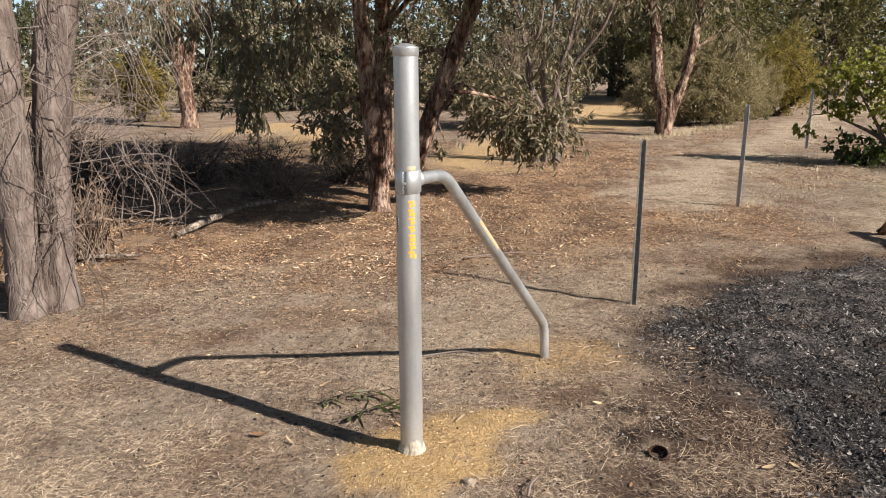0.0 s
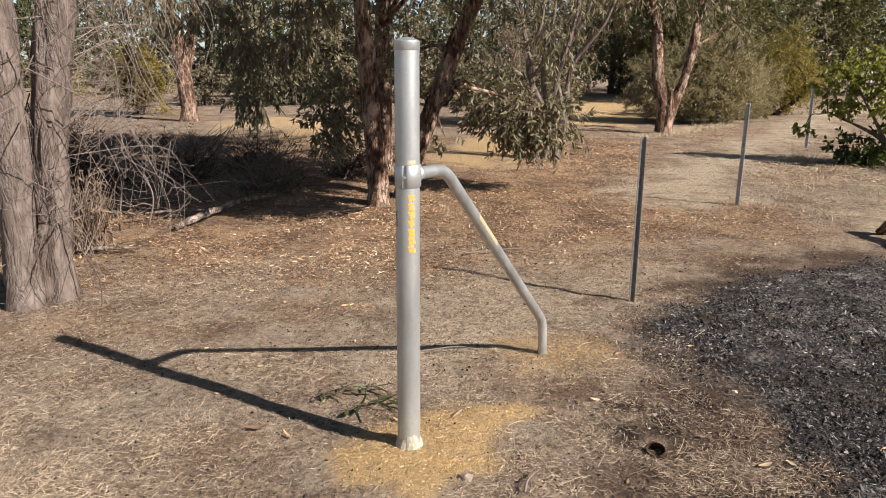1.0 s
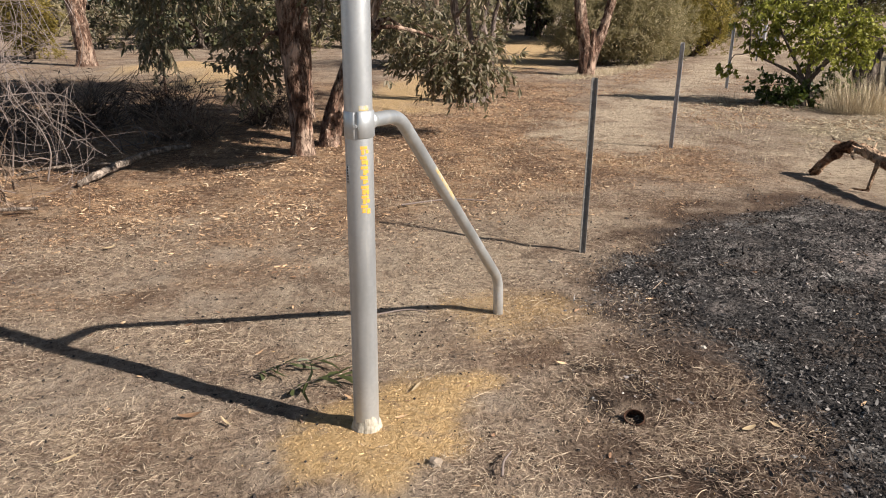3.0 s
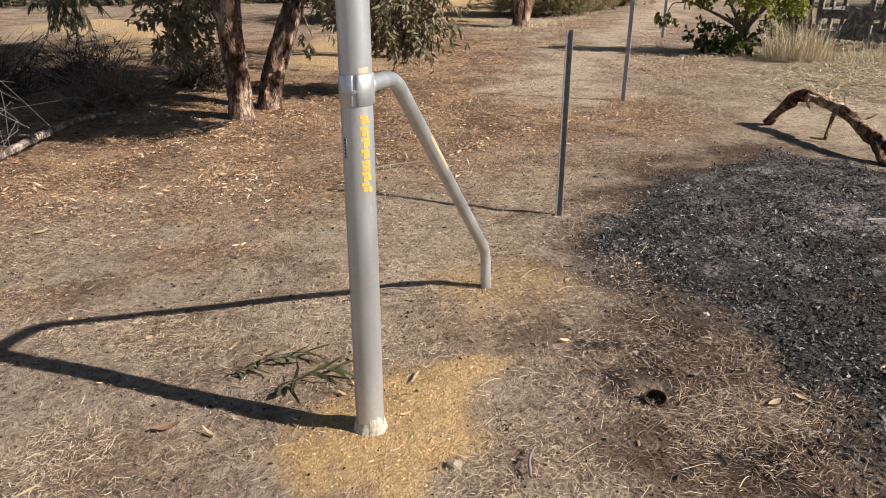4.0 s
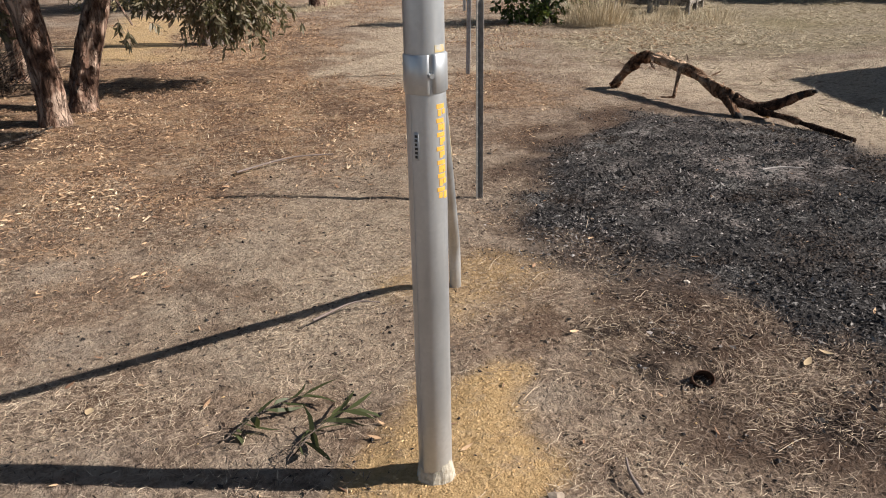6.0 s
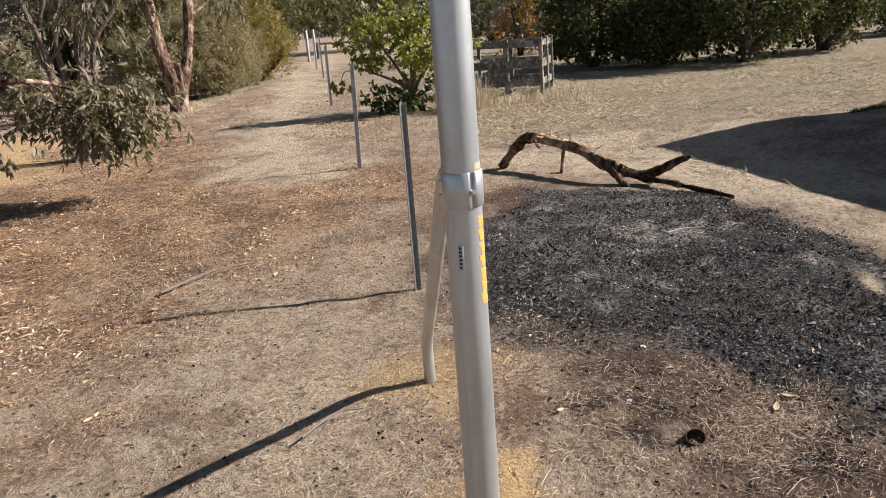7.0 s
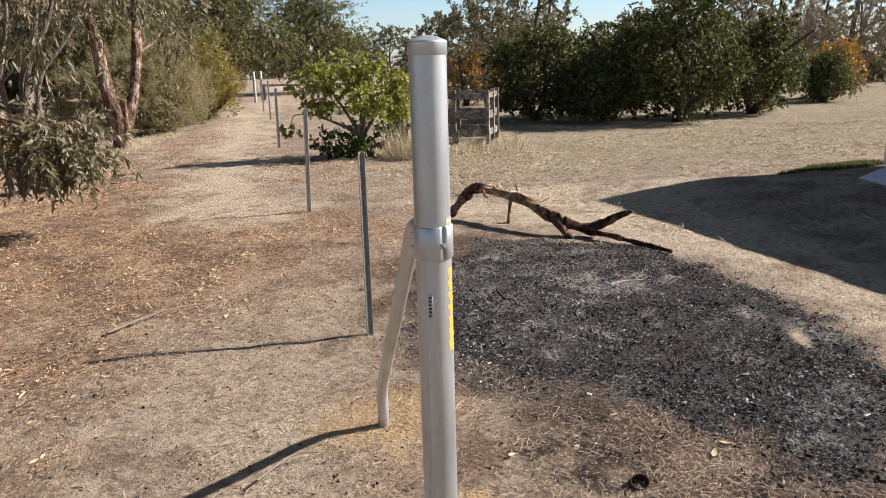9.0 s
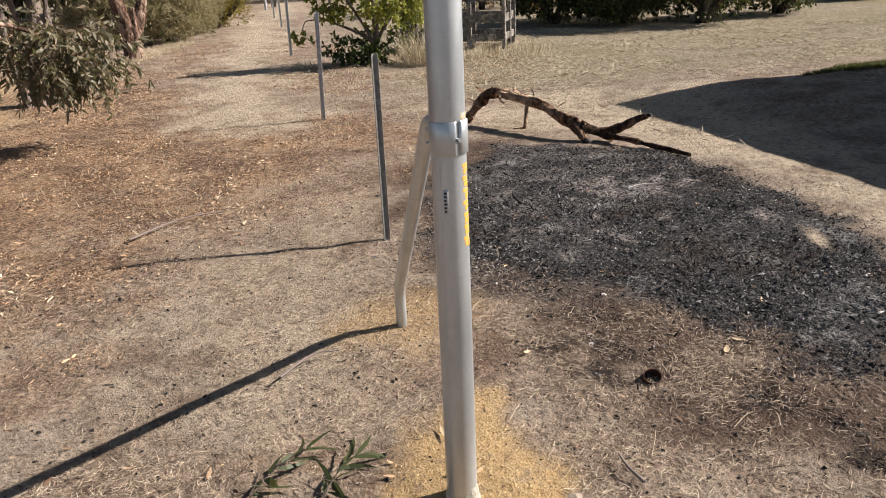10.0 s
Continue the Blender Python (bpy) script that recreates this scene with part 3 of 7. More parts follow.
M_NEEDLE = leaf_material("shrub_needle", [(0.0, (0.20, 0.172, 0.10)), (0.5, (0.33, 0.28, 0.17)), (1.0, (0.46, 0.385, 0.245))], 0.75, 0.3, 0.1)
M_GOLD = leaf_material("golden_shrub_leaf", [(0.0, (0.16, 0.128, 0.034)), (0.6, (0.28, 0.215, 0.052)), (1.0, (0.40, 0.295, 0.08))], 0.6, 0.3, 0.25)
M_HEDGE = leaf_material("hedge_leaf", [(0.0, (0.02, 0.025, 0.010)), (0.45, (0.055, 0.064, 0.021)), (0.78, (0.125, 0.13, 0.04)), (1.0, (0.28, 0.27, 0.09))], 0.6, 0.15, 0.25)
M_FIG = leaf_material("fig_leaf", [(0.0, (0.16, 0.178, 0.03)), (0.5, (0.31, 0.322, 0.06)), (1.0, (0.52, 0.495, 0.13))], 0.5, 0.4, 0.35)
M_FIG_DARK = leaf_material("low_leaf", [(0.0, (0.03, 0.05, 0.012)), (0.6, (0.06, 0.095, 0.022)), (1.0, (0.12, 0.17, 0.04))], 0.4, 0.3, 0.45)
M_ORANGE = leaf_material("orange_leaf", [(0.0, (0.25, 0.09, 0.015)), (0.5, (0.42, 0.17, 0.03)), (1.0, (0.50, 0.30, 0.05))], 0.5, 0.3, 0.3)
M_SPRIG = leaf_material("sprig_leaf", [(0.0, (0.03, 0.036, 0.016)), (0.55, (0.055, 0.066, 0.026)), (0.85, (0.10, 0.125, 0.04)), (1.0, (0.16, 0.12, 0.06))], 0.5, 0.2, 0.4)
M_GREEN = leaf_material("green_grass_blade", [(0.0, (0.04, 0.05, 0.016)), (0.6, (0.085, 0.095, 0.03)), (1.0, (0.17, 0.165, 0.06))], 0.6, 0.2, 0.2)
M_BARK_RED = bark_material("gum_bark", (0.05, 0.028, 0.02), (0.205, 0.122, 0.088), (0.49, 0.36, 0.28), 0.4, 16, 0.52)
M_BARK_GREY = bark_material("grey_bark", (0.115, 0.088, 0.077), (0.185, 0.148, 0.131), (0.25, 0.207, 0.185), 0.35, 15, 0.62, 0.35, 0.6)
M_BARK_PALE = bark_material("weathered_log", (0.20, 0.155, 0.125), (0.33, 0.27, 0.225), (0.44, 0.375, 0.32), 0.7, 12)
M_BARK_DARK = bark_material("dark_bark", (0.045, 0.035, 0.03), (0.12, 0.095, 0.08), (0.25, 0.21, 0.18), 0.2, 12)
M_TWIG = ramp_material("dry_twig", [(0.1, (0.11, 0.083, 0.072)), (0.5, (0.19, 0.152, 0.135)), (0.95, (0.30, 0.25, 0.225))], 0.85, scale=25)
M_TWIG_PALE = ramp_material("pale_twig", [(0.1, (0.20, 0.165, 0.15)), (0.5, (0.30, 0.252, 0.232)), (0.95, (0.43, 0.375, 0.35))], 0.85, scale=25)
M_TWIG_DARK = ramp_material("dark_twig", [(0.1, (0.045, 0.032, 0.025)), (0.5, (0.09, 0.066, 0.052)), (0.95, (0.17, 0.13, 0.10))], 0.9, scale=25)
M_TWIG_BROWN = ramp_material("brown_twig", [(0.1, (0.13, 0.09, 0.065)), (0.5, (0.20, 0.145, 0.11)), (0.95, (0.28, 0.215, 0.165))], 0.9, scale=25)
M_LOG = bark_material("fallen_branch_bark", (0.055, 0.028, 0.017), (0.32, 0.18, 0.11), (0.56, 0.40, 0.28), 1.0, 9, 0.48)
M_LOG_DARK = bark_material("scorched_bark", (0.02, 0.013, 0.010), (0.11, 0.06, 0.04), (0.30, 0.19, 0.125), 1.0, 10, 0.56)
M_BURNT = ramp_material("burnt_wood", [(0.3, (0.012, 0.011, 0.010)), (0.6, (0.035, 0.03, 0.028)), (0.9, (0.09, 0.08, 0.075))], 0.8, by_island=False, scale=30)
M_CUT = ramp_material("split_wood", [(0.3, (0.30, 0.17, 0.06)), (0.6, (0.42, 0.25, 0.10)), (0.9, (0.52, 0.34, 0.16))], 0.8, by_island=False, scale=30)
M_STRAW = ramp_material("straw", [(0.1, (0.33, 0.245, 0.165)), (0.5, (0.59, 0.465, 0.335)), (0.95, (0.82, 0.69, 0.52))], 0.75, scale=20, bump_by=0)
M_STRAW_MID = ramp_material("tan_straw", [(0.1, (0.20, 0.145, 0.10)), (0.5, (0.41, 0.315, 0.225)), (0.95, (0.70, 0.57, 0.425))], 0.8, scale=20, bump_by=0)
M_STRAW_DARK = ramp_material("grey_straw", [(0.1, (0.12, 0.085, 0.064)), (0.5, (0.225, 0.165, 0.125)), (0.95, (0.37, 0.285, 0.22))], 0.8, scale=20, bump_by=0)
M_DRYGRASS = ramp_material("dry_grass", [(0.1, (0.34, 0.27, 0.175)), (0.5, (0.54, 0.45, 0.31)), (0.95, (0.72, 0.63, 0.47))], 0.75, scale=20, bump_by=0)
M_LITTER = ramp_material("dead_leaf", [(0.05, (0.10, 0.056, 0.037)), (0.34, (0.28, 0.165, 0.10)), (0.62, (0.50, 0.32, 0.188)), (0.86, (0.64, 0.44, 0.27)), (1.0, (0.78, 0.60, 0.42))], 0.75, scale=30)
M_PALELEAF = ramp_material("pale_dead_leaf", [(0.2, (0.40, 0.30, 0.175)), (0.8, (0.55, 0.43, 0.28))], 0.6, scale=30, by_island=False)
M_BURNT_GRASS = ramp_material("burnt_grass", [(0.1, (0.018, 0.014, 0.012)), (0.6, (0.045, 0.033, 0.027)), (0.95, (0.12, 0.085, 0.065))], 0.9, scale=30, bump_by=0)
M_TANLEAF = ramp_material("tan_dead_leaf", [(0.1, (0.36, 0.235, 0.14)), (0.5, (0.56, 0.40, 0.255)), (0.95, (0.78, 0.62, 0.44))], 0.7, scale=30)
M_DRYLEAF = ramp_material("brown_dead_leaf", [(0.2, (0.15, 0.085, 0.05)), (0.8, (0.34, 0.21, 0.12))], 0.7, scale=30, by_island=False)
M_COAL = coal_material("charcoal", [(0.05, (0.017, 0.0155, 0.015)), (0.42, (0.046, 0.042, 0.041)), (0.78, (0.125, 0.116, 0.112)), (1.0, (0.29, 0.272, 0.26))], 0.85, 0.15)
M_ASH = ramp_material("ash", [(0.2, (0.22, 0.20, 0.19)), (0.9, (0.60, 0.55, 0.52))], 0.95, scale=60)
M_SAND = ramp_material("sand_clod", [(0.1, (0.46, 0.30, 0.14)), (0.5, (0.62, 0.425, 0.215)), (0.95, (0.72, 0.52, 0.29))], 0.95, scale=60)
M_CLOD = ramp_material("soil_clod", [(0.1, (0.06, 0.046, 0.036)), (0.5, (0.17, 0.135, 0.105)), (0.95, (0.36, 0.295, 0.23))], 0.95, scale=50)
M_STONE = ramp_material("stone", [(0.2, (0.42, 0.38, 0.32)), (0.9, (0.62, 0.58, 0.52))], 0.85, by_island=False)
M_GREYWOOD = bark_material("weathered_timber", (0.17, 0.15, 0.13), (0.30, 0.27, 0.24), (0.42, 0.39, 0.35), 1.0, 9)
M_RUST = ramp_material("rusty_tin", [(0.3, (0.03, 0.018, 0.013)), (0.6, (0.085, 0.042, 0.026)), (0.85, (0.17, 0.09, 0.055))], 0.85, 0.2, by_island=False, scale=45)
M_STEEL_DARK = ramp_material("dull_picket_steel", [(0.3, (0.14, 0.13, 0.12)), (0.6, (0.225, 0.215, 0.20)), (0.9, (0.33, 0.315, 0.30))], 0.6, 0.25, by_island=False, scale=30)
M_STEEL_PALE = ramp_material("bright_picket_steel", [(0.3, (0.34, 0.34, 0.35)), (0.6, (0.46, 0.46, 0.47)), (0.9, (0.58, 0.58, 0.58))], 0.5, 0.35, by_island=False, scale=30)
M_HOLE = ramp_material("hole_bright_behind", [(0.3, (0.30, 0.27, 0.24)), (0.9, (0.40, 0.36, 0.32))], 0.9, by_island=False)
M_WHITE = ramp_material("white_steel_sheet", [(0.3, (0.76, 0.70, 0.61)), (0.6, (0.82, 0.765, 0.68)), (0.9, (0.86, 0.81, 0.73))], 0.5, by_island=False, scale=3, bump_by=0.05, gloss=0.4)
M_ROOF = ramp_material("zinc_roof_sheet", [(0.3, (0.42, 0.43, 0.43)), (0.9, (0.56, 0.57, 0.57))], 0.4, 0.7, by_island=False, scale=5, bump_by=0.05)
M_SLAB = ramp_material("pale_bluish_slab", [(0.3, (0.50, 0.55, 0.68)), (0.9, (0.60, 0.65, 0.76))], 0.6, by_island=False, scale=8, bump_by=0.1)
M_BRICK = ramp_material("red_brick", [(0.3, (0.16, 0.06, 0.04)), (0.9, (0.30, 0.13, 0.08))], 0.85, by_island=False, scale=12)
M_TILE = ramp_material("grey_roof", [(0.3, (0.10, 0.10, 0.105)), (0.9, (0.20, 0.20, 0.20))], 0.8, by_island=False, scale=6)
M_GLASS_DARK, _nt, _b = material("window_glass", 0.1)
_b.inputs["Base Color"].default_value = (0.03, 0.035, 0.04, 1)
M_CEMENT = ramp_material("white_cement_splash", [(0.25, (0.31, 0.275, 0.21)), (0.6, (0.50, 0.46, 0.385)), (0.9, (0.66, 0.62, 0.55))], 0.9, by_island=False, scale=70, bump_by=0.6)
M_YELLOW, _nt, _b = material("yellow_stencil_paint", 0.6)
_n = noise_tex(_nt, coords(_nt), 120, 3)
_nt.links.new(ramp(_nt, _n, [(0.30, (0.62, 0.36, 0.08)), (0.55, (0.76, 0.40, 0.04)), (0.72, (0.60, 0.44, 0.20))]), _b.inputs["Base Color"])
M_SPRAY, _nt, _b = material("yellow_overspray", 0.55, 0.35)
_n = noise_tex(_nt, coords(_nt), 60, 5)
_nt.links.new(ramp(_nt, _n, [(0.36, (0.52, 0.52, 0.50)), (0.5, (0.58, 0.49, 0.30)), (0.66, (0.66, 0.45, 0.13))]), _b.inputs["Base Color"])
M_BLACK, _nt, _b = material("black_print", 0.6)
_b.inputs["Base Color"].default_value = (0.03, 0.03, 0.03, 1)
M_STICKER, _nt, _b = material("grey_sticker", 0.5)
_b.inputs["Base Color"].default_value = (0.46, 0.47, 0.47, 1)

# ---------------------------------------------------------------- ground


def spread(lo, hi, step, far, growth=1.09):
    mid = list(np.arange(lo, hi + step / 2, step))
    left, right, s = [], [], step
    a, b = mid[0], mid[-1]
    while b < far:
        s *= growth
        a, b = a - s, b + s
        left.append(a)
        right.append(b)
    return np.array(left[::-1] + mid + right)


gx, gy = spread(-3.6, 5.2, 0.04, 1500), spread(0.8, 8.0, 0.04, 1500)
GX, GY = np.meshgrid(gx, gy)
gv = np.stack([GX, GY, ground_z(GX, GY)], -1).reshape(-1, 3)
gi = (np.arange(len(gy) - 1)[:, None] * len(gx) + np.arange(len(gx) - 1)[None, :]).ravel()
g_me = fast_mesh("ground", gv, np.stack([gi, gi + 1, gi + len(gx) + 1, gi + len(gx)], -1), [M_GROUND], True)
cv = cover(gv[:, 0], gv[:, 1])
ash_at, blot_at = ash_of(gv[:, 0], gv[:, 1]), spots(BLOTS, gv[:, 0], gv[:, 1])
for nm, three in (("cover_a", (*cv[:3], ash_at)), ("cover_b", (*cv[3:], blot_at))):
    at = g_me.color_attributes.new(nm, 'FLOAT_COLOR', 'POINT')
    at.data.foreach_set("color", np.stack(three, -1).astype(np.float32).ravel())
tagged(new("ground", g_me), "dry bush soil with leaf litter, sand and charcoal", "ground", kind="structure")


def on_ground(x, y, lift=0.0):
    return np.stack([x, y, ground_z(x, y) + lift], -1)


def pick(n, x0, x1, y0, y1, density):
    """n random places in a rectangle, kept by a density of x and y."""
    x, y = rng.uniform(x0, x1, n), rng.uniform(y0, y1, n)
    k = rng.random(n) < density(x, y)
    return x[k], y[k]


def level_axis(n, lift=0.12):
    th = rng.random(n) * 2 * np.pi
    return np.stack([np.cos(th), np.sin(th), np.abs(rng.normal(size=n)) * lift], -1)


def scatter_blades(name, label, category, xy, len_range, wid_range, mat, lift, curl, shape="kite", tilt=0.5, up=0.12, bend=0.0):
    x, y = xy
    n = len(x)
    L = rng.uniform(*len_range, n)
    v, f = blades(on_ground(x, y, 0.0) + np.array([0, 0, lift]), level_axis(n, up), L, rng.uniform(*wid_range, n), curl, shape, flat=tilt, bend=bend)
    return solo(name, (v, f), mat, label, category, kind="stuff")


def d_straw(x, y):
    c, s, l, t, w, sc = cover(x, y)
    g = smooth(0.44, 0.58, fbm(x * 2.4, y * 2.4, 51, 4))
    return np.clip((0.10 + 1.0 * g + 0.4 * smooth(-0.35, -0.9, x) * smooth(3.3, 2.5, y)) * (1 - c) * (1 - 0.4 * sc) * (1 - 0.85 * s) * (1 - 0.6 * l) * (1 - 0.5 * t), 0, 1)


def d_litter(x, y):
    c, s, l, t, w, sc = cover(x, y)
    g = smooth(0.38, 0.56, fbm(x * 1.9, y * 1.9, 61, 4))
    return np.clip(l * (0.14 + 0.9 * g) + 0.02 * (1 - c) * (1 - s), 0, 1)


def d_char(x, y):
    c, s, l, t, w, sc = cover(x, y)
    g = smooth(0.3, 0.55, fbm(x * 2.6, y * 2.6, 71, 3))
    return np.clip(c * np.sqrt(c) * (0.35 + 0.6 * g) * (1 - 0.9 * ash_of(x, y)) + 0.05 * sc * sc * (1 - s) * g + 0.04 * spots(BLOTS, x, y), 0, 1)


# ---------------------------------------------------------------- the galvanised post and its stay
PX, PY, PR, PH = -0.057, 2.822, 0.0466, 1.666


def shell(az0, az1, z0, z1, r, thick, steps=10, edge=0.004):
    """A curved plate round the post's axis between two bearings (degrees) and heights, with rounded edges."""
    a = np.radians(np.linspace(az0, az1, steps + 1))
    prof = [(r - thick, z0), (r, z0 + edge), (r, z1 - edge), (r - thick, z1)]
    v = np.array([[PX + q * math.cos(t), PY + q * math.sin(t), z] for t in a for q, z in prof])
    n = len(prof)
    f = [[i * n + k, (i + 1) * n + k, (i + 1) * n + k + 1, i * n + k + 1] for i in range(steps) for k in range(n - 1)]
    f += [[0, 1, 2, 3], [steps * n + 3, steps * n + 2, steps * n + 1, steps * n]]
    return v, np.array(f)


def lathe(profile, x, y, sides=40):
    """A body of revolution about the vertical through x, y; profile: radius and height."""
    ang = np.linspace(0, 2 * np.pi, sides, endpoint=False)
    v = np.array([[x + r * math.cos(t), y + r * math.sin(t), z] for r, z in profile for t in ang])
    f = [[i * sides + k, i * sides + (k + 1) % sides, (i + 1) * sides + (k + 1) % sides, (i + 1) * sides + k]
         for i in range(len(profile) - 1) for k in range(sides)]
    return v, np.array(f)


def build_post():
    post = thing("strainer_post", "round galvanised steel fence post with a bent stay", "fence post", (PX, PY, 0))
    part("post_tube", lathe([(PR, -0.3), (PR, 0.4), (PR, 0.9), (PR, PH - 0.045)], PX, PY, 56), M_GALV, post, smooth_shade=True)
    part("cap", join([lathe([(PR + 0.0005, PH - 0.047), (PR + 0.002, PH - 0.045), (PR + 0.0022, PH - 0.0165)], PX, PY, 56),
                      lathe([(PR + 0.0022, PH - 0.0165), (PR + 0.0008, PH - 0.0135)], PX, PY, 56),
                      lathe([(PR + 0.0008, PH - 0.0135), (PR * 0.55, PH - 0.004), (PR * 0.2, PH - 0.0006), (0.001, PH)], PX, PY, 56)]), M_GALV, post, "domed galvanised cap", True)
    # the clamp: a front half with the socket of the stay, and a back half
    clamp = part("clamp", shell(-98, 110, 1.110, 1.199, PR + 0.0055, 0.005, 22), M_GALV, post, "pressed steel clamp band", True)
    part("clamp_back", shell(118, 252, 1.108, 1.197, PR + 0.003, 0.003, 18), M_GALV, clamp, smooth_shade=True)
    for az, zz in ((114, 1.168), (114, 1.132), (256, 1.152)):
        t = math.radians(az)
        bm = bmesh.new()
        c = Vector((PX + (PR + 0.008) * math.cos(t), PY + (PR + 0.008) * math.sin(t), zz))
        bmesh.ops.create_cone(bm, cap_ends=True, segments=6, radius1=0.007, radius2=0.006, depth=0.012,
                              matrix=Matrix.Translation(c) @ Vector((math.cos(t), math.sin(t), 0)).to_track_quat('Z', 'Y').to_matrix().to_4x4())
        part("bolt", bm, M_GALV, clamp)
    d = np.array([0.676, 1.0, 0.0]) / math.hypot(0.676, 1.0)
    c0 = np.array([PX, PY, 0])
    p_out = c0 + d * (PR - 0.005) + [0, 0, 1.155]
    p_elb = c0 + d * 0.262 + [0, 0, 1.149]
    p_low = np.array([0.662, 3.888, 0.19])
    p_base = np.array([0.670, 3.897, -0.15])

    def bend(a, b, c, r):
        u, w = unit(a - b), unit(c - b)
        s, e = b + u * r, b + w * r
        t = np.linspace(0, 1, 9)[:, None]
        return s * (1 - t) ** 2 + 2 * b * t * (1 - t) + e * t ** 2
    path = np.vstack([np.linspace(p_out, p_elb, 8)[:5], bend(p_out, p_elb, p_low, 0.07), np.linspace(p_elb, p_low, 20)[3:-3], bend(p_elb, p_low, p_base, 0.075), p_base[None]])
    part("stay", tube(path, [0.0252], 24), M_GALV, post, "bent galvanised stay pipe", True)
    sock = tube(np.array([c0 + d * (PR + 0.002) + [0, 0, 1.155], c0 + d * (PR + 0.03) + [0, 0, 1.154], c0 + d * (PR + 0.04) + [0, 0, 1.154]]), [0.036, 0.029, 0.0265], 24)
    part("stay_socket", sock, M_GALV, clamp, smooth_shade=True)
    # weld seam down the pipe
    part("weld_seam", shell(-168, -165.6, 0.052, 1.096, PR + 0.0009, 0.001, 2, 0.002), M_GALV, post)
    # yellow stencilled marks: plain bars, letter by letter, down the pipe
    def mark(a0, a1, z0, z1):
        return shell(a0, a1, z0, z1, PR + 0.0006, 0.0008, 4, 0.0002)
    z = 1.087
    for k in range(7):
        h = 0.0315
        q = np.random.default_rng(300 + k)
        bars = [mark(-89 + q.uniform(-2, 2), -57 + q.uniform(-6, 2), z - 0.0115, z - 0.001)]
        a = q.uniform(-87, -79)
        bars.append(mark(a, a + q.uniform(11, 17), z - h + q.uniform(0.0, 0.004), z - 0.0135))
        a = q.uniform(-71, -65)
        bars.append(mark(a, a + q.uniform(10, 16), z - h + q.uniform(0.0, 0.009), z - 0.0135))
        if k % 3 == 1:
            bars.append(mark(-77, -64, z - 0.024, z - 0.017))
        part("stencil_mark", join(bars), M_YELLOW, post, "yellow sprayed stencil letter")
        z -= h + 0.0015
    part("overspray", shell(-90, -48, 1.201, 1.217, PR + 0.0006, 0.0008, 6, 0.0002), M_SPRAY, post, "faint yellow overspray")
    # overspray on the stay
    t0, t1 = p_elb + (p_low - p_elb) * 0.25, p_elb + (p_low - p_elb) * 0.42
    ax = unit(p_low - p_elb)
    sd = unit(np.cross(ax, [0, 0, 1.0]))
    un = np.cross(sd, ax)
    vv, ff = [], []
    for i, tt in enumerate(np.linspace(0, 1, 6)):
        for q in np.radians(np.linspace(-15, 75, 5)):
            vv.append(t0 * (1 - tt) + t1 * tt + 0.0259 * (math.cos(q) * sd + math.sin(q) * un))
    for i in range(5):
        for k in range(4):
            ff.append([i * 5 + k, i * 5 + k + 1, i * 5 + k + 6, i * 5 + k + 5])
    part("overspray", (np.array(vv), np.array(ff)), M_SPRAY, post)
    # printed sticker
    st = part("sticker", shell(-158, -141, 0.956, 1.023, PR + 0.0006, 0.0008, 5, 0.0002), M_STICKER, post, "small printed grey sticker", True)
    for k in range(6):
        part("print_bar", shell(-155, -147 + (k % 3), 0.961 + 0.0098 * k, 0.9675 + 0.0098 * k, PR + 0.001, 0.0008, 3, 0.0002), M_BLACK, st)
    # cement splash at the foot
    a = np.linspace(0, 2 * np.pi, 48, endpoint=False)
    rows = []
    for k, (dr, zz) in enumerate([(0.016, -0.05), (0.014, 0.010), (0.009, 0.03), (0.005, 0.05), (0.0006, 0.065)]):
        wob = 0.15 + 1.5 * fbm(np.cos(a) * 3.2 + 9, np.sin(a) * 3.2 + k * 0.5, 91, 4)
        hz = zz * (0.25 + 1.5 * fbm(np.cos(a) * 2.4 + 3, np.sin(a) * 2.4, 92, 4)) if zz > 0.02 else np.full(48, zz)
        rows.append(np.stack([PX + (PR + dr * wob) * np.cos(a), PY + (PR + dr * wob) * np.sin(a), hz], -1))
    v = np.concatenate(rows)
    f = np.array([[i * 48 + k, i * 48 + (k + 1) % 48, (i + 1) * 48 + (k + 1) % 48, (i + 1) * 48 + k] for i in range(4) for k in range(48)])
    part("cement_foot", (v, f), M_CEMENT, post, "rough white cement splash")


build_post()


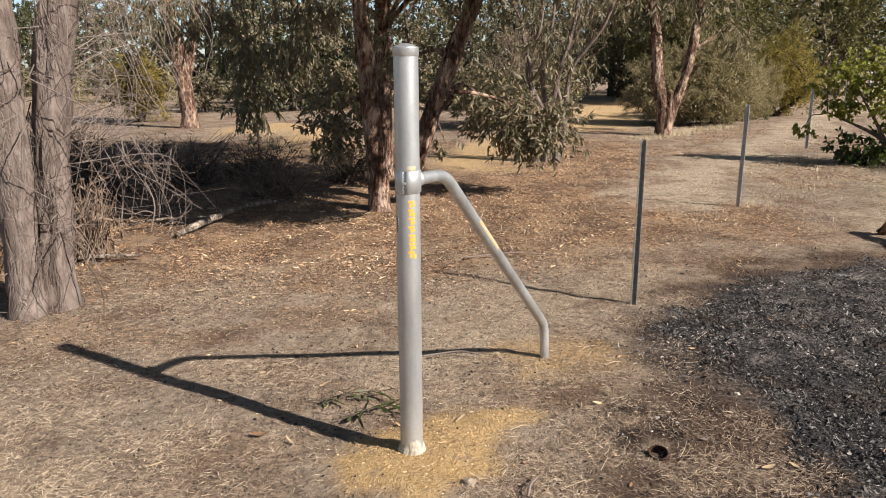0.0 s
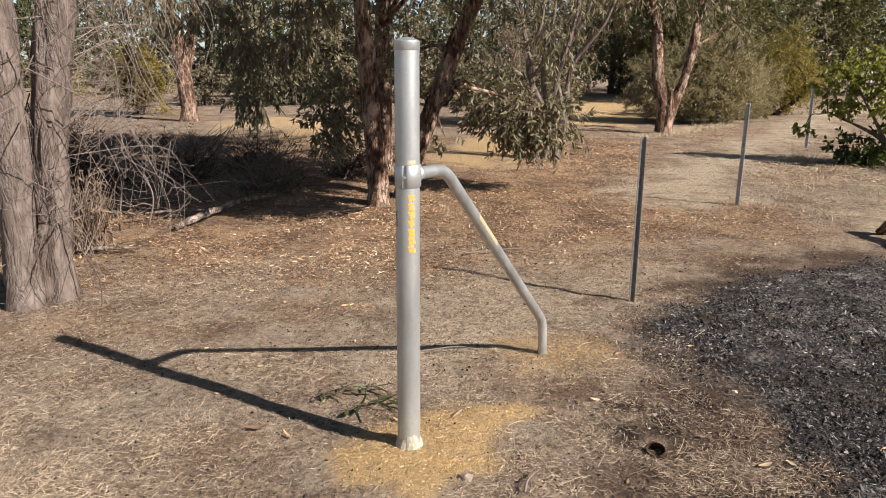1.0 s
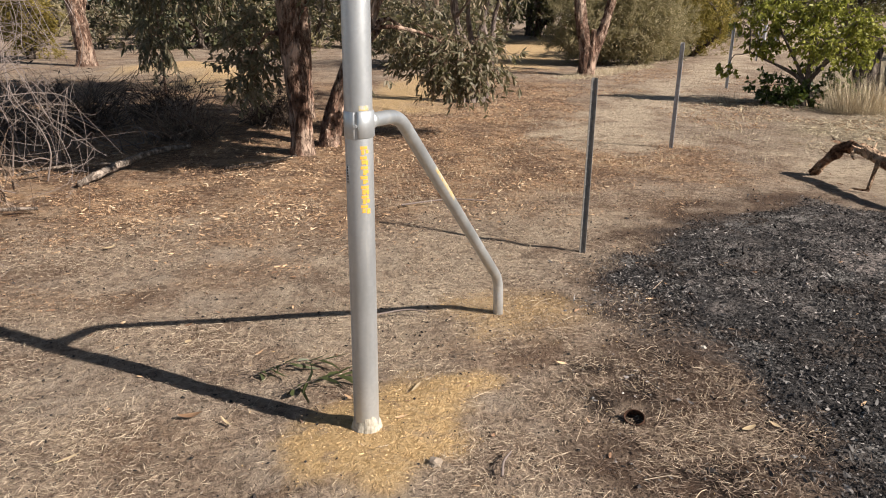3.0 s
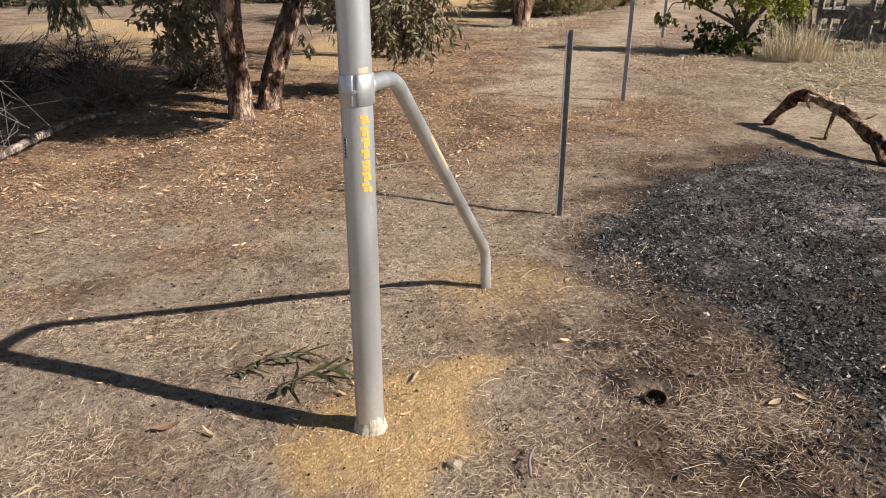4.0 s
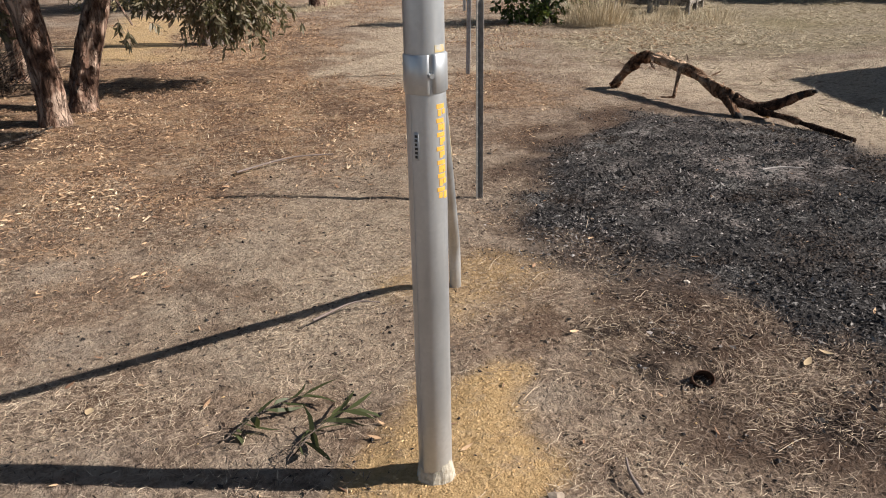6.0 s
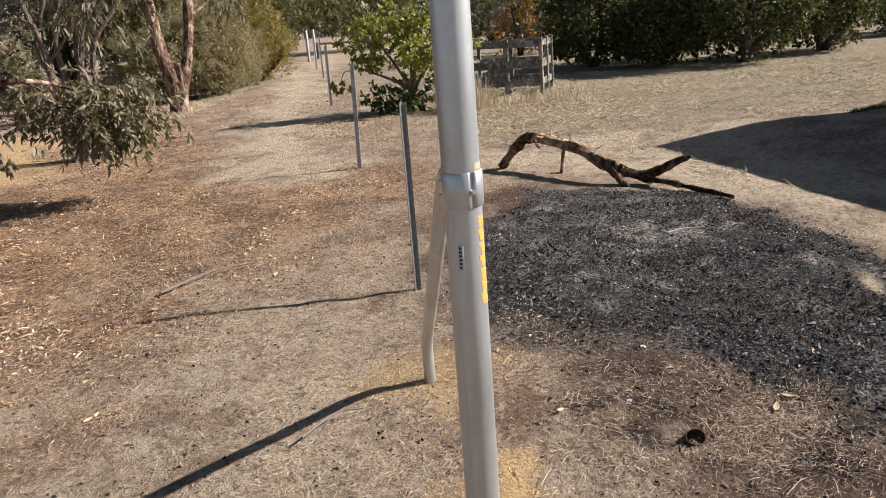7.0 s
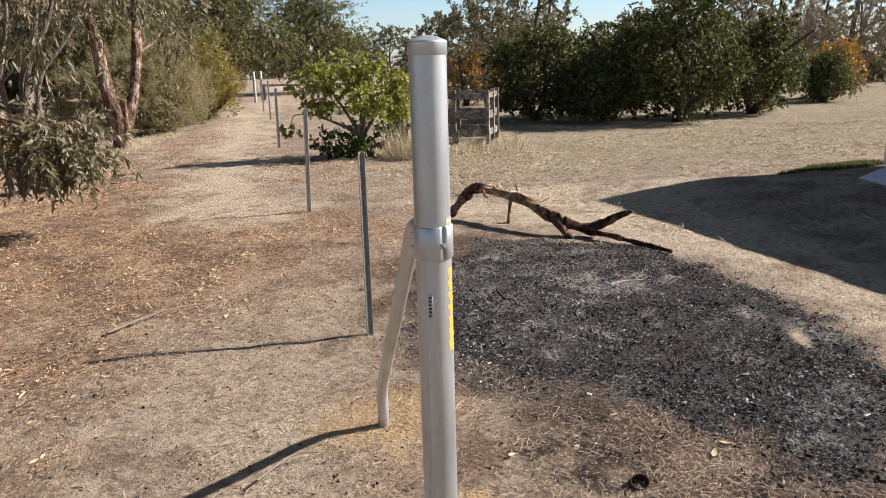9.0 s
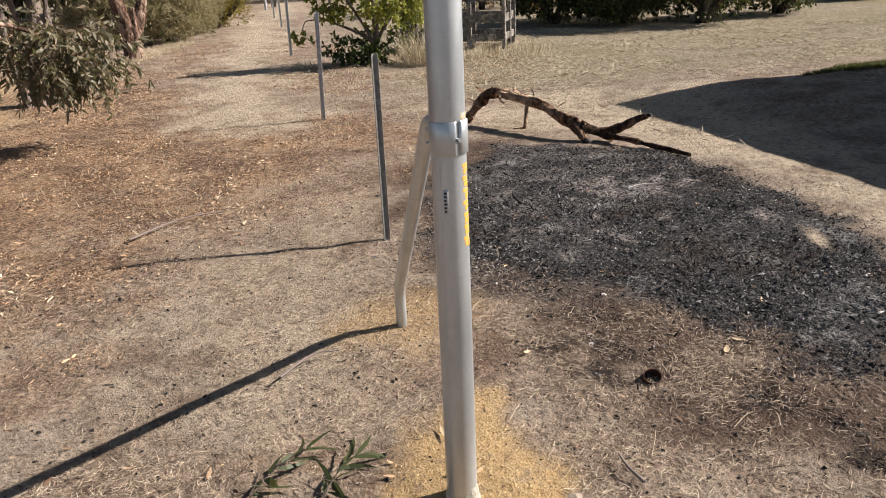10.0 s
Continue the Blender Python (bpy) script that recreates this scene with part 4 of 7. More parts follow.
# ---------------------------------------------------------------- steel pickets of the unfinished fence
def picket(height, mat, label, at, lean=(0, 0), turn=0.0, w=0.031):
    """A star picket: three flanges, a bevelled top and pale discs for the punched holes."""
    ob = thing("star_picket", label, "fence picket", at, "fence pickets")
    t = 0.0045
    ring = []
    for k in range(3):
        a = math.radians(120 * k + turn)
        dx, dy = math.cos(a), math.sin(a)
        nx, ny = -dy, dx
        ring += [(dx * 0.0026 - nx * t / 2, dy * 0.0026 - ny * t / 2), (dx * w - nx * t / 2, dy * w - ny * t / 2), (dx * w + nx * t / 2, dy * w + ny * t / 2), (dx * 0.0026 + nx * t / 2, dy * 0.0026 + ny * t / 2)]
    n = len(ring)
    lx, ly = math.tan(radians(lean[0])), math.tan(radians(lean[1]))
    zs = [-0.25, 0.0, height * 0.5, height - 0.012, height]
    v = [(at[0] + x * s + lx * z, at[1] + y * s + ly * z, at[2] + z) for z, s in zip(zs, (1, 1, 1, 1, 0.86)) for x, y in ring]
    v.append((at[0] + lx * height, at[1] + ly * height, at[2] + height))
    f = [[i * n + k, i * n + (k + 1) % n, (i + 1) * n + (k + 1) % n, (i + 1) * n + k] for i in range(len(zs) - 1) for k in range(n)]
    o = (len(zs) - 1) * n
    f += [[o + 4 * k, o + 4 * k + 1, o + 4 * k + 2, o + 4 * k + 3] for k in range(3)]
    part("picket_bar", (np.array(v), np.array(f)), mat, ob)
    a = math.radians(turn)
    # the discs' pale colour stands for bright ground seen through the holes
    for z in np.arange(0.10, height - 0.03, 0.085):
        bm = bmesh.new()
        c = Vector((at[0] + lx * z + math.cos(a) * 0.65 * w, at[1] + ly * z + math.sin(a) * 0.65 * w, at[2] + z))
        bmesh.ops.create_cone(bm, cap_ends=True, segments=8, radius1=0.0035, radius2=0.0035, depth=t + 0.0016,
                              matrix=Matrix.Translation(c) @ Vector((-math.sin(a), math.cos(a), 0)).to_track_quat('Z', 'Y').to_matrix().to_4x4())
        part("hole", bm, M_HOLE, ob)
    return ob


picket(1.105, M_STEEL_DARK, "dull grey steel star picket in scorched soil", (1.434, 4.872, 0), (0.6, 0.6), 185, 0.023)
picket(1.15, M_STEEL_PALE, "bright galvanised star picket beside the sandy track", (3.565, 8.345, 0), (-0.6, -3.5), 175, 0.025)
picket(1.17, M_STEEL_PALE, "bright galvanised star picket near a fig bush", (7.40, 14.5, 0), (0.8, 0.0), 178)
picket(1.15, M_STEEL_PALE, "thin galvanised star picket along the sandy track", (12.04, 21.7, 0), (-0.4, 0.0), 182)
picket(1.15, M_STEEL_PALE, "thin galvanised star picket farther down the track", (14.5, 25.8, 0), (0.5, 0.0), 182)


def end_post(at, h, r, label):
    ob = thing("end_post", label, "fence post", at, "end posts")
    part("post_tube", lathe([(r, -0.3), (r, h - 0.03), (r * 0.8, h - 0.008), (0.001, h)], at[0], at[1], 20), M_STEEL_PALE, ob, smooth_shade=True)
    part("collar", lathe([(r, h * 0.7), (r + 0.008, h * 0.7 + 0.01), (r + 0.008, h * 0.75), (r, h * 0.76)], at[0], at[1], 20), M_STEEL_PALE, ob, smooth_shade=True)


end_post((19.6, 33.6, 0), 1.35, 0.06, "pale steel end post of a distant fence")
end_post((17.8, 31.4, 0), 1.35, 0.06, "pale steel end post where the track bends")


def far_rail():
    ob = thing("rail_fence", "low grey timber rail fence across dry grass", "fence", (22, 31.4, 0))
    a, b = np.array([19.6, 33.4, 0.0]), np.array([25.6, 28.7, 0.0])
    for k in range(4):
        p = a + (b - a) * k / 3
        part("post", tube([p + [0, 0, -0.2], p + [0, 0, 0.75]], [0.07, 0.06], 8), M_GREYWOOD, ob)
    part("rail", tube(spline([a + [0, 0, 0.68], (a + b) / 2 + [0, 0, 0.64], b + [0, 0, 0.67]], 8), [0.05], 8, 0.15), M_GREYWOOD, ob)


far_rail()


# ---------------------------------------------------------------- plants
def foliage(center, radii, n, leaf=(0.09, 0.14), width=(0.016, 0.026), droop=0.8, shape="lance", per=13, curl=0.14, twig_len=0.5, twig_r=0.003, with_twigs=True, facing=False):
    """Leaves on small twigs in an uneven clump: (twigs, leaves)."""
    c, R = np.asarray(center, float), np.asarray(radii, float)
    m = max(4, n // per)
    d = unit(rng.normal(size=(m, 3)))
    u = d * (rng.random((m, 1)) ** 0.45)
    lump = 0.65 + 0.7 * vnoise(d[:, 0] * 2.3 + c[0], d[:, 1] * 2.3 + d[:, 2] * 1.7 + c[2], 41)
    start = c + u * R * lump[:, None] * 0.85
    ax = unit(u * 0.9 + rng.normal(size=(m, 3)) * 0.55 + np.array([0, 0, -droop]))
    tl = twig_len * R.mean() * (0.5 + rng.random(m))
    idx = rng.integers(0, m, n)
    t = 0.1 + 0.9 * rng.random(n)
    pos = start[idx] + ax[idx] * (tl[idx] * t)[:, None] + np.array([0, 0, -0.25 * droop]) * (tl[idx] * t * t)[:, None]
    la = ax[idx] * 0.5 + rng.normal(size=(n, 3)) * 0.6 + np.array([0, 0, -droop])
    lv = blades(pos, la, rng.uniform(*leaf, n), rng.uniform(*width, n), curl, shape, outward=unit((pos - c) / R + np.array([0, 0, 0.25])) if facing else None)
    tw = []
    for k in range(m if with_twigs else 1):
        e = start[k] + ax[k] * tl[k]
        mid = (start[k] + e) / 2 + np.array([0, 0, 0.06 * tl[k]])
        e = e + np.array([0, 0, -0.25 * droop * tl[k]])
        tw.append(tube([start[k] - ax[k] * 0.1 * tl[k], mid, e], [twig_r, twig_r * 0.4], 4, cap=False))
    return join(tw), lv, c


def limb(trunks, target, r0, r1, seed, sides=6, low=0.0):
    """A limb from the nearest fit place of a trunk to a target."""
    best, start = 1e9, None
    for pts in trunks:
        for p in pts:
            if p[2] < low:
                continue
            up = target[2] - p[2]
            cost = np.hypot(*(target[:2] - p[:2])) + abs(up - 0.35 * np.hypot(*(target[:2] - p[:2])))
            if cost < best:
                best, start = cost, p
    r = np.random.default_rng(seed)
    v = target - start
    L = np.linalg.norm(v)
    p1 = start + v * 0.33 + r.normal(size=3) * 0.07 * L + np.array([0, 0, 0.10 * L])
    p2 = start + v * 0.68 + r.normal(size=3) * 0.07 * L + np.array([0, 0, 0.10 * L])
    return tube(spline([start, p1, p2, target], 10), [r0, r1], sides, 0.2, seed)


def tree(name, label, category, trunks, clumps, bark, leaf_mat, low=0.4, leaf=(0.09, 0.14), width=(0.016, 0.026), droop=0.8,
         shape="lance", limb_r=(0.035, 0.008), per=13, group="", twig_mat=None, twig_len=0.5, res=(26, 60), with_twigs=True, facing=False):
    """trunks: (points, radii); clumps: (centre, radii, leaves)."""
    base = trunks[0][0][0]
    ob = thing(name, label, category, (base[0], base[1], 0), group)
    lines = []
    for k, (pts, radii) in enumerate(trunks):
        line = spline(pts, max(14, int(6 * len(pts))))
        lines.append(line)
        flare = np.interp(np.linspace(0, 1, len(line)), np.linspace(0, 1, len(radii)), radii)
        flare = flare * (1 + 0.24 * np.exp(-np.maximum(line[:, 2], 0) / 0.10))
        line2 = spline(line, res[1])
        part("trunk", tube(line2, flare, res[0], 0.30, 3 + k), bark, ob, smooth_shade=True)
    twigs, leaves = [], []
    for k, (c, R, n) in enumerate(clumps):
        c = np.asarray(c, float)
        part("branch", limb(lines, c, limb_r[0], limb_r[1], 100 + k, low=low), bark, ob, smooth_shade=True)
        t, l, _ = foliage(c, R, n, leaf, width, droop, shape, per, twig_len=twig_len, with_twigs=with_twigs, facing=facing)
        twigs.append(t)
        leaves.append(l)
    if leaves:
        part("twig_work", join(twigs), twig_mat or bark, ob, kind="stuff")
        part("crown", join(leaves), leaf_mat, ob, kind="stuff")
    return ob


# the rough old tree with two stems at the edge of the clearing
left_tree = tree("tree", "grey twin-stemmed tree with cracked bark and dead twigs", "tree",
                 [([(-2.61, 4.78, -0.1), (-2.61, 4.80, 0.35), (-2.62, 4.84, 1.2), (-2.66, 4.94, 2.2), (-2.9, 5.1, 3.8), (-3.3, 5.3, 5.5)], [0.105, 0.105, 0.11, 0.105, 0.08]),
                  ([(-2.46, 4.96, -0.1), (-2.47, 4.97, 0.35), (-2.44, 5.02, 1.1), (-2.33, 5.12, 2.0), (-2.2, 5.3, 2.8), (-2.0, 5.8, 5.5)], [0.105, 0.108, 0.110, 0.105, 0.07]),
                  ([(-2.66, 4.95, -0.1), (-2.70, 4.98, 0.3), (-2.80, 5.1, 1.2), (-3.0, 5.3, 2.4), (-3.3, 5.5, 3.6)], [0.06, 0.055, 0.05, 0.04])],
                 [((-3.4, 5.3, 5.6), (1.0, 1.0, 0.7), 700), ((-2.2, 6.0, 5.4), (1.0, 1.0, 0.7), 700), ((-4.2, 5.8, 4.4), (0.8, 0.8, 0.6), 500)],
                 M_BARK_GREY, M_EUC, low=2.5)
for k in [*range(80), *range(95, 113)]:
    # thin dead twigs that hang round the stems and droop over the brush
    r = np.random.default_rng(500 + k)
    if k >= 95:
        # long pale ones that arch out and hang with hooked ends
        p0 = np.array([-2.4 + 0.1 * r.normal(), 5.05 + 0.1 * r.normal(), r.uniform(1.2, 2.7)])
        p1 = p0 + np.array([r.uniform(0.1, 0.5), r.uniform(0.0, 0.9), r.uniform(-0.1, 0.25)])
        p2 = p1 + np.array([r.uniform(0.05, 0.35), r.uniform(-0.1, 0.4), -r.uniform(0.3, 0.9)])
    elif k < 40:
        z = r.uniform(0.5, 2.6)
        a = r.uniform(0, 2 * math.pi)
        p0 = np.array([-2.55 + 0.16 * math.cos(a), 4.87 + 0.16 * math.sin(a), z])
        p1 = p0 + np.array([r.normal() * 0.12 + 0.07 * math.cos(a), r.normal() * 0.1 + 0.07 * math.sin(a), -0.25 * r.random() - 0.1])
        p2 = p1 + np.array([r.normal() * 0.16, r.normal() * 0.12 - 0.05, -0.45 * r.random() - 0.1])
    else:
        p0 = np.array([-2.35 + 0.1 * r.normal(), 5.0 + 0.1 * r.normal(), r.uniform(0.9, 2.6)])
        p1 = p0 + np.array([r.uniform(0.05, 0.4), r.uniform(-0.1, 0.7), r.uniform(0.0, 0.3)])
        p2 = p1 + np.array([r.normal() * 0.18 + 0.14, r.uniform(-0.2, 0.4), -r.uniform(0.15, 0.6)])
    mid = (p1 + p2) / 2 + r.normal(size=3) * 0.07
    end = p2 + r.normal(size=3) * 0.13 + np.array([0, 0, -0.22])
    tw = part("dead_twig", tube(spline([p0, p1, mid, p2, end], 16), [0.0042, 0.0014] if k < 40 else [0.0028, 0.0010], 5, cap=False), M_TWIG_PALE if k >= 95 else M_TWIG_DARK if k < 28 else M_TWIG if k % 3 else M_TWIG_DARK, left_tree)
    for _ in range(4):
        b = p1 + (p2 - p1) * r.random()
        part("twiglet", tube(spline([b, b + r.normal(size=3) * 0.08, b + r.normal(size=3) * 0.16 + np.array([0, 0, -0.08])], 6), [0.002, 0.0009], 4, cap=False), M_TWIG, tw)

# the brown gum behind the post, with a second leaning stem
tree("gum_tree", "brown-barked gum tree with drooping grey-green leaves", "tree",
     [([(-0.50, 8.46, -0.1), (-0.51, 8.46, 0.5), (-0.60, 8.50, 1.5), (-0.65, 8.55, 2.5), (-0.45, 8.8, 4.0), (-0.2, 9.0, 6.0)], [0.118, 0.108, 0.094, 0.085, 0.06]),
      ([(-0.23, 8.95, -0.1), (-0.16, 8.95, 0.3), (0.06, 8.97, 0.9), (0.36, 9.05, 1.7), (0.72, 9.2, 2.6), (1.2, 9.6, 4.4)], [0.118, 0.11, 0.10, 0.085, 0.05])],
     [((-1.02, 8.85, 1.0), (0.34, 0.3, 0.55), 1500), ((1.30, 9.25, 0.90), (0.58, 0.52, 0.42), 3300), ((0.85, 9.6, 1.15), (0.5, 0.45, 0.35), 700),
      ((-1.3, 9.2, 2.9), (0.9, 0.7, 0.6), 1100), ((0.5, 9.0, 2.75), (0.8, 0.7, 0.5), 1000), ((1.4, 9.8, 3.0), (0.8, 0.7, 0.5), 700),
      ((-0.2, 9.6, 1.8), (0.6, 0.5, 0.5), 500), ((-2.1, 9.8, 3.3), (0.9, 0.8, 0.7), 900), ((0.25, 8.5, 0.75), (0.16, 0.14, 0.2), 50),
      ((-0.9, 8.3, 3.4), (1.1, 0.9, 0.7), 800), ((0.7, 8.7, 3.8), (1.2, 1.0, 0.8), 800), ((-0.3, 9.2, 5.4), (1.4, 1.3, 0.9), 900), ((1.4, 9.9, 5.0), (1.2, 1.1, 0.8), 700),
      ((2.4, 10.2, 3.3), (1.0, 0.9, 0.7), 600), ((-1.9, 9.0, 4.4), (1.2, 1.1, 0.8), 700), ((-2.9, 10.3, 3.6), (1.1, 1.0, 0.8), 700)],
     M_BARK_RED, M_EUC, low=1.2, leaf=(0.07, 0.11), width=(0.022, 0.034), droop=0.62)

# gum added for its unseen high crown, placed to shade the ground behind
q = np.random.default_rng(9)
crown = [((2.1, 5.85, 3.3), (0.85, 0.45, 0.4)), ((1.2, 5.8, 3.3), (0.85, 0.45, 0.4)), ((0.9, 6.5, 3.2), (0.9, 0.5, 0.4)), ((1.5, 7.3, 3.2), (1.1, 0.9, 0.55)), ((0.5, 8.0, 3.9), (1.4, 1.1, 0.7)), ((2.3, 8.6, 4.3), (1.4, 1.2, 0.8)), ((1.2, 10.0, 5.4), (1.0, 0.9, 0.6)),
         ((-0.6, 8.9, 4.4), (1.3, 1.2, 0.8)), ((2.9, 7.4, 4.4), (1.0, 0.9, 0.6)), ((0.2, 11.6, 4.7), (1.4, 1.2, 0.8)), ((0.6, 12.2, 4.4), (1.6, 1.4, 0.9)), ((-0.3, 6.7, 3.3), (1.0, 0.8, 0.5)), ((-1.3, 7.8, 3.9), (1.2, 1.0, 0.7))]
tree("gum_tree", "added gum tree whose unseen high crown casts shade", "tree",
     [([(-0.55, 11.1, -0.1), (-0.56, 11.1, 1.0), (-0.5, 11.0, 2.6), (0.2, 10.3, 4.2), (0.7, 9.6, 5.4)], [0.12, 0.11, 0.10, 0.085, 0.05])],
     [(c, R, 5200) for c, R in crown], M_BARK_RED, M_EUC, low=2.0, leaf=(0.10, 0.17), width=(0.035, 0.06), droop=0.5, shape="kite", per=22, with_twigs=False)

# grey many-stemmed wattle behind the hanging leaves
tree("wattle_tree", "slender grey many-stemmed tree with thin foliage", "tree",
     [([(1.9 + 0.07 * k, 12.6 + 0.08 * (k % 2), -0.1), (1.80 + 0.10 * k + 0.06 * (k * 2 % 3), 12.6, 0.7), (1.75 + 0.16 * k - 0.10 * (k * 2 % 3), 12.5 + 0.1 * (k % 3), 1.5), (1.55 + 0.27 * k + 0.09 * (k % 2), 12.45, 2.4), (1.4 + 0.40 * k, 12.4, 4.2)], [0.05, 0.042, 0.034, 0.026, 0.016]) for k in range(6)],
     [((1.3, 11.4, 2.6), (0.8, 0.7, 0.5), 450), ((2.3, 11.5, 3.0), (0.9, 0.8, 0.5), 500), ((3.3, 11.6, 3.0), (0.8, 0.7, 0.5), 450), ((2.2, 11.4, 4.0), (1.3, 1.1, 0.8), 700), ((1.9, 10.6, 1.9), (0.6, 0.5, 0.4), 500)],
     M_BARK_GREY, M_EUC, low=1.3, limb_r=(0.022, 0.006))

# gum farther left whose leaves hang to the ground
tree("gum_tree", "shaggy gum tree with pale peeling bark and hanging leaves", "tree",
     [([(-6.2, 20.6, -0.1), (-6.2, 20.6, 0.6), (-6.35, 20.6, 1.8), (-6.6, 20.7, 3.2), (-6.4, 20.9, 6.0)], [0.23, 0.20, 0.18, 0.15, 0.1]),
      ([(-6.3, 20.6, 0.9), (-6.1, 20.8, 2.0), (-5.8, 21.0, 3.5), (-5.4, 21.4, 5.5)], [0.15, 0.13, 0.10, 0.07])],
     [((-6.8, 20.4, 3.3), (1.2, 1.0, 0.7), 700), ((-5.4, 20.8, 3.2), (1.1, 1.0, 0.7), 700), ((-7.8, 20.9, 3.8), (1.2, 1.1, 0.8), 700), ((-6.2, 21.2, 5.2), (2.0, 1.6, 1.1), 1000)],
     M_BARK_RED, M_EUC, low=1.5, leaf=(0.12, 0.2), width=(0.025, 0.04))
tree("gum_tree", "dark gum sapling with foliage hanging close to the ground", "tree",
     [([(-2.9, 13.5, -0.1), (-2.9, 13.5, 0.8), (-2.95, 13.4, 2.0), (-3.2, 13.4, 3.6)], [0.016, 0.015, 0.014, 0.012])],
     [((-2.88, 12.9, 0.95), (0.42, 0.4, 0.40), 800), ((-2.8, 12.8, 1.75), (0.6, 0.5, 0.45), 900), ((-2.05, 12.5, 1.75), (0.45, 0.35, 0.50), 700), ((-1.75, 12.5, 2.5), (0.6, 0.5, 0.45), 700), ((-3.9, 13.2, 2.3), (0.7, 0.6, 0.5), 500), ((-3.2, 13.4, 2.6), (0.8, 0.7, 0.6), 800),
      ((-3.9, 13.4, 3.5), (1.2, 1.0, 0.8), 700), ((-4.7, 13.6, 2.7), (0.8, 0.7, 0.6), 600)],
     M_BARK_RED, M_EUC, low=0.9, leaf=(0.10, 0.17), width=(0.020, 0.034), droop=1.1, limb_r=(0.016, 0.005))
# forked gum at the bend of the track
tree("gum_tree", "forked reddish gum tree at the edge of the track", "tree",
     [([(5.45, 17.3, -0.1), (5.42, 17.3, 0.6), (5.28, 17.3, 1.3), (5.2, 17.4, 2.3), (5.05, 17.5, 3.4), (4.8, 17.8, 5.6)], [0.15, 0.135, 0.115, 0.10, 0.06]),
      ([(5.5, 17.3, -0.1), (5.62, 17.33, 0.45), (5.88, 17.4, 1.1), (6.08, 17.5, 1.9), (6.25, 17.6, 3.0), (6.6, 17.8, 5.2)], [0.14, 0.115, 0.10, 0.085, 0.05]),
      ([(5.48, 17.22, -0.05), (5.55, 17.22, 0.6), (5.58, 17.24, 1.0)], [0.10, 0.085, 0.05])],
     [((4.5, 17.5, 3.0), (0.8, 0.7, 0.5), 800), ((5.5, 17.4, 3.2), (0.9, 0.8, 0.5), 900), ((6.5, 17.6, 3.2), (0.8, 0.7, 0.5), 700), ((3.7, 17.6, 3.0), (0.9, 0.8, 0.6), 800), ((7.1, 17.7, 2.3), (0.5, 0.4, 0.4), 400),
      ((4.8, 17.9, 5.0), (1.7, 1.4, 1.0), 900), ((6.6, 17.9, 4.8), (1.5, 1.3, 1.0), 900)],
     M_BARK_RED, M_EUC, low=1.6, leaf=(0.12, 0.19), width=(0.024, 0.038))
tree("gum_tree", "slim pale gum tree in open ground", "tree",
     [([(9.6, 37.5, -0.1), (9.55, 37.5, 1.5), (9.4, 37.5, 3.2), (9.5, 37.6, 6)], [0.16, 0.14, 0.12, 0.06])],
     [((9.0, 37.5, 4.2), (1.4, 1.2, 0.8), 500), ((10.2, 37.6, 4.6), (1.4, 1.2, 0.9), 500), ((9.5, 37.6, 5.8), (1.5, 1.3, 0.9), 500)],
     M_BARK_RED, M_EUC_FAR, low=2.0, leaf=(0.2, 0.3), width=(0.05, 0.08), shape="kite")


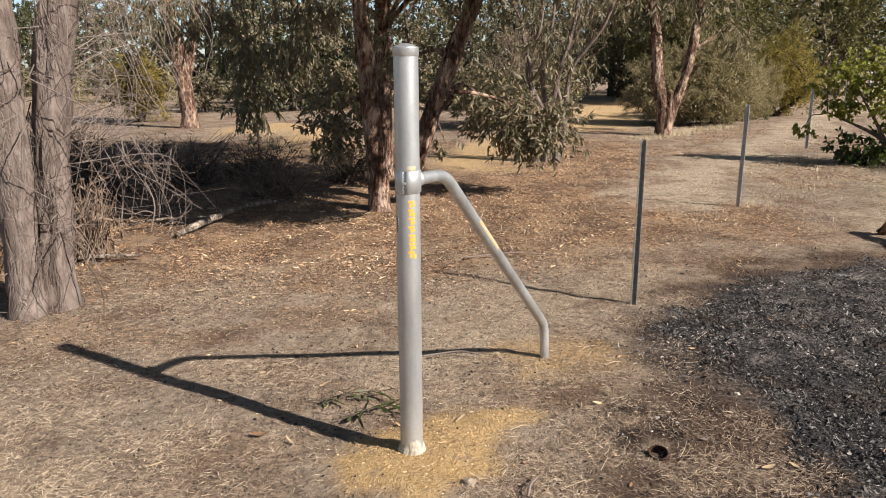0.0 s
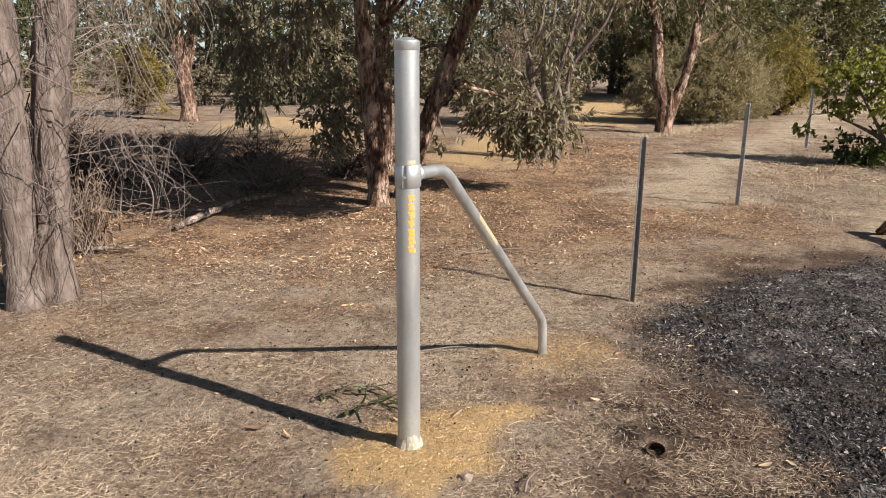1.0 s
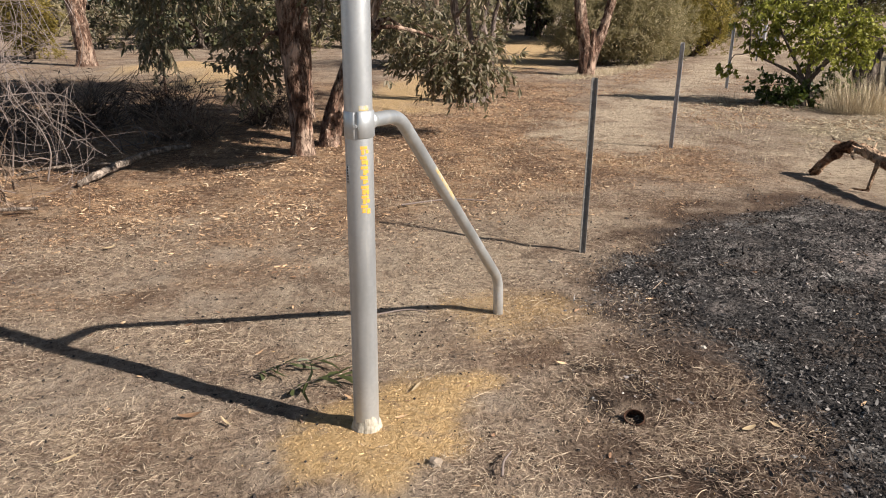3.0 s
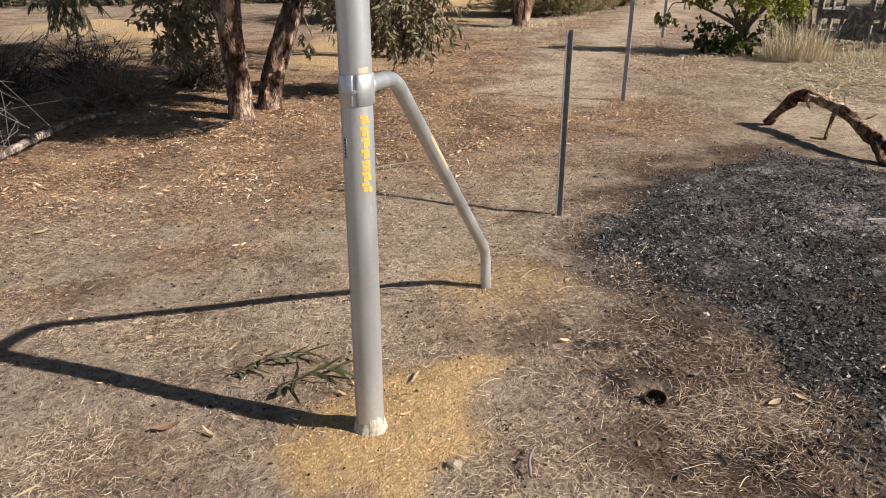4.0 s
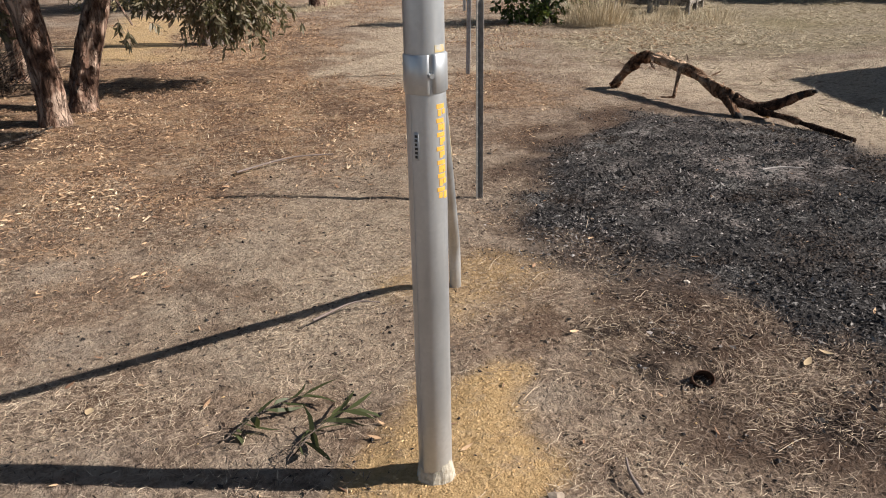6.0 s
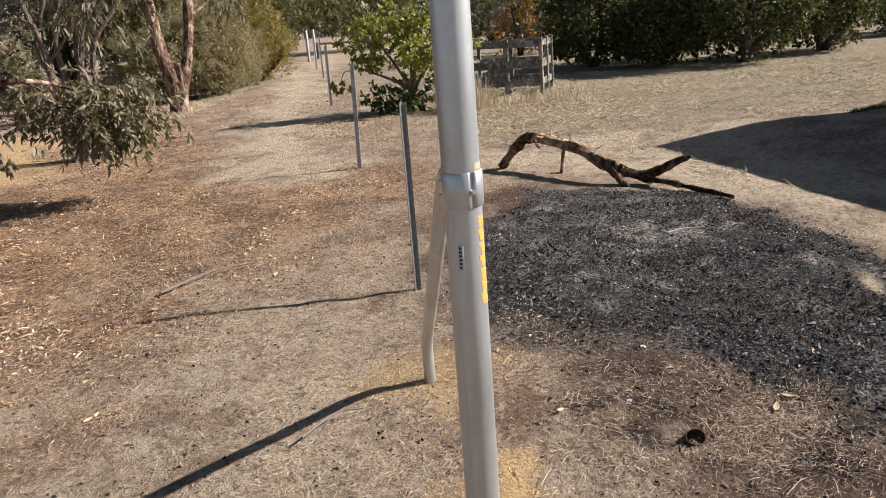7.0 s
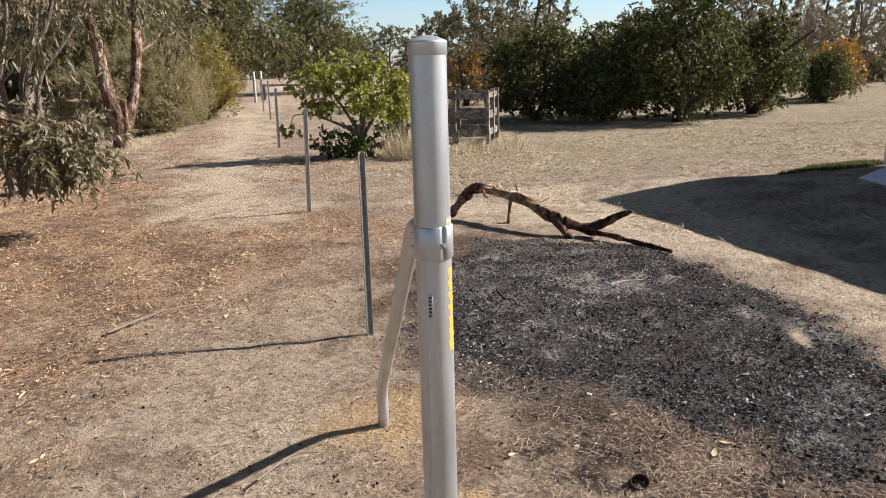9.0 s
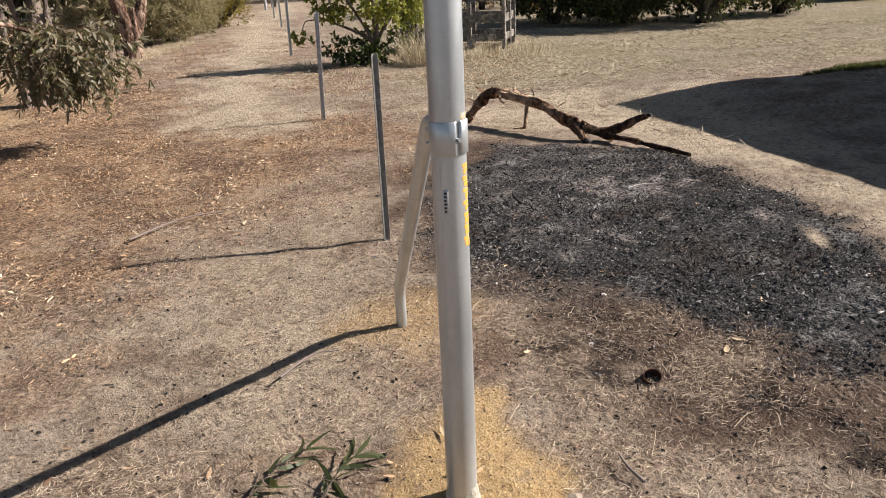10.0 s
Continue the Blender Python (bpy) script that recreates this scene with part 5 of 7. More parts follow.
# fig bush by the fence
def fig_bush():
    o = np.array([7.35, 11.85, 0])
    stems = [([o + [0, 0, -0.05], o + [0.1 * a, 0.1 * b, 0.4], o + [a, b, h]], [0.035, 0.03, 0.012]) for a, b, h in
             ((-0.45, 0.35, 1.3), (0.4, -0.4, 1.2), (0.05, 0.1, 1.55), (-0.7, 0.6, 0.8), (0.55, -0.1, 0.95), (-0.1, -0.3, 1.0))]
    cl = [((-0.5, 0.4, 1.42), (0.36, 0.36, 0.28), 420), ((0.0, 0.05, 1.5), (0.36, 0.36, 0.26), 420), ((0.45, -0.42, 1.28), (0.36, 0.36, 0.26), 400),
          ((0.6, -0.1, 0.95), (0.36, 0.36, 0.3), 420), ((-0.1, -0.35, 0.95), (0.36, 0.34, 0.3), 400), ((-0.55, 0.45, 1.0), (0.34, 0.3, 0.26), 300),
          ((0.2, 0.3, 1.05), (0.45, 0.4, 0.35), 300), ((-0.85, 0.7, 1.25), (0.2, 0.2, 0.16), 60), ((0.75, -0.7, 1.05), (0.2, 0.2, 0.16), 60), ((-0.25, 0.2, 1.78), (0.14, 0.14, 0.12), 35), ((0.3, -0.2, 1.7), (0.12, 0.12, 0.1), 25), ((-0.95, 0.8, 0.55), (0.22, 0.2, 0.14), 60)]
    tree("fig_bush", "fig bush with large bright yellow-green leaves", "bush", stems, [(o + np.array(c), R, int(2.1 * n)) for c, R, n in cl],
         M_BARK_GREY, M_FIG, low=0.3, leaf=(0.05, 0.095), width=(0.028, 0.055), droop=0.45, limb_r=(0.014, 0.006), per=9)
    lo = [((-0.55, 0.4, 0.35), (0.42, 0.36, 0.24), 260), ((-0.3, 0.0, 0.25), (0.45, 0.36, 0.2), 260), ((0.0, -0.1, 0.35), (0.45, 0.4, 0.26), 180), ((0.5, -0.5, 0.5), (0.4, 0.35, 0.3), 150),
          ((0.3, 0.3, 0.55), (0.5, 0.4, 0.32), 150)]
    tree("low_shrub", "low dark green shrub under the fig", "bush", [([o + [0.1, -0.1, -0.05], o + [0.05, 0, 0.15], o + [-0.1, 0.1, 0.45]], [0.03, 0.025, 0.012])],
         [(o + np.array(c) * np.array([0.8, 0.8, 0.8]), np.array(R) * np.array([0.8, 0.8, 0.8]), int(1.2 * n)) for c, R, n in lo], M_BARK_DARK, M_FIG_DARK, low=0.0, leaf=(0.06, 0.11), width=(0.035, 0.06), droop=0.35, limb_r=(0.012, 0.005), per=7)


fig_bush()


def shrub(name, label, at, r, h, mat, n, leaf, width, droop, shape="kite", bark=M_BARK_DARK, lumps=9, seed=0, core=0, per=12, lump_r=0.5, inner=(0.15, 0.08)):
    """A dense bush of several leafy lumps down to the ground on a few stems."""
    q = np.random.default_rng(seed)
    x, y = at
    stems = [([np.array([x, y, -0.05]), np.array([x + 0.2 * r * q.normal(), y + 0.2 * r * q.normal(), 0.35 * h]), np.array([x + 0.4 * r * q.normal(), y + 0.4 * r * q.normal(), 0.75 * h])], [0.035 * h, 0.025 * h, 0.01 * h]) for _ in range(3)]
    cl = []
    for k in range(lumps):
        a = 2 * math.pi * (k + q.random() * 0.7) / lumps * 2.0
        lev = (k + 0.5) / lumps
        rad = r * (0.62 if lev < 0.6 else 0.62 * (1.25 - lev) / 0.65)
        cl.append((np.array([x + rad * math.cos(a), y + rad * math.sin(a), h * (0.10 + 0.74 * lev) * (0.9 + 0.2 * q.random())]),
                   np.array([lump_r * r, lump_r * r, 0.48 * lump_r * h]) * (0.8 + 0.4 * q.random()), n // lumps))
    cl.append((np.array([x, y, 0.5 * h]), np.array([0.6 * r, 0.6 * r, 0.42 * h]), n // lumps))
    ob = tree(name, label, "bush" if "tree" not in name else "tree", stems, cl, bark, mat, low=0.1, leaf=leaf, width=width, droop=droop, shape=shape, limb_r=(0.012 * h, 0.004 * h), per=per, res=(8, 10), with_twigs=False, facing=True)
    if core:
        # large leaves added inside to close gaps and keep the middle dark
        u = unit(q.normal(size=(core, 3))) * (q.random((core, 1)) ** 0.33)
        p = np.array([x, y, 0.44 * h]) + u * np.array([0.86 * r, 0.86 * r, 0.44 * h])
        part("inner_leaves", blades(p, q.normal(size=(core, 3)), q.uniform(inner[0], 2 * inner[0], core), q.uniform(inner[1], 2 * inner[1], core), 0.2, "kite"), mat, ob, kind="stuff")
    return ob


# olive-grey needle shrubs along the track
shrub("needle_shrub", "rounded olive-grey shrub of fine needles", (7.75, 20.3), 1.25, 2.45, M_NEEDLE, 32000, (0.08, 0.18), (0.006, 0.012), -0.3, seed=1, lumps=15, per=40, core=5000, inner=(0.12, 0.02))
shrub("needle_shrub", "olive shrub with fine leaves beside the track", (9.3, 22.2), 1.0, 1.5, M_NEEDLE, 15000, (0.09, 0.2), (0.007, 0.014), -0.3, seed=2, per=40, core=3000, inner=(0.12, 0.02))
shrub("golden_shrub", "golden olive shrub behind the grey shrubs", (11.0, 23.9), 1.45, 2.4, M_GOLD, 16000, (0.08, 0.17), (0.010, 0.02), -0.2, seed=3, per=32, core=2500, inner=(0.12, 0.025))
shrub("needle_shrub", "thin grey-green shrub under the gum trees", (6.6, 20.4), 1.2, 1.9, M_NEEDLE, 18000, (0.09, 0.2), (0.007, 0.014), -0.3, seed=4, per=40, core=2500, inner=(0.12, 0.02))

shrub("olive_shrub", "round olive green shrub in open ground behind gums", (-8.4, 23.2), 0.8, 2.3, M_GOLD, 7000, (0.08, 0.16), (0.014, 0.026), 0.1, seed=5, per=26, core=900, inner=(0.12, 0.03))

# the dense dark bushes on the lawn
for k, (x, y, r, h, n) in enumerate([(15.2, 13.9, 1.7, 2.75, 8500), (15.5, 12.1, 1.5, 2.1, 7500), (16.4, 10.5, 1.9, 3.35, 10500), (19.4, 9.9, 1.6, 2.8, 7000), (17.6, 13.4, 1.8, 2.9, 5000)]):
    shrub("garden_bush", "dense dark green glossy bush on the dry lawn", (x, y), r, h, M_HEDGE, int(1.6 * n), (0.07, 0.12), (0.034, 0.06), 0.1, "kite", seed=20 + k, lumps=22, per=26, core=3500, lump_r=0.30, inner=(0.08, 0.04))
shrub("garden_bush", "small round dark green bush on the lawn", (25.0, 9.8), 0.85, 1.75, M_HEDGE, 8000, (0.05, 0.09), (0.025, 0.045), 0.15, "kite", seed=30, per=8, core=1500, inner=(0.08, 0.04))
shrub("orange_bush", "orange-flowering bush on the lawn", (27.2, 10.2), 0.95, 2.0, M_ORANGE, 3500, (0.09, 0.15), (0.04, 0.06), 0.1, seed=31, per=8)
shrub("autumn_sapling", "sapling with yellow and orange autumn leaves", (19.6, 20.4), 1.0, 2.3, M_ORANGE, 900, (0.1, 0.16), (0.06, 0.09), 0.3, seed=32, per=5)
shrub("autumn_sapling", "small orange-leaved bush behind the timber bin", (18.4, 17.6), 0.8, 1.4, M_ORANGE, 700, (0.1, 0.15), (0.05, 0.08), 0.3, seed=33, per=5)


# ---------------------------------------------------------------- distant bush
def far_tree(kind_label, h, r, mat, bark, seed, clumps=11, n=420, leaf=(0.2, 0.36), width=(0.09, 0.17), bare=0.25):
    q = np.random.default_rng(seed)
    tr = [([(0, 0, -0.2), (0.1 * q.normal(), 0.1 * q.normal(), 0.35 * h), (0.3 * q.normal(), 0.3 * q.normal(), 0.85 * h)], [0.022 * h, 0.017 * h, 0.006 * h]),
          ([(0.1, 0.1, -0.2), (0.12 * h * q.normal(), 0.1, 0.3 * h), (0.2 * h * q.normal(), 0.1 * h * q.normal(), 0.7 * h)], [0.022 * h, 0.016 * h, 0.006 * h])]
    cl = []
    for k in range(clumps):
        a = 2.4 * k + q.random()
        lev = bare + (1 - bare) * (k + 0.5) / clumps
        w = r * (0.75 - 0.55 * max(0, lev - 0.55) / 0.45)
        cl.append((np.array([w * math.cos(a), w * math.sin(a), h * lev * 0.92]), np.array([0.55 * r, 0.55 * r, 0.14 * h + 0.2]), n))
    return tree("far_tree", kind_label, "tree", tr, cl, bark, mat, low=0.1 * h, leaf=leaf, width=width, droop=0.25, shape="kite", limb_r=(0.01 * h, 0.004 * h), per=20, group="distant trees", res=(8, 12), with_twigs=False, facing=True)


def place_all(proto, spots):
    first = True
    for x, y, s, a in spots:
        m = Matrix.Translation((x, y, 0)) @ Matrix.Rotation(radians(a), 4, 'Z') @ Matrix.Scale(s, 4)
        if first:
            proto.matrix_basis = m
            first = False
        else:
            proto_scale = tuple(proto.scale)
            copy_thing(proto, Matrix.Translation((x, y, 0)) @ Matrix.Rotation(radians(a), 4, 'Z') @ Matrix.Scale(s / proto_scale[0], 4))


def bearing(az, dist):
    return dist * math.sin(radians(az)), dist * math.cos(radians(az))


FAR_KINDS = [far_tree("distant grey-green bushland tree", 6.0, 2.4, M_EUC_FAR, M_BARK_DARK, 1, bare=0.08, n=390, leaf=(0.16, 0.30), width=(0.07, 0.13)),
             far_tree("distant dark bushland tree", 7.0, 2.8, M_EUC, M_BARK_DARK, 2, bare=0.10, n=400, leaf=(0.16, 0.30), width=(0.07, 0.13)),
             far_tree("distant rounded olive tree", 5.2, 2.5, M_OLIVE, M_BARK_DARK, 3, clumps=24, n=1300, bare=0.26, leaf=(0.09, 0.17), width=(0.035, 0.06)),
             far_tree("hazy tree on the horizon", 7.0, 4.4, M_HAZE, M_BARK_DARK, 4, clumps=10, n=650, bare=0.02, leaf=(0.25, 0.45), width=(0.12, 0.2))]
far_spots = {0: [], 1: [], 2: [], 3: []}
q = np.random.default_rng(77)
for az in np.arange(-38, 16, 3.4):
    far_spots[0].append((*bearing(az + q.normal() * 0.6, q.uniform(66, 80)), q.uniform(0.9, 1.3), q.uniform(0, 360)))
for az in np.arange(-36, -9, 2.6):
    far_spots[int(q.integers(0, 2))].append((*bearing(az + q.normal() * 0.5, q.uniform(46, 62)), q.uniform(0.8, 1.15), q.uniform(0, 360)))
for az in np.arange(-12, 16, 2.5):
    far_spots[int(q.integers(0, 2))].append((*bearing(az + q.normal() * 0.5, q.uniform(40, 56)), q.uniform(0.8, 1.2), q.uniform(0, 360)))
for az in np.arange(-10, 8.5, 4.5):
    far_spots[int(q.integers(0, 2))].append((*bearing(az + q.normal() * 0.5, q.uniform(27, 34)), q.uniform(0.5, 0.8), q.uniform(0, 360)))
for az in np.arange(17.5, 25.5, 2.0):
    far_spots[1 if q.random() < 0.3 else 2].append((*bearing(az + q.normal() * 0.4, q.uniform(33, 42)), q.uniform(0.95, 1.3), q.uniform(0, 360)))
far_spots[2] += [(19.8, 38.5, 1.5, 40), (26.4, 38.2, 1.15, 200), (24.0, 46.0, 1.15, 80)]
for az in np.arange(32, 84, 2.2):
    far_spots[3].append((*bearing(az + q.normal() * 0.4, q.uniform(95, 125)), q.uniform(0.6, 0.88) * (1.95 if 45 < az < 54 else 1.1 if 36 < az < 46 else 1.0), q.uniform(0, 360)))
far_spots[1] += [(21.5, 18.9, 0.78, 10), (39, 17, 1.0, 30), (43, 14.5, 1.0, 70), (46, 11.5, 1.0, 20), (36, 20, 0.9, 5), (31, 19, 0.7, 100), (36, 17, 0.7, 200)]
for k, proto in enumerate(FAR_KINDS):
    place_all(proto, far_spots[k])


UNDER = [shrub("bush_shrub", "dark low bushland shrub under trees", (0, 0), 1.0, 1.5, M_EUC, 760, (0.12, 0.22), (0.05, 0.085), 0.2, seed=51, core=100, per=10),
         shrub("bush_shrub", "dry brown bushland shrub among trees", (0, 0), 0.9, 1.1, M_NEEDLE, 900, (0.12, 0.22), (0.025, 0.04), 0.0, seed=52, core=100, per=14),
         shrub("bush_shrub", "dull olive bushland shrub among trees", (0, 0), 1.1, 1.7, M_EUC_FAR, 760, (0.14, 0.24), (0.05, 0.085), 0.2, seed=53, core=150, per=10)]
under_spots = {0: [], 1: [], 2: []}
for az0, az1, n, d0, d1 in ((-38, -17, 12, 36, 52), (-17, -4, 9, 27, 44), (-4, 8, 12, 19, 40), (7, 10.2, 6, 22, 44), (19, 22.5, 7, 24, 33), (20, 26.5, 8, 29, 40), (40, 50, 8, 34, 60), (50, 78, 18, 44, 70)):
    for _ in range(n):
        under_spots[int(q.integers(0, 3))].append((*bearing(q.uniform(az0, az1), q.uniform(d0, d1)), q.uniform(0.7, 1.5), q.uniform(0, 360)))
for k, proto in enumerate(UNDER):
    place_all(proto, under_spots[k])


def bare_tree(x, y, h, seed, label, mat=M_TWIG_BROWN):
    """A leafless tree of thin twigs."""
    q = np.random.default_rng(seed)
    ob = thing("bare_tree", label, "tree", (x, y, 0), "leafless trees")
    part("trunk", tube(spline([(x, y, -0.1), (x + 0.1, y, 0.3 * h), (x + 0.2 * q.normal(), y, 0.7 * h)], 8), [0.02 * h, 0.008 * h], 8, 0.15), mat, ob)
    ch = []
    for k in range(70):
        p0 = np.array([x, y, h * q.uniform(0.1, 0.55)])
        a = q.uniform(0, 2 * math.pi)
        w = h * q.uniform(0.12, 0.42)
        p2 = p0 + np.array([w * math.cos(a), w * math.sin(a), h * q.uniform(0.15, 0.45)])
        ch.append(tube(spline([p0, (p0 + p2) / 2 + q.normal(size=3) * 0.03 * h, p2], 6), [0.003 * h, 0.0009 * h], 4, cap=False))
        for j in range(7):
            b = p0 + (p2 - p0) * q.uniform(0.4, 1)
            ch.append(tube([b, b + q.normal(size=3) * 0.06 * h + np.array([0, 0, 0.06 * h])], [0.0012 * h, 0.0006 * h], 3, cap=False))
    part("twig_work", join(ch), mat, ob, kind="stuff")


for k, (x, y, h) in enumerate([(22.5, 22.0, 2.9), (20.2, 21.6, 2.6), (24.5, 21.0, 2.8), (31.5, 12.8, 4.6), (34, 11.5, 4.8), (29, 13.6, 4.2), (37, 10.5, 5.0),
                               (9.0, 42.0, 5.2), (6.6, 40.5, 4.8), (11.4, 41.5, 5.0), (3.2, 26.5, 3.4)]):
    bare_tree(x, y, h, 900 + k, "leafless grey tree of thin twigs")


# ---------------------------------------------------------------- fallen branch by the fire patch
def fallen_branch():
    ob = thing("fallen_branch", "crooked brown fallen branch with burnt ends and peeling bark", "branch", (4.45, 6.0, 0))
    main = spline([(4.40, 6.98, -0.02), (4.46, 6.88, 0.14), (4.56, 6.80, 0.27), (4.60, 6.62, 0.29), (4.56, 6.32, 0.26), (4.45, 6.0, 0.24), (4.40, 5.7, 0.16), (4.38, 5.45, 0.10)], 30)
    part("main_limb", tube(main, [0.038, 0.053, 0.052, 0.047, 0.043], 18, 0.75, 5), M_LOG, ob, smooth_shade=True)
    part("fork", tube(spline([(4.38, 5.5, 0.11), (4.42, 5.3, 0.07), (4.5, 5.15, 0.12), (4.56, 5.02, 0.20), (4.57, 4.93, 0.235)], 16), [0.043, 0.035, 0.028, 0.021], 14, 0.7, 6), M_LOG_DARK, ob, "scorched dark fork", True)
    part("fork_tip", tube(spline([(4.555, 5.03, 0.195), (4.57, 4.96, 0.235), (4.575, 4.90, 0.245)], 8), [0.025, 0.021, 0.014], 10, 0.7, 16), M_BURNT, ob, "charred black tip", True)
    part("fork", tube(spline([(4.40, 5.25, 0.06), (4.38, 4.95, 0.045), (4.34, 4.65, 0.03), (4.30, 4.36, 0.015)], 14), [0.029, 0.025, 0.020, 0.012], 12, 0.7, 7), M_LOG_DARK, ob, "scorched dark fork", True)
    part("stub", tube(spline([(4.41, 5.72, 0.17), (4.34, 5.52, 0.09), (4.29, 5.38, 0.01)], 10), [0.042, 0.036, 0.03], 12, 0.7, 8), M_LOG, ob, smooth_shade=True)
    part("stub", tube(spline([(4.29, 5.39, 0.014), (4.275, 5.33, -0.01)], 4), [0.033, 0.024], 8, 0.3, 8), M_BURNT, ob, "burnt stub end", True)
    part("broken_stub", tube(spline([(4.42, 5.42, 0.09), (4.44, 5.3, 0.035), (4.45, 5.2, 0.02)], 6), [0.028, 0.024], 8, 0.3, 9), M_CUT, ob, "split yellow wood", True)
    part("twig", tube(spline([(4.49, 6.22, 0.27), (4.45, 6.20, 0.14), (4.41, 6.19, 0.0)], 8), [0.02, 0.015], 8, 0.3, 10), M_LOG, ob, smooth_shade=True)
    part("twig", tube(spline([(4.41, 6.19, 0.01), (4.36, 6.22, 0.012), (4.33, 6.27, 0.01)], 6), [0.012, 0.006], 6, 0.3, 10), M_LOG, ob)
    part("twig", tube(spline([(4.55, 6.62, 0.29), (4.47, 6.55, 0.25), (4.46, 6.5, 0.22)], 6), [0.016, 0.008], 6, 0.3, 11), M_LOG, ob)
    for k in range(16):
        # shreds of loose bark
        r = np.random.default_rng(60 + k)
        p = main[r.integers(4, 28)] + r.normal(size=3) * 0.02 + np.array([0, 0, 0.045])
        part("bark_shred", blades(p[None], r.normal(size=(1, 3)) + np.array([[0, 0.6, 0.2]]), np.array([r.uniform(0.05, 0.14)]), np.array([r.uniform(0.012, 0.03)]), 0.2), M_LOG, ob)


fallen_branch()


# ---------------------------------------------------------------- brush pile and logs under the gum
def small_log(pts, radii, label, mat=M_BARK_PALE):
    v, f = tube(spline(pts, 26), radii, 12, 0.5, 4)
    solo("fallen_log", (v, f), mat, label, "log", tuple(pts[0]), True)


small_log([(-2.36, 7.10, 0.02), (-2.30, 7.30, 0.04), (-2.22, 7.55, 0.055), (-2.10, 8.00, 0.07), (-1.92, 8.36, 0.08), (-1.68, 8.62, 0.07)], [0.026, 0.033, 0.034, 0.030, 0.020], "pale weathered log lying in brown leaf litter")
small_log([(-2.95, 6.15, 0.03), (-2.7, 6.2, 0.04), (-2.4, 6.26, 0.03)], [0.012, 0.015, 0.010], "short pale branch lying in dead leaves")

small_log([(-2.95, 7.35, 0.06), (-2.7, 7.5, 0.09), (-2.4, 7.7, 0.08), (-2.2, 7.85, 0.05)], [0.010, 0.013, 0.008], "thin pale bough lying beside the brush")


def brush_pile():
    ob = thing("brush_pile", "tangled pile of grey dry sticks and twigs", "brushwood", (-3.0, 7.9, 0))
    q = np.random.default_rng(5)
    for k in range(130):
        y = q.uniform(6.7, 9.6)
        x = q.uniform(-4.9, -2.75 + 0.45 * (y - 6.7) if y < 8.6 else -1.4)
        a = q.uniform(0, 2 * math.pi)
        L = q.uniform(0.4, 1.3)
        e = q.uniform(-0.05, 0.35) if q.random() < 0.82 else q.uniform(0.8, 2.2)
        L = L if e < 0.5 else 0.55 * L
        a = a if x < -3.2 else math.pi + 0.5 * (a - math.pi)
        d = np.array([math.cos(a), math.sin(a), e])
        d /= np.linalg.norm(d)
        z0 = q.uniform(0.0, 0.22)
        p0 = np.array([x, y, z0])
        p2 = p0 + d * L
        p1 = p0 + (p2 - p0) * 0.35 + q.normal(size=3) * 0.09 * L
        p3 = p0 + (p2 - p0) * 0.7 + q.normal(size=3) * 0.09 * L
        part("stick", tube(spline([p0, p1, p3, p2], 10), [q.uniform(0.003, 0.008), 0.0018], 5, cap=False), M_TWIG if k % 3 == 0 else M_TWIG_BROWN if k % 3 == 1 else M_TWIG_DARK, ob)
    # pale upright stems
    for k in range(9):
        x, y = q.uniform(-3.9, -2.5), q.uniform(7.2, 8.6)
        h = q.uniform(0.5, 1.0)
        part("stick", tube(spline([(x, y, 0), (x + q.normal() * 0.05, y, h * 0.5), (x + q.normal() * 0.15, y + q.normal() * 0.1, h)], 8), [0.009, 0.005], 6, cap=False), M_TWIG, ob, "pale upright stick")


brush_pile()


def dead_bush(x, y, r, h, seed, label, mat=M_TWIG_DARK):
    q = np.random.default_rng(seed)
    ob = thing("dead_bush", label, "bush", (x, y, 0))
    ch = []
    for k in range(170):
        a = q.uniform(0, 2 * math.pi)
        p0 = np.array([x + 0.25 * r * q.normal(), y + 0.25 * r * q.normal(), 0])
        p2 = np.array([x + r * q.uniform(0.2, 1) * math.cos(a), y + r * q.uniform(0.2, 1) * math.sin(a), h * q.uniform(0.3, 1)])
        ch.append(tube(spline([p0, (p0 + p2) / 2 + q.normal(size=3) * 0.08 * r, p2], 6), [0.006, 0.002], 4, cap=False))
    part("stem_tangle", join(ch), mat, ob, kind="stuff")
    t, l, _ = foliage((x, y, 0.45 * h), (0.8 * r, 0.8 * r, 0.5 * h), 500, (0.04, 0.09), (0.01, 0.02), 0.4)
    # dead leaves share the dark twig colour, deepening the shade under the trees
    part("dead_foliage", l, M_TWIG_BROWN if mat is M_TWIG_BROWN else M_TWIG_DARK, ob, kind="stuff")


dead_bush(-2.85, 6.3, 0.32, 0.7, 7, "dry reddish brown twiggy shrub beside the old tree", M_TWIG_BROWN)
dead_bush(-1.9, 9.5, 0.7, 0.5, 1, "brown tangle of dead twigs in shade", M_TWIG_BROWN)
dead_bush(-3.2, 10.3, 0.9, 0.75, 2, "dry brown dead bush in tree shade")
dead_bush(-4.7, 8.6, 0.9, 0.9, 3, "dry brown twiggy bush beside the old tree")
dead_bush(-1.0, 10.6, 0.7, 0.5, 4, "low dead twigs under the gum")
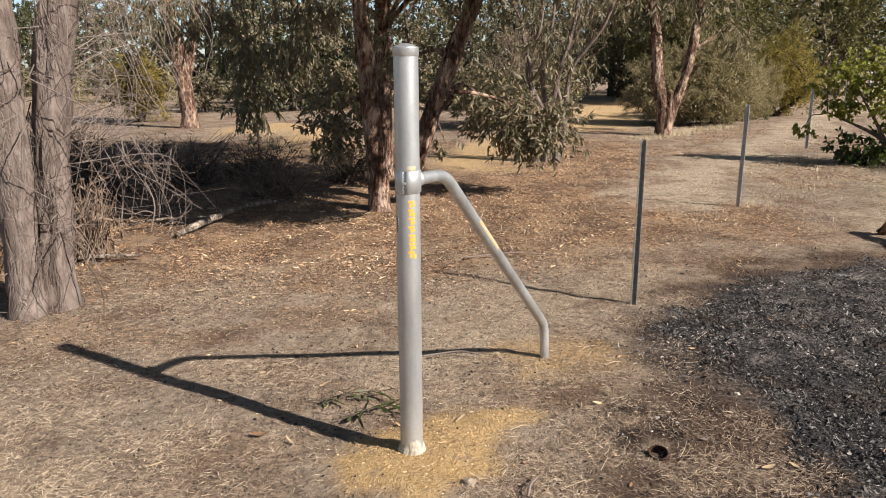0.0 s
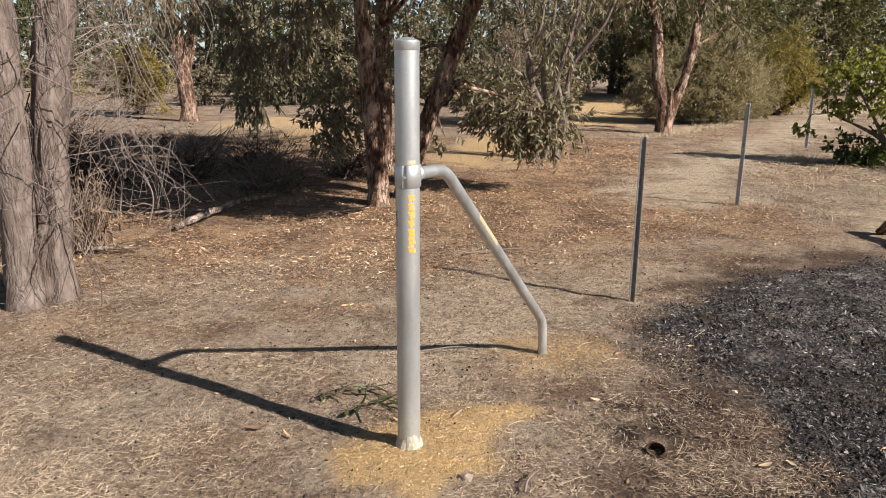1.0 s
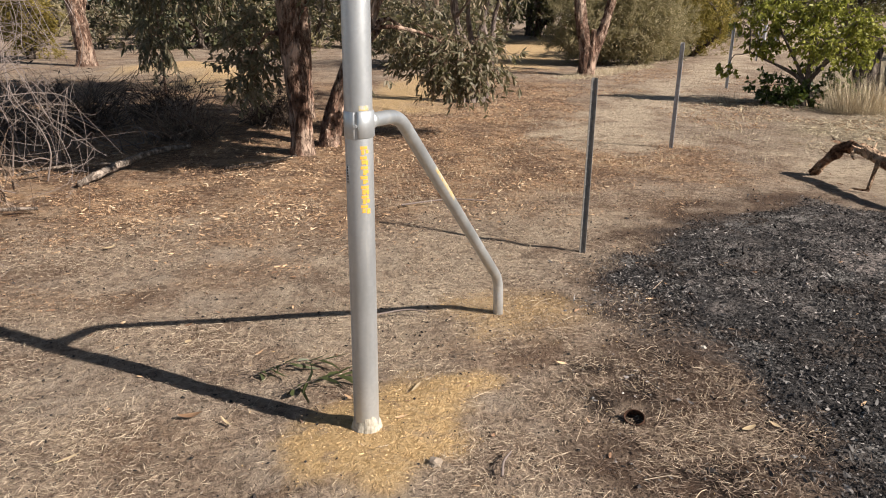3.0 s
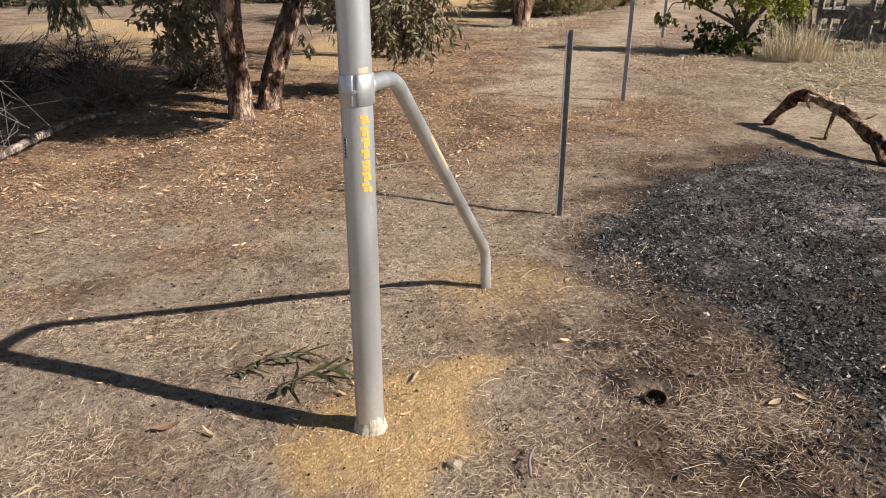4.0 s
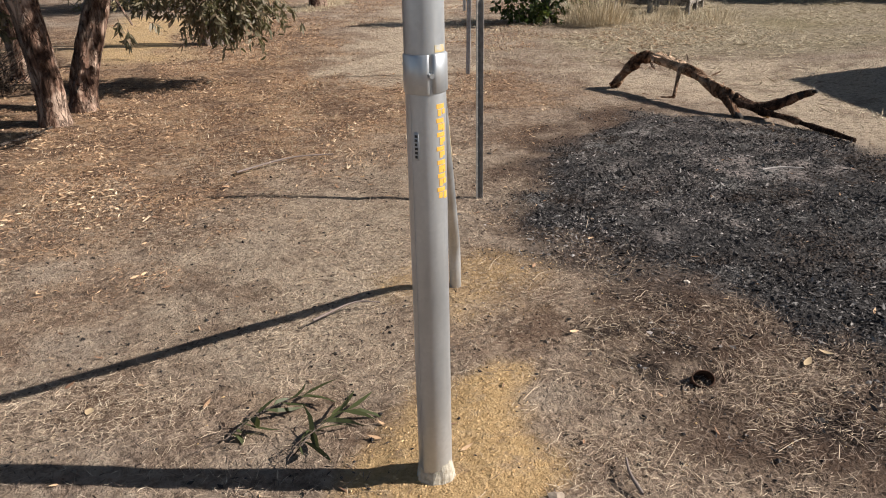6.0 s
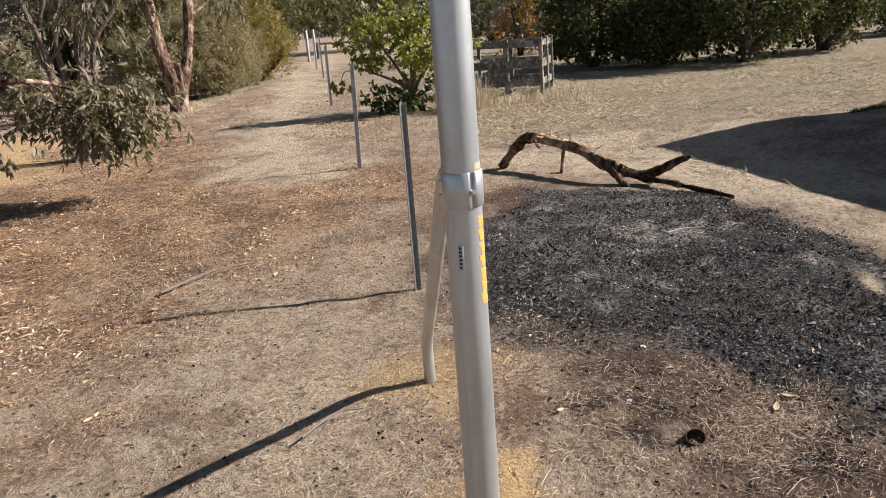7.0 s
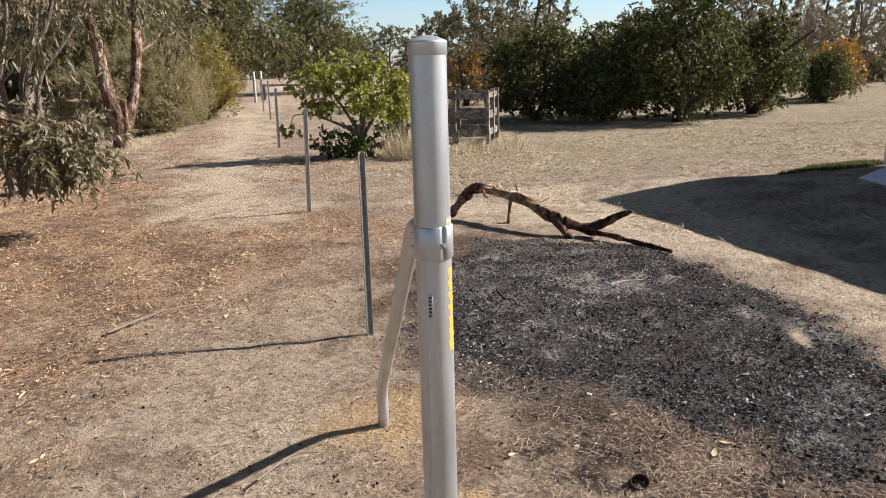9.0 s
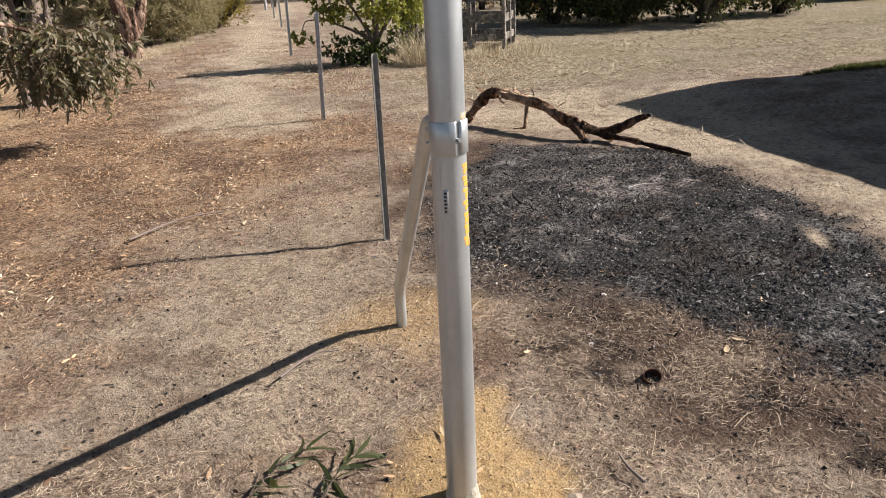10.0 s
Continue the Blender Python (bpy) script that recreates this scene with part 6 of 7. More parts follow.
for k, (x, y, r, h) in enumerate([(-4.0, 9.4, 0.9, 0.8), (-5.4, 11.0, 1.1, 0.9), (-6.6, 13.2, 1.2, 1.0), (-2.4, 11.2, 0.8, 0.6), (-7.6, 11.0, 1.2, 1.2), (-5.2, 9.0, 0.8, 1.1), (-8.6, 14.5, 1.3, 1.1), (-6.2, 9.4, 1.0, 1.2), (-4.2, 6.6, 0.7, 0.9)]):
    dead_bush(x, y, r, h, 10 + k, "dry brown dead bush under the trees")


# ---------------------------------------------------------------- dry grass tufts
def tuft(x, y, h, r, n, label, seed):
    q = np.random.default_rng(seed)
    a = q.uniform(0, 2 * math.pi, n)
    rr = r * np.sqrt(q.random(n)) * 0.5
    pos = np.stack([x + rr * np.cos(a), y + rr * np.sin(a), np.full(n, -0.01)], -1)
    ax = np.stack([np.cos(a) * q.uniform(0.0, 0.55, n), np.sin(a) * q.uniform(0.0, 0.55, n), np.ones(n)], -1)
    v, f = blades(pos, ax, h * q.uniform(0.4, 1.1, n), q.uniform(0.003, 0.006, n), 0.3, "lance")
    solo("grass_tuft", (v, f), M_DRYGRASS, label, "grass", (x, y, 0), kind="stuff")


for k, (x, y, h, r, n) in enumerate([(7.72, 11.0, 0.6, 0.8, 900), (8.05, 10.95, 0.36, 0.5, 300), (7.45, 11.1, 0.36, 0.5, 240), (8.6, 10.75, 0.3, 0.5, 120), (8.85, 10.6, 0.38, 0.4, 120),
                                     (9.05, 10.35, 0.3, 0.5, 110), (9.5, 10.1, 0.32, 0.5, 130), (9.85, 10.3, 0.22, 0.5, 120), (6.3, 12.4, 0.2, 0.5, 90), (8.3, 10.5, 0.16, 0.6, 110), (9.3, 9.8, 0.14, 0.6, 110), (3.75, 8.35, 0.06, 0.35, 50), (4.3, 8.9, 0.07, 0.6, 60), (3.35, 7.9, 0.06, 0.4, 40), (4.9, 9.5, 0.08, 0.6, 60), (5.5, 10.3, 0.09, 0.6, 70), (6.1, 11.2, 0.12, 0.5, 70)]):
    tuft(x, y, h, r, n, "tuft of tall straw-coloured dry grass", 40 + k)


# ---------------------------------------------------------------- timber bin
def timber_bin():
    ob = thing("timber_bin", "weathered grey timber slat bin in dry grass", "garden bin", (9.65, 11.9, 0))
    c = [Vector((9.25, 12.5, 0)), Vector((10.05, 11.25, 0)), Vector((11.05, 11.85, 0)), Vector((10.25, 13.1, 0))]
    for a, b in zip(c, c[1:] + c[:1]):
        dv = (b - a)
        ang = math.degrees(math.atan2(dv.y, dv.x))
        for z, h, tl in ((0.2, 0.13, 0.6), (0.55, 0.15, -0.5), (0.92, 0.11, 0.9)):
            mid = (a + b) / 2
            bm = box(bmesh.new(), dv.length + 0.06, 0.028, h, pose(mid.x, mid.y, z, 0, tl, ang), 0.004)
            part("rail", bm, M_GREYWOOD, ob)
        for t in (0.0, 0.55):
            p = a + dv * t
            bm = box(bmesh.new(), 0.09, 0.07, 1.06, pose(p.x, p.y, 0.50, 0, 0, ang), 0.006)
            part("upright", bm, M_GREYWOOD, ob)
    bm = box(bmesh.new(), 0.3, 0.025, 0.5, pose(9.55, 12.0, 0.4, 0, 20, -57), 0.003)
    part("loose_board", bm, M_GREYWOOD, ob)


timber_bin()
_v, _f = tube(spline([(9.0, 12.7, -0.05), (9.01, 12.7, 0.5), (9.03, 12.72, 0.95), (9.0, 12.75, 1.2)], 14), [0.22, 0.18, 0.16, 0.11], 16, 0.5, 21)
solo("tree_stump", (_v, _f), M_BARK_DARK, "dark rotting tree stump beside the timber bin", "stump", (9.0, 12.7, 0), True)


# ---------------------------------------------------------------- white shed
def shed():
    c = Vector((9.29, 4.06, 0))
    d, inw = Vector((-0.687, -0.727, 0)), Vector((0.727, -0.687, 0))
    W, D, top0, fall, sill = 6.5, 5.0, 2.60, 0.185, 0.19
    ob = thing("shed", "white ribbed steel garden shed with a sloping roof", "shed", tuple(c))

    def ribbed(p, u, length, tops):
        # broad flat pans with a narrow sunk groove between them
        prof, s = [], 0.0
        while s < length:
            prof += [(s, 0.016), (s + 0.092, 0.016), (s + 0.098, -0.016), (s + 0.122, -0.016)]
            s += 0.128
        nrm = Vector((u.y, -u.x, 0))
        if nrm.dot(p - (c + inw * D / 2 + d * W / 2)) < 0:
            nrm = -nrm
        v = []
        for s, o in prof:
            s = min(s, length)
            b = p + u * s + nrm * o
            v += [(b.x, b.y, sill), (b.x, b.y, tops(s))]
        f = [[2 * i, 2 * i + 2, 2 * i + 3, 2 * i + 1] for i in range(len(prof) - 1)]
        return np.array(v), np.array(f)
    part("wall", ribbed(c, d, W, lambda s: top0 - fall * s), M_WHITE, ob, "white ribbed steel wall sheet")
    part("wall", ribbed(c, inw, D, lambda s: top0), M_WHITE, ob)
    part("wall", ribbed(c + d * W, inw, D, lambda s: top0 - fall * W), M_WHITE, ob)
    part("wall", ribbed(c + inw * D, d, W, lambda s: top0 - fall * s), M_WHITE, ob)
    mid = c + d * W / 2 + inw * D / 2
    ang = math.degrees(math.atan2(d.y, d.x))
    bm = box(bmesh.new(), W * math.sqrt(1 + fall * fall) + 0.02, D + 0.02, 0.04, pose(mid.x, mid.y, top0 - fall * W / 2 + 0.02, 0, math.degrees(math.atan(fall)), ang), 0.008)
    part("roof", bm, M_ROOF, ob, "zinc roof sheet")
    bm = box(bmesh.new(), 0.05, 0.05, top0 - sill, pose(c.x, c.y, (top0 + sill) / 2, 0, 0, ang), 0.004)
    part("corner_flashing", bm, M_WHITE, ob)
    bm = box(bmesh.new(), W, 0.05, sill + 0.1, pose((c + d * W / 2 + inw * 0.04).x, (c + d * W / 2 + inw * 0.04).y, sill / 2 - 0.05, 0, 0, ang), 0.004)
    part("plinth", bm, M_CLOD, ob)
    # paved strip in front
    a = c - inw * 0.03 + d * 0.05
    pts = [a, a + d * W, a + d * W - inw * 0.80, a + d * 0.75 - inw * 0.80]
    bm = bmesh.new()
    lo = [bm.verts.new((p.x, p.y, 0.08)) for p in pts]
    hi = [bm.verts.new((p.x, p.y, 0.172)) for p in pts]
    bm.faces.new(hi)
    for k in range(4):
        bm.faces.new((lo[k], lo[(k + 1) % 4], hi[(k + 1) % 4], hi[k]))
    bmesh.ops.bevel(bm, geom=[e for e in bm.edges], offset=0.006, segments=1, affect='EDGES')
    sl = thing("slab", "pale bluish slab along the shed wall", "slab", (a.x, a.y, 0))
    part("slab_top", bm, M_SLAB, sl)


shed()
# green weeds at the shed's corner
n = 16000
_x, _y = rng.uniform(7.9, 9.5, n), rng.uniform(4.0, 5.1, n)
_k = np.abs((_x - 9.29) * 0.42 + (_y - 4.30)) < (0.03 + 0.15 * smooth(8.0, 8.8, _x)) * (0.4 + 1.2 * fbm(_x * 3, _y * 3, 99, 2))
_v, _f = blades(on_ground(_x[_k], _y[_k]), np.stack([rng.normal(size=_k.sum()) * 0.4, rng.normal(size=_k.sum()) * 0.4, np.ones(_k.sum())], -1), rng.uniform(0.025, 0.065, _k.sum()), rng.uniform(0.004, 0.010, _k.sum()), 0.3)
solo("green_grass", (_v, _f), M_GREEN, "strip of green grass by the shed slab", "grass", kind="stuff")


# ---------------------------------------------------------------- house beyond the lawn
def house():
    ob = thing("house", "red brick house with a dark grey roof", "house", (63, 11.0, 0))
    m = pose(63, 11.0, 0, 0, 0, 10)
    part("wall", box(bmesh.new(), 9, 12, 2.6, m @ pose(0, 0, 1.3), 0.02), M_BRICK, ob)
    bm = bmesh.new()
    vs = [bm.verts.new(m @ Vector(p)) for p in ((-5, -6.6, 2.5), (5, -6.6, 2.5), (5, 6.6, 2.5), (-5, 6.6, 2.5), (0, -4, 3.9), (0, 4, 3.9))]
    for f in ((0, 1, 4), (1, 2, 5, 4), (2, 3, 5), (3, 0, 4, 5), (3, 2, 1, 0)):
        bm.faces.new([vs[i] for i in f])
    part("roof", bm, M_TILE, ob)
    for y in (-3.2, 0.4, 3.6):
        w = part("window", box(bmesh.new(), 0.08, 1.5, 1.2, m @ pose(-4.51, y, 1.45), 0.01), M_BRICK, ob)
        part("pane", box(bmesh.new(), 0.04, 1.34, 1.04, m @ pose(-4.545, y, 1.45)), M_GLASS_DARK, w)


house()


# ---------------------------------------------------------------- the leafy sprig by the post
def sprig():
    """Two fallen shoots side by side, their leaves swept one way, with bare twigs behind."""
    ob = thing("leafy_sprig", "fallen green sprig with long narrow wilting leaves", "sprig", (-0.33, 3.26, 0))
    q = np.random.default_rng(21)
    for pts, n, sweep in (([(-0.52, 3.32, 0.010), (-0.42, 3.36, 0.030), (-0.30, 3.385, 0.035), (-0.22, 3.39, 0.028)], 10, (0.95, 0.05)),
                          ([(-0.37, 3.13, 0.010), (-0.30, 3.17, 0.032), (-0.20, 3.22, 0.040), (-0.14, 3.23, 0.030)], 12, (0.85, 0.30))):
        line = spline(pts, 14)
        st = part("stem", tube(line, [0.0030, 0.0012], 5, cap=False), M_BARK_DARK, ob)
        for k in range(n):
            p = line[min(13, 2 + int(12 * (k + 0.5) / n))]
            side = -1 if k % 2 else 1
            ax = np.array([sweep[0] - 0.55 * (side < 0) * q.random(), sweep[1] + side * q.uniform(0.0, 1.0), q.uniform(-0.15, 0.10)])
            part("leaf", blades(p[None], ax[None], np.array([q.uniform(0.08, 0.135)]), np.array([q.uniform(0.014, 0.022)]), 0.25, flat=0.6, bend=0.35), M_SPRIG, st)
        for k in range(3):
            # older, broader leaves that have curled
            p = line[int(q.integers(1, 7))]
            ax = np.array([q.normal() * 0.5, -0.9, -0.10])
            part("leaf", blades(p[None], ax[None], np.array([q.uniform(0.06, 0.09)]), np.array([q.uniform(0.022, 0.030)]), 0.5, flat=0.5, bend=0.3), M_SPRIG, st)
        for k in range(6):
            p = line[int(q.integers(0, 6))]
            e = p + np.array([-q.uniform(0.03, 0.12), q.normal() * 0.06, q.uniform(-0.01, 0.03)])
            e[2] = max(e[2], 0.008)
            part("twig", tube(spline([p, (p + e) / 2 + [0, 0, 0.012], e], 6), [0.0018, 0.0008], 4, cap=False), M_TWIG_DARK, st)


sprig()


# ---------------------------------------------------------------- small things on the ground
def tin_can():
    x, y = 0.976, 2.785
    ob = thing("tin_can", "rusty burnt open tin lying in scorched grass", "tin can", (x, y, 0))
    m = pose(x, y, -0.010 + float(ground_z(x, y)), 38, 0, -26)
    prof = [(0.034, 0.05), (0.036, 0.052), (0.038, 0.05), (0.036, 0.03), (0.0365, 0.0), (0.035, -0.04), (0.032, -0.042), (0.0335, -0.036), (0.034, 0.03), (0.034, 0.05)]
    v, f = lathe(prof, 0, 0, 24)
    v = np.array([m @ Vector((1.08 * p[0], 0.85 * p[1], 0.85 * p[2])) for p in v])
    part("can_wall", (v, f), M_RUST, ob, smooth_shade=True)
    bm = bmesh.new()
    bmesh.ops.create_circle(bm, cap_ends=True, segments=24, radius=0.03, matrix=m @ Matrix.Diagonal((1.1, 0.9, 1, 1)) @ pose(0, 0, -0.02))
    part("can_base", bm, M_BURNT, ob)


tin_can()


def ground_leaf(x, y, L, W, turn, mat, name, label, category, curl=0.2, lift=0.012):
    a = radians(turn)
    z = float(ground_z(x, y)) + lift
    rows = 7
    t = np.linspace(0, 1, rows)
    w = W * np.sin(np.pi * np.clip(t * 0.92 + 0.04, 0, 1)) ** 0.8
    up = curl * L * (4 * (t - 0.5) ** 2) * 0.5
    nx, ny = -math.sin(a), math.cos(a)
    v = []
    for k in range(rows):
        cx, cy = x + (t[k] - 0.5) * L * math.cos(a), y + (t[k] - 0.5) * L * math.sin(a)
        v += [(cx + nx * w[k] / 2, cy + ny * w[k] / 2, z + up[k] + 0.15 * w[k]), (cx, cy, z + up[k]), (cx - nx * w[k] / 2, cy - ny * w[k] / 2, z + up[k] + 0.15 * w[k])]
    f = [[3 * k + j, 3 * k + j + 1, 3 * k + j + 4, 3 * k + j + 3] for k in range(rows - 1) for j in range(2)]
    solo(name, (np.array(v), np.array(f)), mat, label, category, (x, y, 0), True)


ground_leaf(1.38, 2.657, 0.07, 0.024, 20, M_PALELEAF, "dead_leaf", "pale tan dead leaf on scorched soil", "leaf")
ground_leaf(1.49, 2.66, 0.05, 0.02, 110, M_PALELEAF, "dead_leaf", "pale tan dead leaf beside charcoal", "leaf")
ground_leaf(-0.58, 2.94, 0.09, 0.012, -50, M_PALELEAF, "dead_leaf", "long curled pale gum leaf on bare soil", "leaf", 0.35)
ground_leaf(-0.73, 3.01, 0.09, 0.034, 10, M_DRYLEAF, "dead_leaf", "brown curled dead leaf on bare soil", "leaf", 0.3)
ground_leaf(-1.1, 2.75, 0.09, 0.014, 40, M_PALELEAF, "dead_leaf", "pale yellow-green gum leaf on dry soil", "leaf", 0.1)
ground_leaf(-0.86, 3.72, 0.04, 0.03, 60, M_PALELEAF, "dead_leaf", "small pale yellow leaf on bare soil", "leaf", 0.1)
ground_leaf(0.16, 3.12, 0.09, 0.014, 60, M_PALELEAF, "dead_leaf", "small yellow leaf lying on sand", "leaf", 0.1)
ground_leaf(-1.62, 5.25, 0.10, 0.035, 40, M_PALELEAF, "bark_flake", "pale curled flake of bark on soil", "bark", 0.3)


def lump(name, x, y, s, mat, label, category, seed):
    q = np.random.default_rng(seed)
    bm = bmesh.new()
    bmesh.ops.create_icosphere(bm, subdivisions=2, radius=s)
    for v in bm.verts:
        k = 0.75 + 0.5 * noise.noise(v.co * (2.2 / s) + Vector((seed, 0, 0)))
        v.co *= k
        v.co.z *= 0.6
    me = bpy.data.meshes.new(name)
    bm.to_mesh(me)
    bm.free()
    me.materials.append(mat)
    ob = new(name, me)
    ob.location = (x, y, float(ground_z(x, y)) + 0.25 * s)
    ob.rotation_euler = (0, 0, q.uniform(0, 6))
    tagged(ob, label, category)


lump("pebble", 1.544, 3.37, 0.017, M_STONE, "small white pebble at the edge of charcoal", "pebble", 1)
lump("pebble", 0.17, 2.56, 0.03, M_CLOD, "dark clod of soil in yellow sand", "soil clod", 2)
lump("charcoal_lump", 1.11, 2.42, 0.022, M_BURNT, "black lump of charcoal on scorched grass", "charcoal", 3)
lump("charcoal_lump", 1.62, 2.1, 0.028, M_BURNT, "black lump of charcoal at the fire edge", "charcoal", 4)


def stick(pts, r, mat, label, seed):
    v, f = tube(spline(pts, 10), [r, r * 0.5], 7, 0.25, seed)
    solo("stick", (v, f), mat, label, "stick", tuple(pts[0]), True)


stick([(3.12, 4.22, 0.035), (3.24, 4.18, 0.04), (3.36, 4.10, 0.035)], 0.006, M_ASH, "ash-white burnt stick on charcoal", 1)
stick([(0.38, 2.45, 0.02), (0.40, 2.52, 0.03), (0.44, 2.58, 0.03)], 0.006, M_TWIG, "short grey stick on sandy soil", 2)
stick([(0.0, 3.9, 0.015), (0.2, 3.95, 0.02), (0.3, 3.9, 0.015)], 0.005, M_TWIG, "thin dry stick on bare soil", 3)
for _k in range(14):
    _q = np.random.default_rng(700 + _k)
    _x, _y, _a, _l = _q.uniform(0.35, 1.7), _q.uniform(2.1, 4.2), _q.uniform(-0.6, 1.2), _q.uniform(0.05, 0.17)
    _z = float(ground_z(_x, _y)) + 0.012
    stick([(_x, _y, _z), (_x + 0.5 * _l * math.cos(_a) + 0.01 * _q.normal(), _y + 0.5 * _l * math.sin(_a), _z + 0.012), (_x + _l * math.cos(_a), _y + _l * math.sin(_a), _z + 0.004)], _q.uniform(0.0010, 0.0019), M_STRAW, "pale dry grass stalk on scorched soil", 4 + _k)
stick([(0.35, 6.1, 0.02), (0.75, 6.2, 0.03), (1.05, 6.15, 0.02)], 0.008, M_TWIG, "thin dark stick lying on litter", 5)
stick([(-1.2, 7.6, 0.03), (-0.8, 7.8, 0.05), (-0.55, 8.1, 0.05)], 0.014, M_BARK_DARK, "dark stick at the foot of the gum", 6)
stick([(2.4, 4.6, 0.03), (2.5, 4.75, 0.05), (2.65, 4.8, 0.03)], 0.01, M_BURNT, "charred stick on the fire patch", 7)

# ---------------------------------------------------------------- loose cover of the ground
scatter_blades("straw", "fine dry straw strewn over the soil", "straw", pick(250000, -3.2, 4.2, 1.2, 6.8, lambda x, y: 0.95 * d_straw(x, y) * smooth(3.5, 0.5, np.abs(x + 0.4))), (0.015, 0.06), (0.0008, 0.0018), M_STRAW, 0.006, 0.14, "lance", bend=0.3)
scatter_blades("grey_straw", "grey weathered straw strewn over the soil", "straw", pick(130000, -3.2, 4.2, 1.2, 6.8, lambda x, y: 0.75 * d_straw(x, y)), (0.012, 0.055), (0.0013, 0.003), M_STRAW_DARK, 0.005, 0.15, up=0.2)
scatter_blades("dead_leaves", "brown dead gum leaves and bark flakes", "leaf litter", pick(34000, -5.5, 4.6, 4.6, 12.0, lambda x, y: d_litter(x, y) * (0.25 + 0.75 * smooth(0.42, 0.6, fbm(x * 3.3, y * 3.3, 63, 3)))), (0.015, 0.055), (0.004, 0.012), M_LITTER, 0.008, 0.22, "lance", 0.7, 0.2)
scatter_blades("leaf_shreds", "fine shreds of reddish bark and dead leaf", "leaf litter", pick(160000, -5.0, 4.6, 4.2, 11.0, lambda x, y: 0.9 * d_litter(x, y)), (0.012, 0.05), (0.002, 0.0048), M_LITTER, 0.008, 0.2, up=0.25)
scatter_blades("tan_leaves", "pale tan gum leaves strewn over brown litter", "leaf litter", pick(15000, -3.2, 3.2, 5.0, 9.4, lambda x, y: 0.85 * d_litter(x, y) * smooth(0.48, 0.60, fbm(x * 2.1, y * 2.1, 67, 3))), (0.02, 0.058), (0.005, 0.013), M_TANLEAF, 0.01, 0.25, "lance", 0.8, 0.25)
scatter_blades("track_litter", "dead leaves and straw beside the sandy track", "leaf litter", pick(26000, 1.0, 9.0, 8.5, 19.0, lambda x, y: (0.03 + 0.97 * (1 - cover(x, y)[3])) * smooth(0.42, 0.6, fbm(x * 1.0, y * 1.0, 87, 3))), (0.03, 0.09), (0.006, 0.014), M_LITTER, 0.006, 0.2, up=0.2)
scatter_blades("dead_leaves", "scattered dead leaves on bare soil", "leaf litter", pick(1500, -3.4, 4.4, 1.4, 7, lambda x, y: 0.28 + 0 * x), (0.015, 0.05), (0.004, 0.014), M_LITTER, 0.006, 0.2, "lance", 0.6)
scatter_blades("lawn_straw", "cut dry grass lying on the lawn", "straw", pick(80000, 4.6, 17, 3.0, 14, lambda x, y: (0.28 + 0.6 * cover(x, y)[4]) * smooth(0.42, 0.6, fbm(x * 1.1, y * 1.1, 85, 3))), (0.04, 0.18), (0.004, 0.009), M_DRYGRASS, 0.006, 0.15, up=0.25)
scatter_blades("stubble", "short dry grass stubble along the track", "grass", pick(16000, 0, 8, 6.0, 16, lambda x, y: (1 - cover(x, y)[3]) * 0.5 * smooth(0.45, 0.6, fbm(x * 0.9, y * 0.9, 83, 3))), (0.03, 0.10), (0.003, 0.006), M_DRYGRASS, 0.0, 0.2, "kite", 0.6, 1.2)

scatter_blades("verge_grass", "dry yellow grass at the foot of the track shrubs", "grass", pick(14000, 4.4, 8.2, 15.8, 20.0, lambda x, y: smooth(0.55, 0.1, line_dist([(4.9, 16.6), (6.6, 18.5), (7.7, 19.5)], x, y))), (0.05, 0.16), (0.005, 0.011), M_DRYGRASS, 0.0, 0.2, "kite", 0.6, 0.9)

scatter_blades("bark_bits", "small dark bits of bark and twig on bare soil", "bark", pick(12000, -3.2, 1.8, 1.4, 6.4, lambda x, y: (1 - cover(x, y)[1]) * (0.15 + 0.85 * smooth(0.48, 0.62, fbm(x * 2.0, y * 2.0, 97, 3)))), (0.008, 0.034), (0.0025, 0.006), M_TWIG_DARK, 0.006, 0.25, "lance", 0.7, 0.15)


def flow(x, y):
    """The way the trodden grass lies."""
    return 2 * math.pi * (1.6 * fbm(x * 0.9, y * 0.9, 201, 2))


def d_mat(x, y):
    c, s, l, t, w, sc = cover(x, y)
    near = np.maximum(smooth(0.3, 0.8, x) * smooth(2.9, 2.0, x) * smooth(3.75, 3.1, y), smooth(-0.35, -0.9, x) * smooth(3.4, 2.6, y))
    g = smooth(0.40, 0.58, fbm(x * 2.7, y * 2.7, 203, 3))
    return np.clip((0.15 + 0.85 * near) * g * (1 - c) * (1 - 0.9 * s) * (1 - 0.7 * l) * (1 - 0.5 * t) * (1 - 0.6 * spots(BLOTS, x, y)), 0, 1)


def matted(name, label, xy, len_range, wid_range, mat, seed, spread_by=0.45):
    """Dry grass lying in combed swathes, lifted a little off the soil."""
    x, y = xy
    n = len(x)
    q = np.random.default_rng(seed)
    th = flow(x, y) + spread_by * q.normal(size=n) + math.pi * (q.random(n) < 0.5)
    ax = np.stack([np.cos(th), np.sin(th), 0.05 + 0.16 * np.abs(q.normal(size=n))], -1)
    v, f = blades(on_ground(x, y, 0.004), ax, q.uniform(*len_range, n), q.uniform(*wid_range, n), 0.14, "lance", flat=0.5, bend=0.3)
    return solo(name, (v, f), mat, label, "straw", kind="stuff")


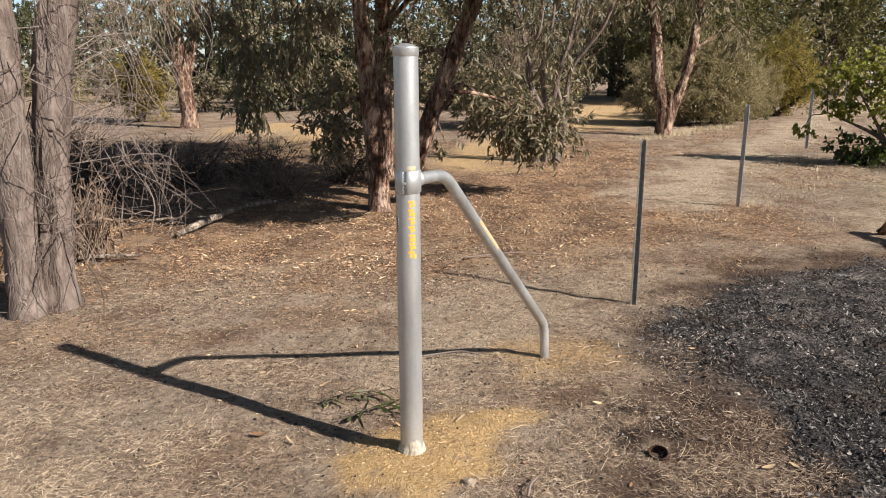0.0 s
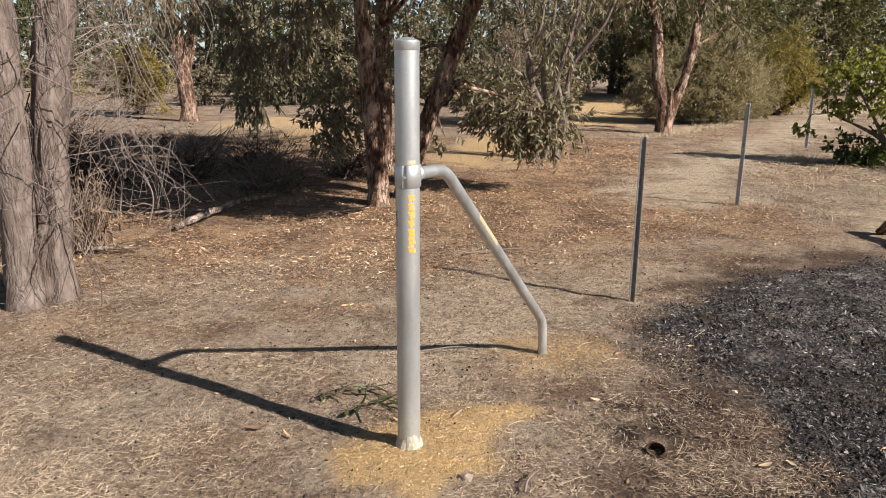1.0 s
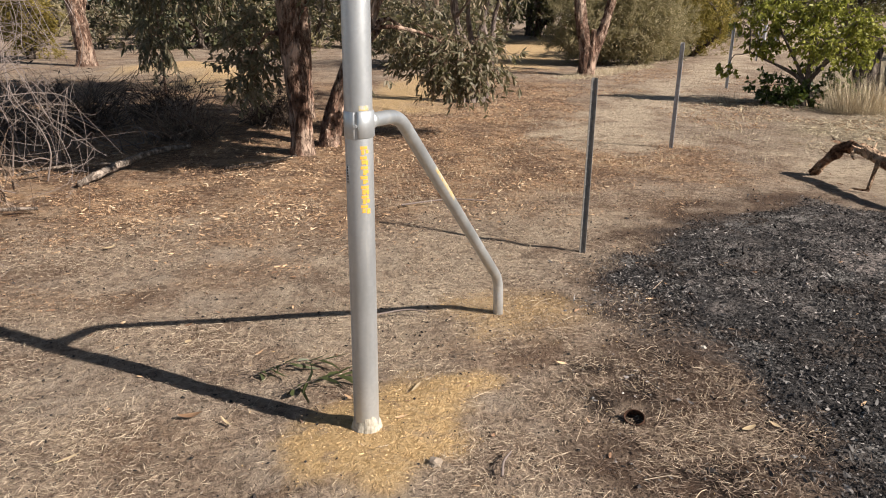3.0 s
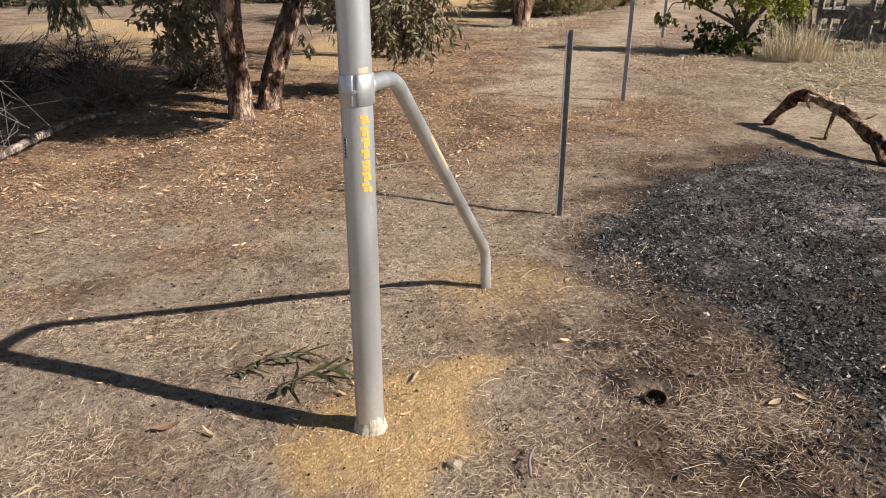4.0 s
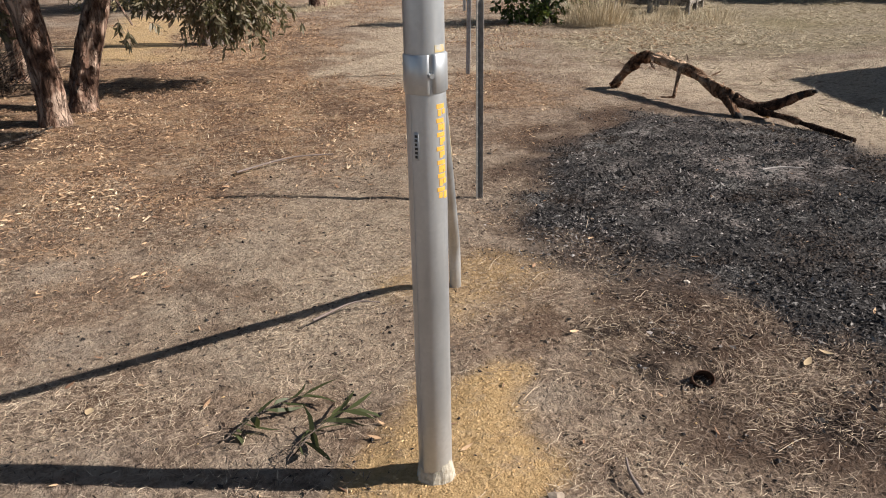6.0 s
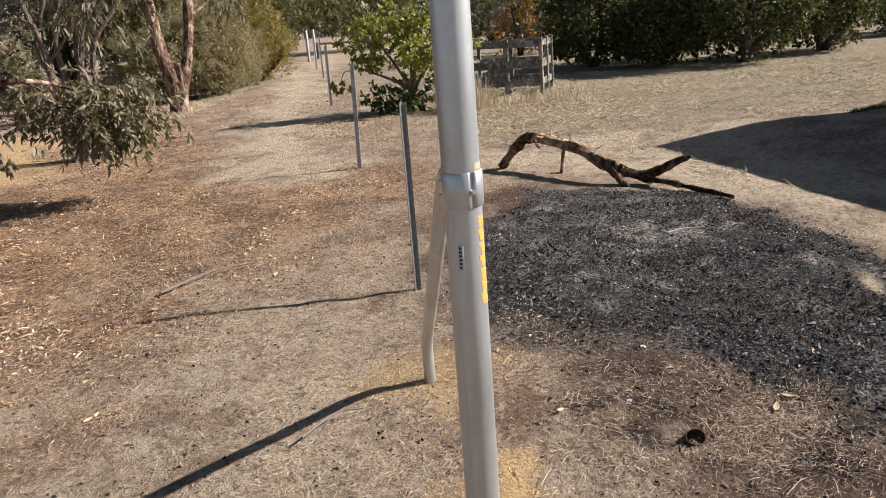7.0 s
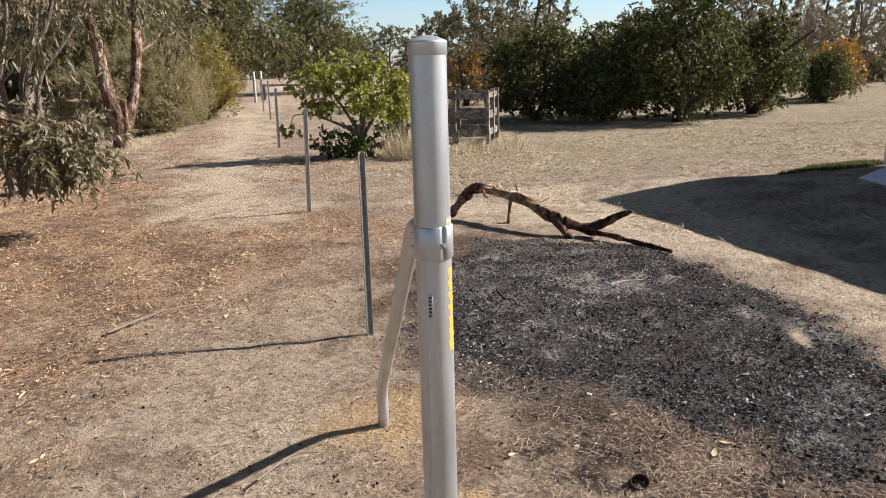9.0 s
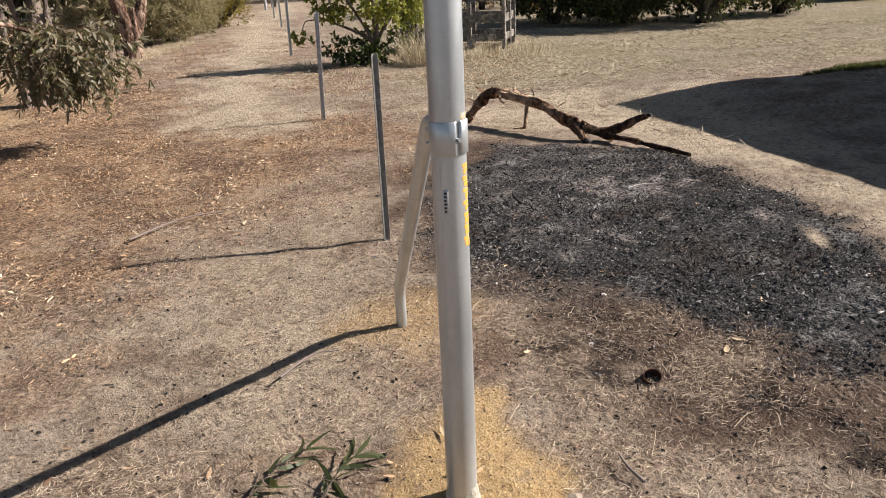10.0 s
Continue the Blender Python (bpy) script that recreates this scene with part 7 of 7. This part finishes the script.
matted("matted_grass", "trodden mat of dry tan grass stalks", pick(150000, -3.0, 3.0, 1.2, 5.2, lambda x, y: 0.9 * d_mat(x, y)), (0.015, 0.06), (0.0012, 0.0025), M_STRAW_MID, 31, 0.8)
matted("pale_grass", "bleached dry grass lying in trodden swathes", pick(70000, -3.2, -0.3, 1.2, 4.8, lambda x, y: 0.8 * d_mat(x, y) * smooth(-0.3, -0.8, x)), (0.015, 0.06), (0.0010, 0.0022), M_STRAW, 33, 0.7)
matted("dark_grass", "trodden mat of brown and scorched grass", pick(150000, -3.0, 3.4, 1.2, 5.2, lambda x, y: np.clip(d_mat(x, y) * (0.5 + 0.5 * cover(x, y)[5]) + 0.5 * cover(x, y)[5] * (1 - cover(x, y)[0]) * (1 - cover(x, y)[1]), 0, 1)), (0.015, 0.055), (0.0014, 0.003), M_STRAW_DARK, 32, 0.9)
for _k, (_x, _y, _r) in enumerate([(1.15, 2.38, 0.055), (0.97, 1.98, 0.05)]):
    _q = np.random.default_rng(820 + _k)
    _n = int(40 + 1600 * _r)
    _a, _rr = _q.uniform(0, 2 * math.pi, _n), _r * np.sqrt(_q.random(_n))
    _px, _py = _x + _rr * np.cos(_a), _y + _rr * np.sin(_a)
    _v, _f = blades(on_ground(_px, _py), np.stack([np.cos(_a) * 0.9, np.sin(_a) * 0.9, _q.uniform(0.0, 0.2, _n)], -1) + 0.5 * _q.normal(size=(_n, 3)) * np.array([1, 1, 0.2]), _q.uniform(0.008, 0.026, _n), _q.uniform(0.002, 0.006, _n), 0.3)
    solo("burnt_tuft", (_v, _f), M_BURNT_GRASS, "low tuft of burnt black grass", "grass", (_x, _y, 0), kind="stuff")


def scatter_lumps(name, label, category, xy, size, mat, flat=0.6, sink=0.2):
    x, y = xy
    s = rng.uniform(*size, len(x)) * (0.5 + rng.random(len(x)) ** 3)
    p = on_ground(x, y)
    p[:, 2] += s * sink
    solo(name, chunks_mesh(p, s, flat), mat, label, category, kind="stuff")


scatter_lumps("charcoal", "crumbled black charcoal pieces", "charcoal", pick(34000, 0.7, 4.7, 1.6, 6.6, d_char), (0.004, 0.0105), M_COAL)
scatter_blades("charred_straw", "burnt grass and leaf crumbs lying on ash", "charred straw", pick(140000, 0.7, 4.7, 1.6, 6.6, d_char), (0.008, 0.024), (0.003, 0.008), M_COAL, 0.006, 0.28, up=0.4)
scatter_blades("charred_leaves", "curled burnt leaves and bark flakes on ash", "charred leaf", pick(16000, 0.7, 4.7, 1.6, 6.6, d_char), (0.018, 0.042), (0.006, 0.015), M_COAL, 0.008, 0.35, "lance", 0.9, 0.4)
scatter_lumps("ash_flakes", "pale ash crumbs among charcoal", "ash", pick(26000, 1.0, 4.6, 1.8, 6.3, lambda x, y: d_char(x, y) * (0.9 * smooth(0.54, 0.68, fbm(x * 1.9, y * 1.9, 72, 3)) + 0.7 * ash_of(x, y) + 0.05)), (0.003, 0.009), M_ASH, 0.4)
scatter_lumps("sand_clods", "crumbs of yellow sand round the post", "sand", pick(26000, -0.6, 1.4, 2.3, 4.5, lambda x, y: 0.8 * cover(x, y)[1] + 0.012), (0.0014, 0.0038), M_SAND, 0.8)
scatter_lumps("soil_clods", "small clods of brown soil", "soil", pick(15000, -3.4, 4.2, 1.3, 7.0, lambda x, y: 0.5 * (1 - cover(x, y)[0]) * (1 - cover(x, y)[1])), (0.002, 0.0065), M_CLOD)
scatter_lumps("droppings", "small dark droppings dotted over the soil", "droppings", pick(7000, -3.4, 2.2, 1.2, 6.2, lambda x, y: 0.3 + 0.6 * smooth(0.45, 0.65, fbm(x * 1.3, y * 1.3, 95, 2))), (0.0035, 0.007), M_BURNT, 0.8, 0.5)
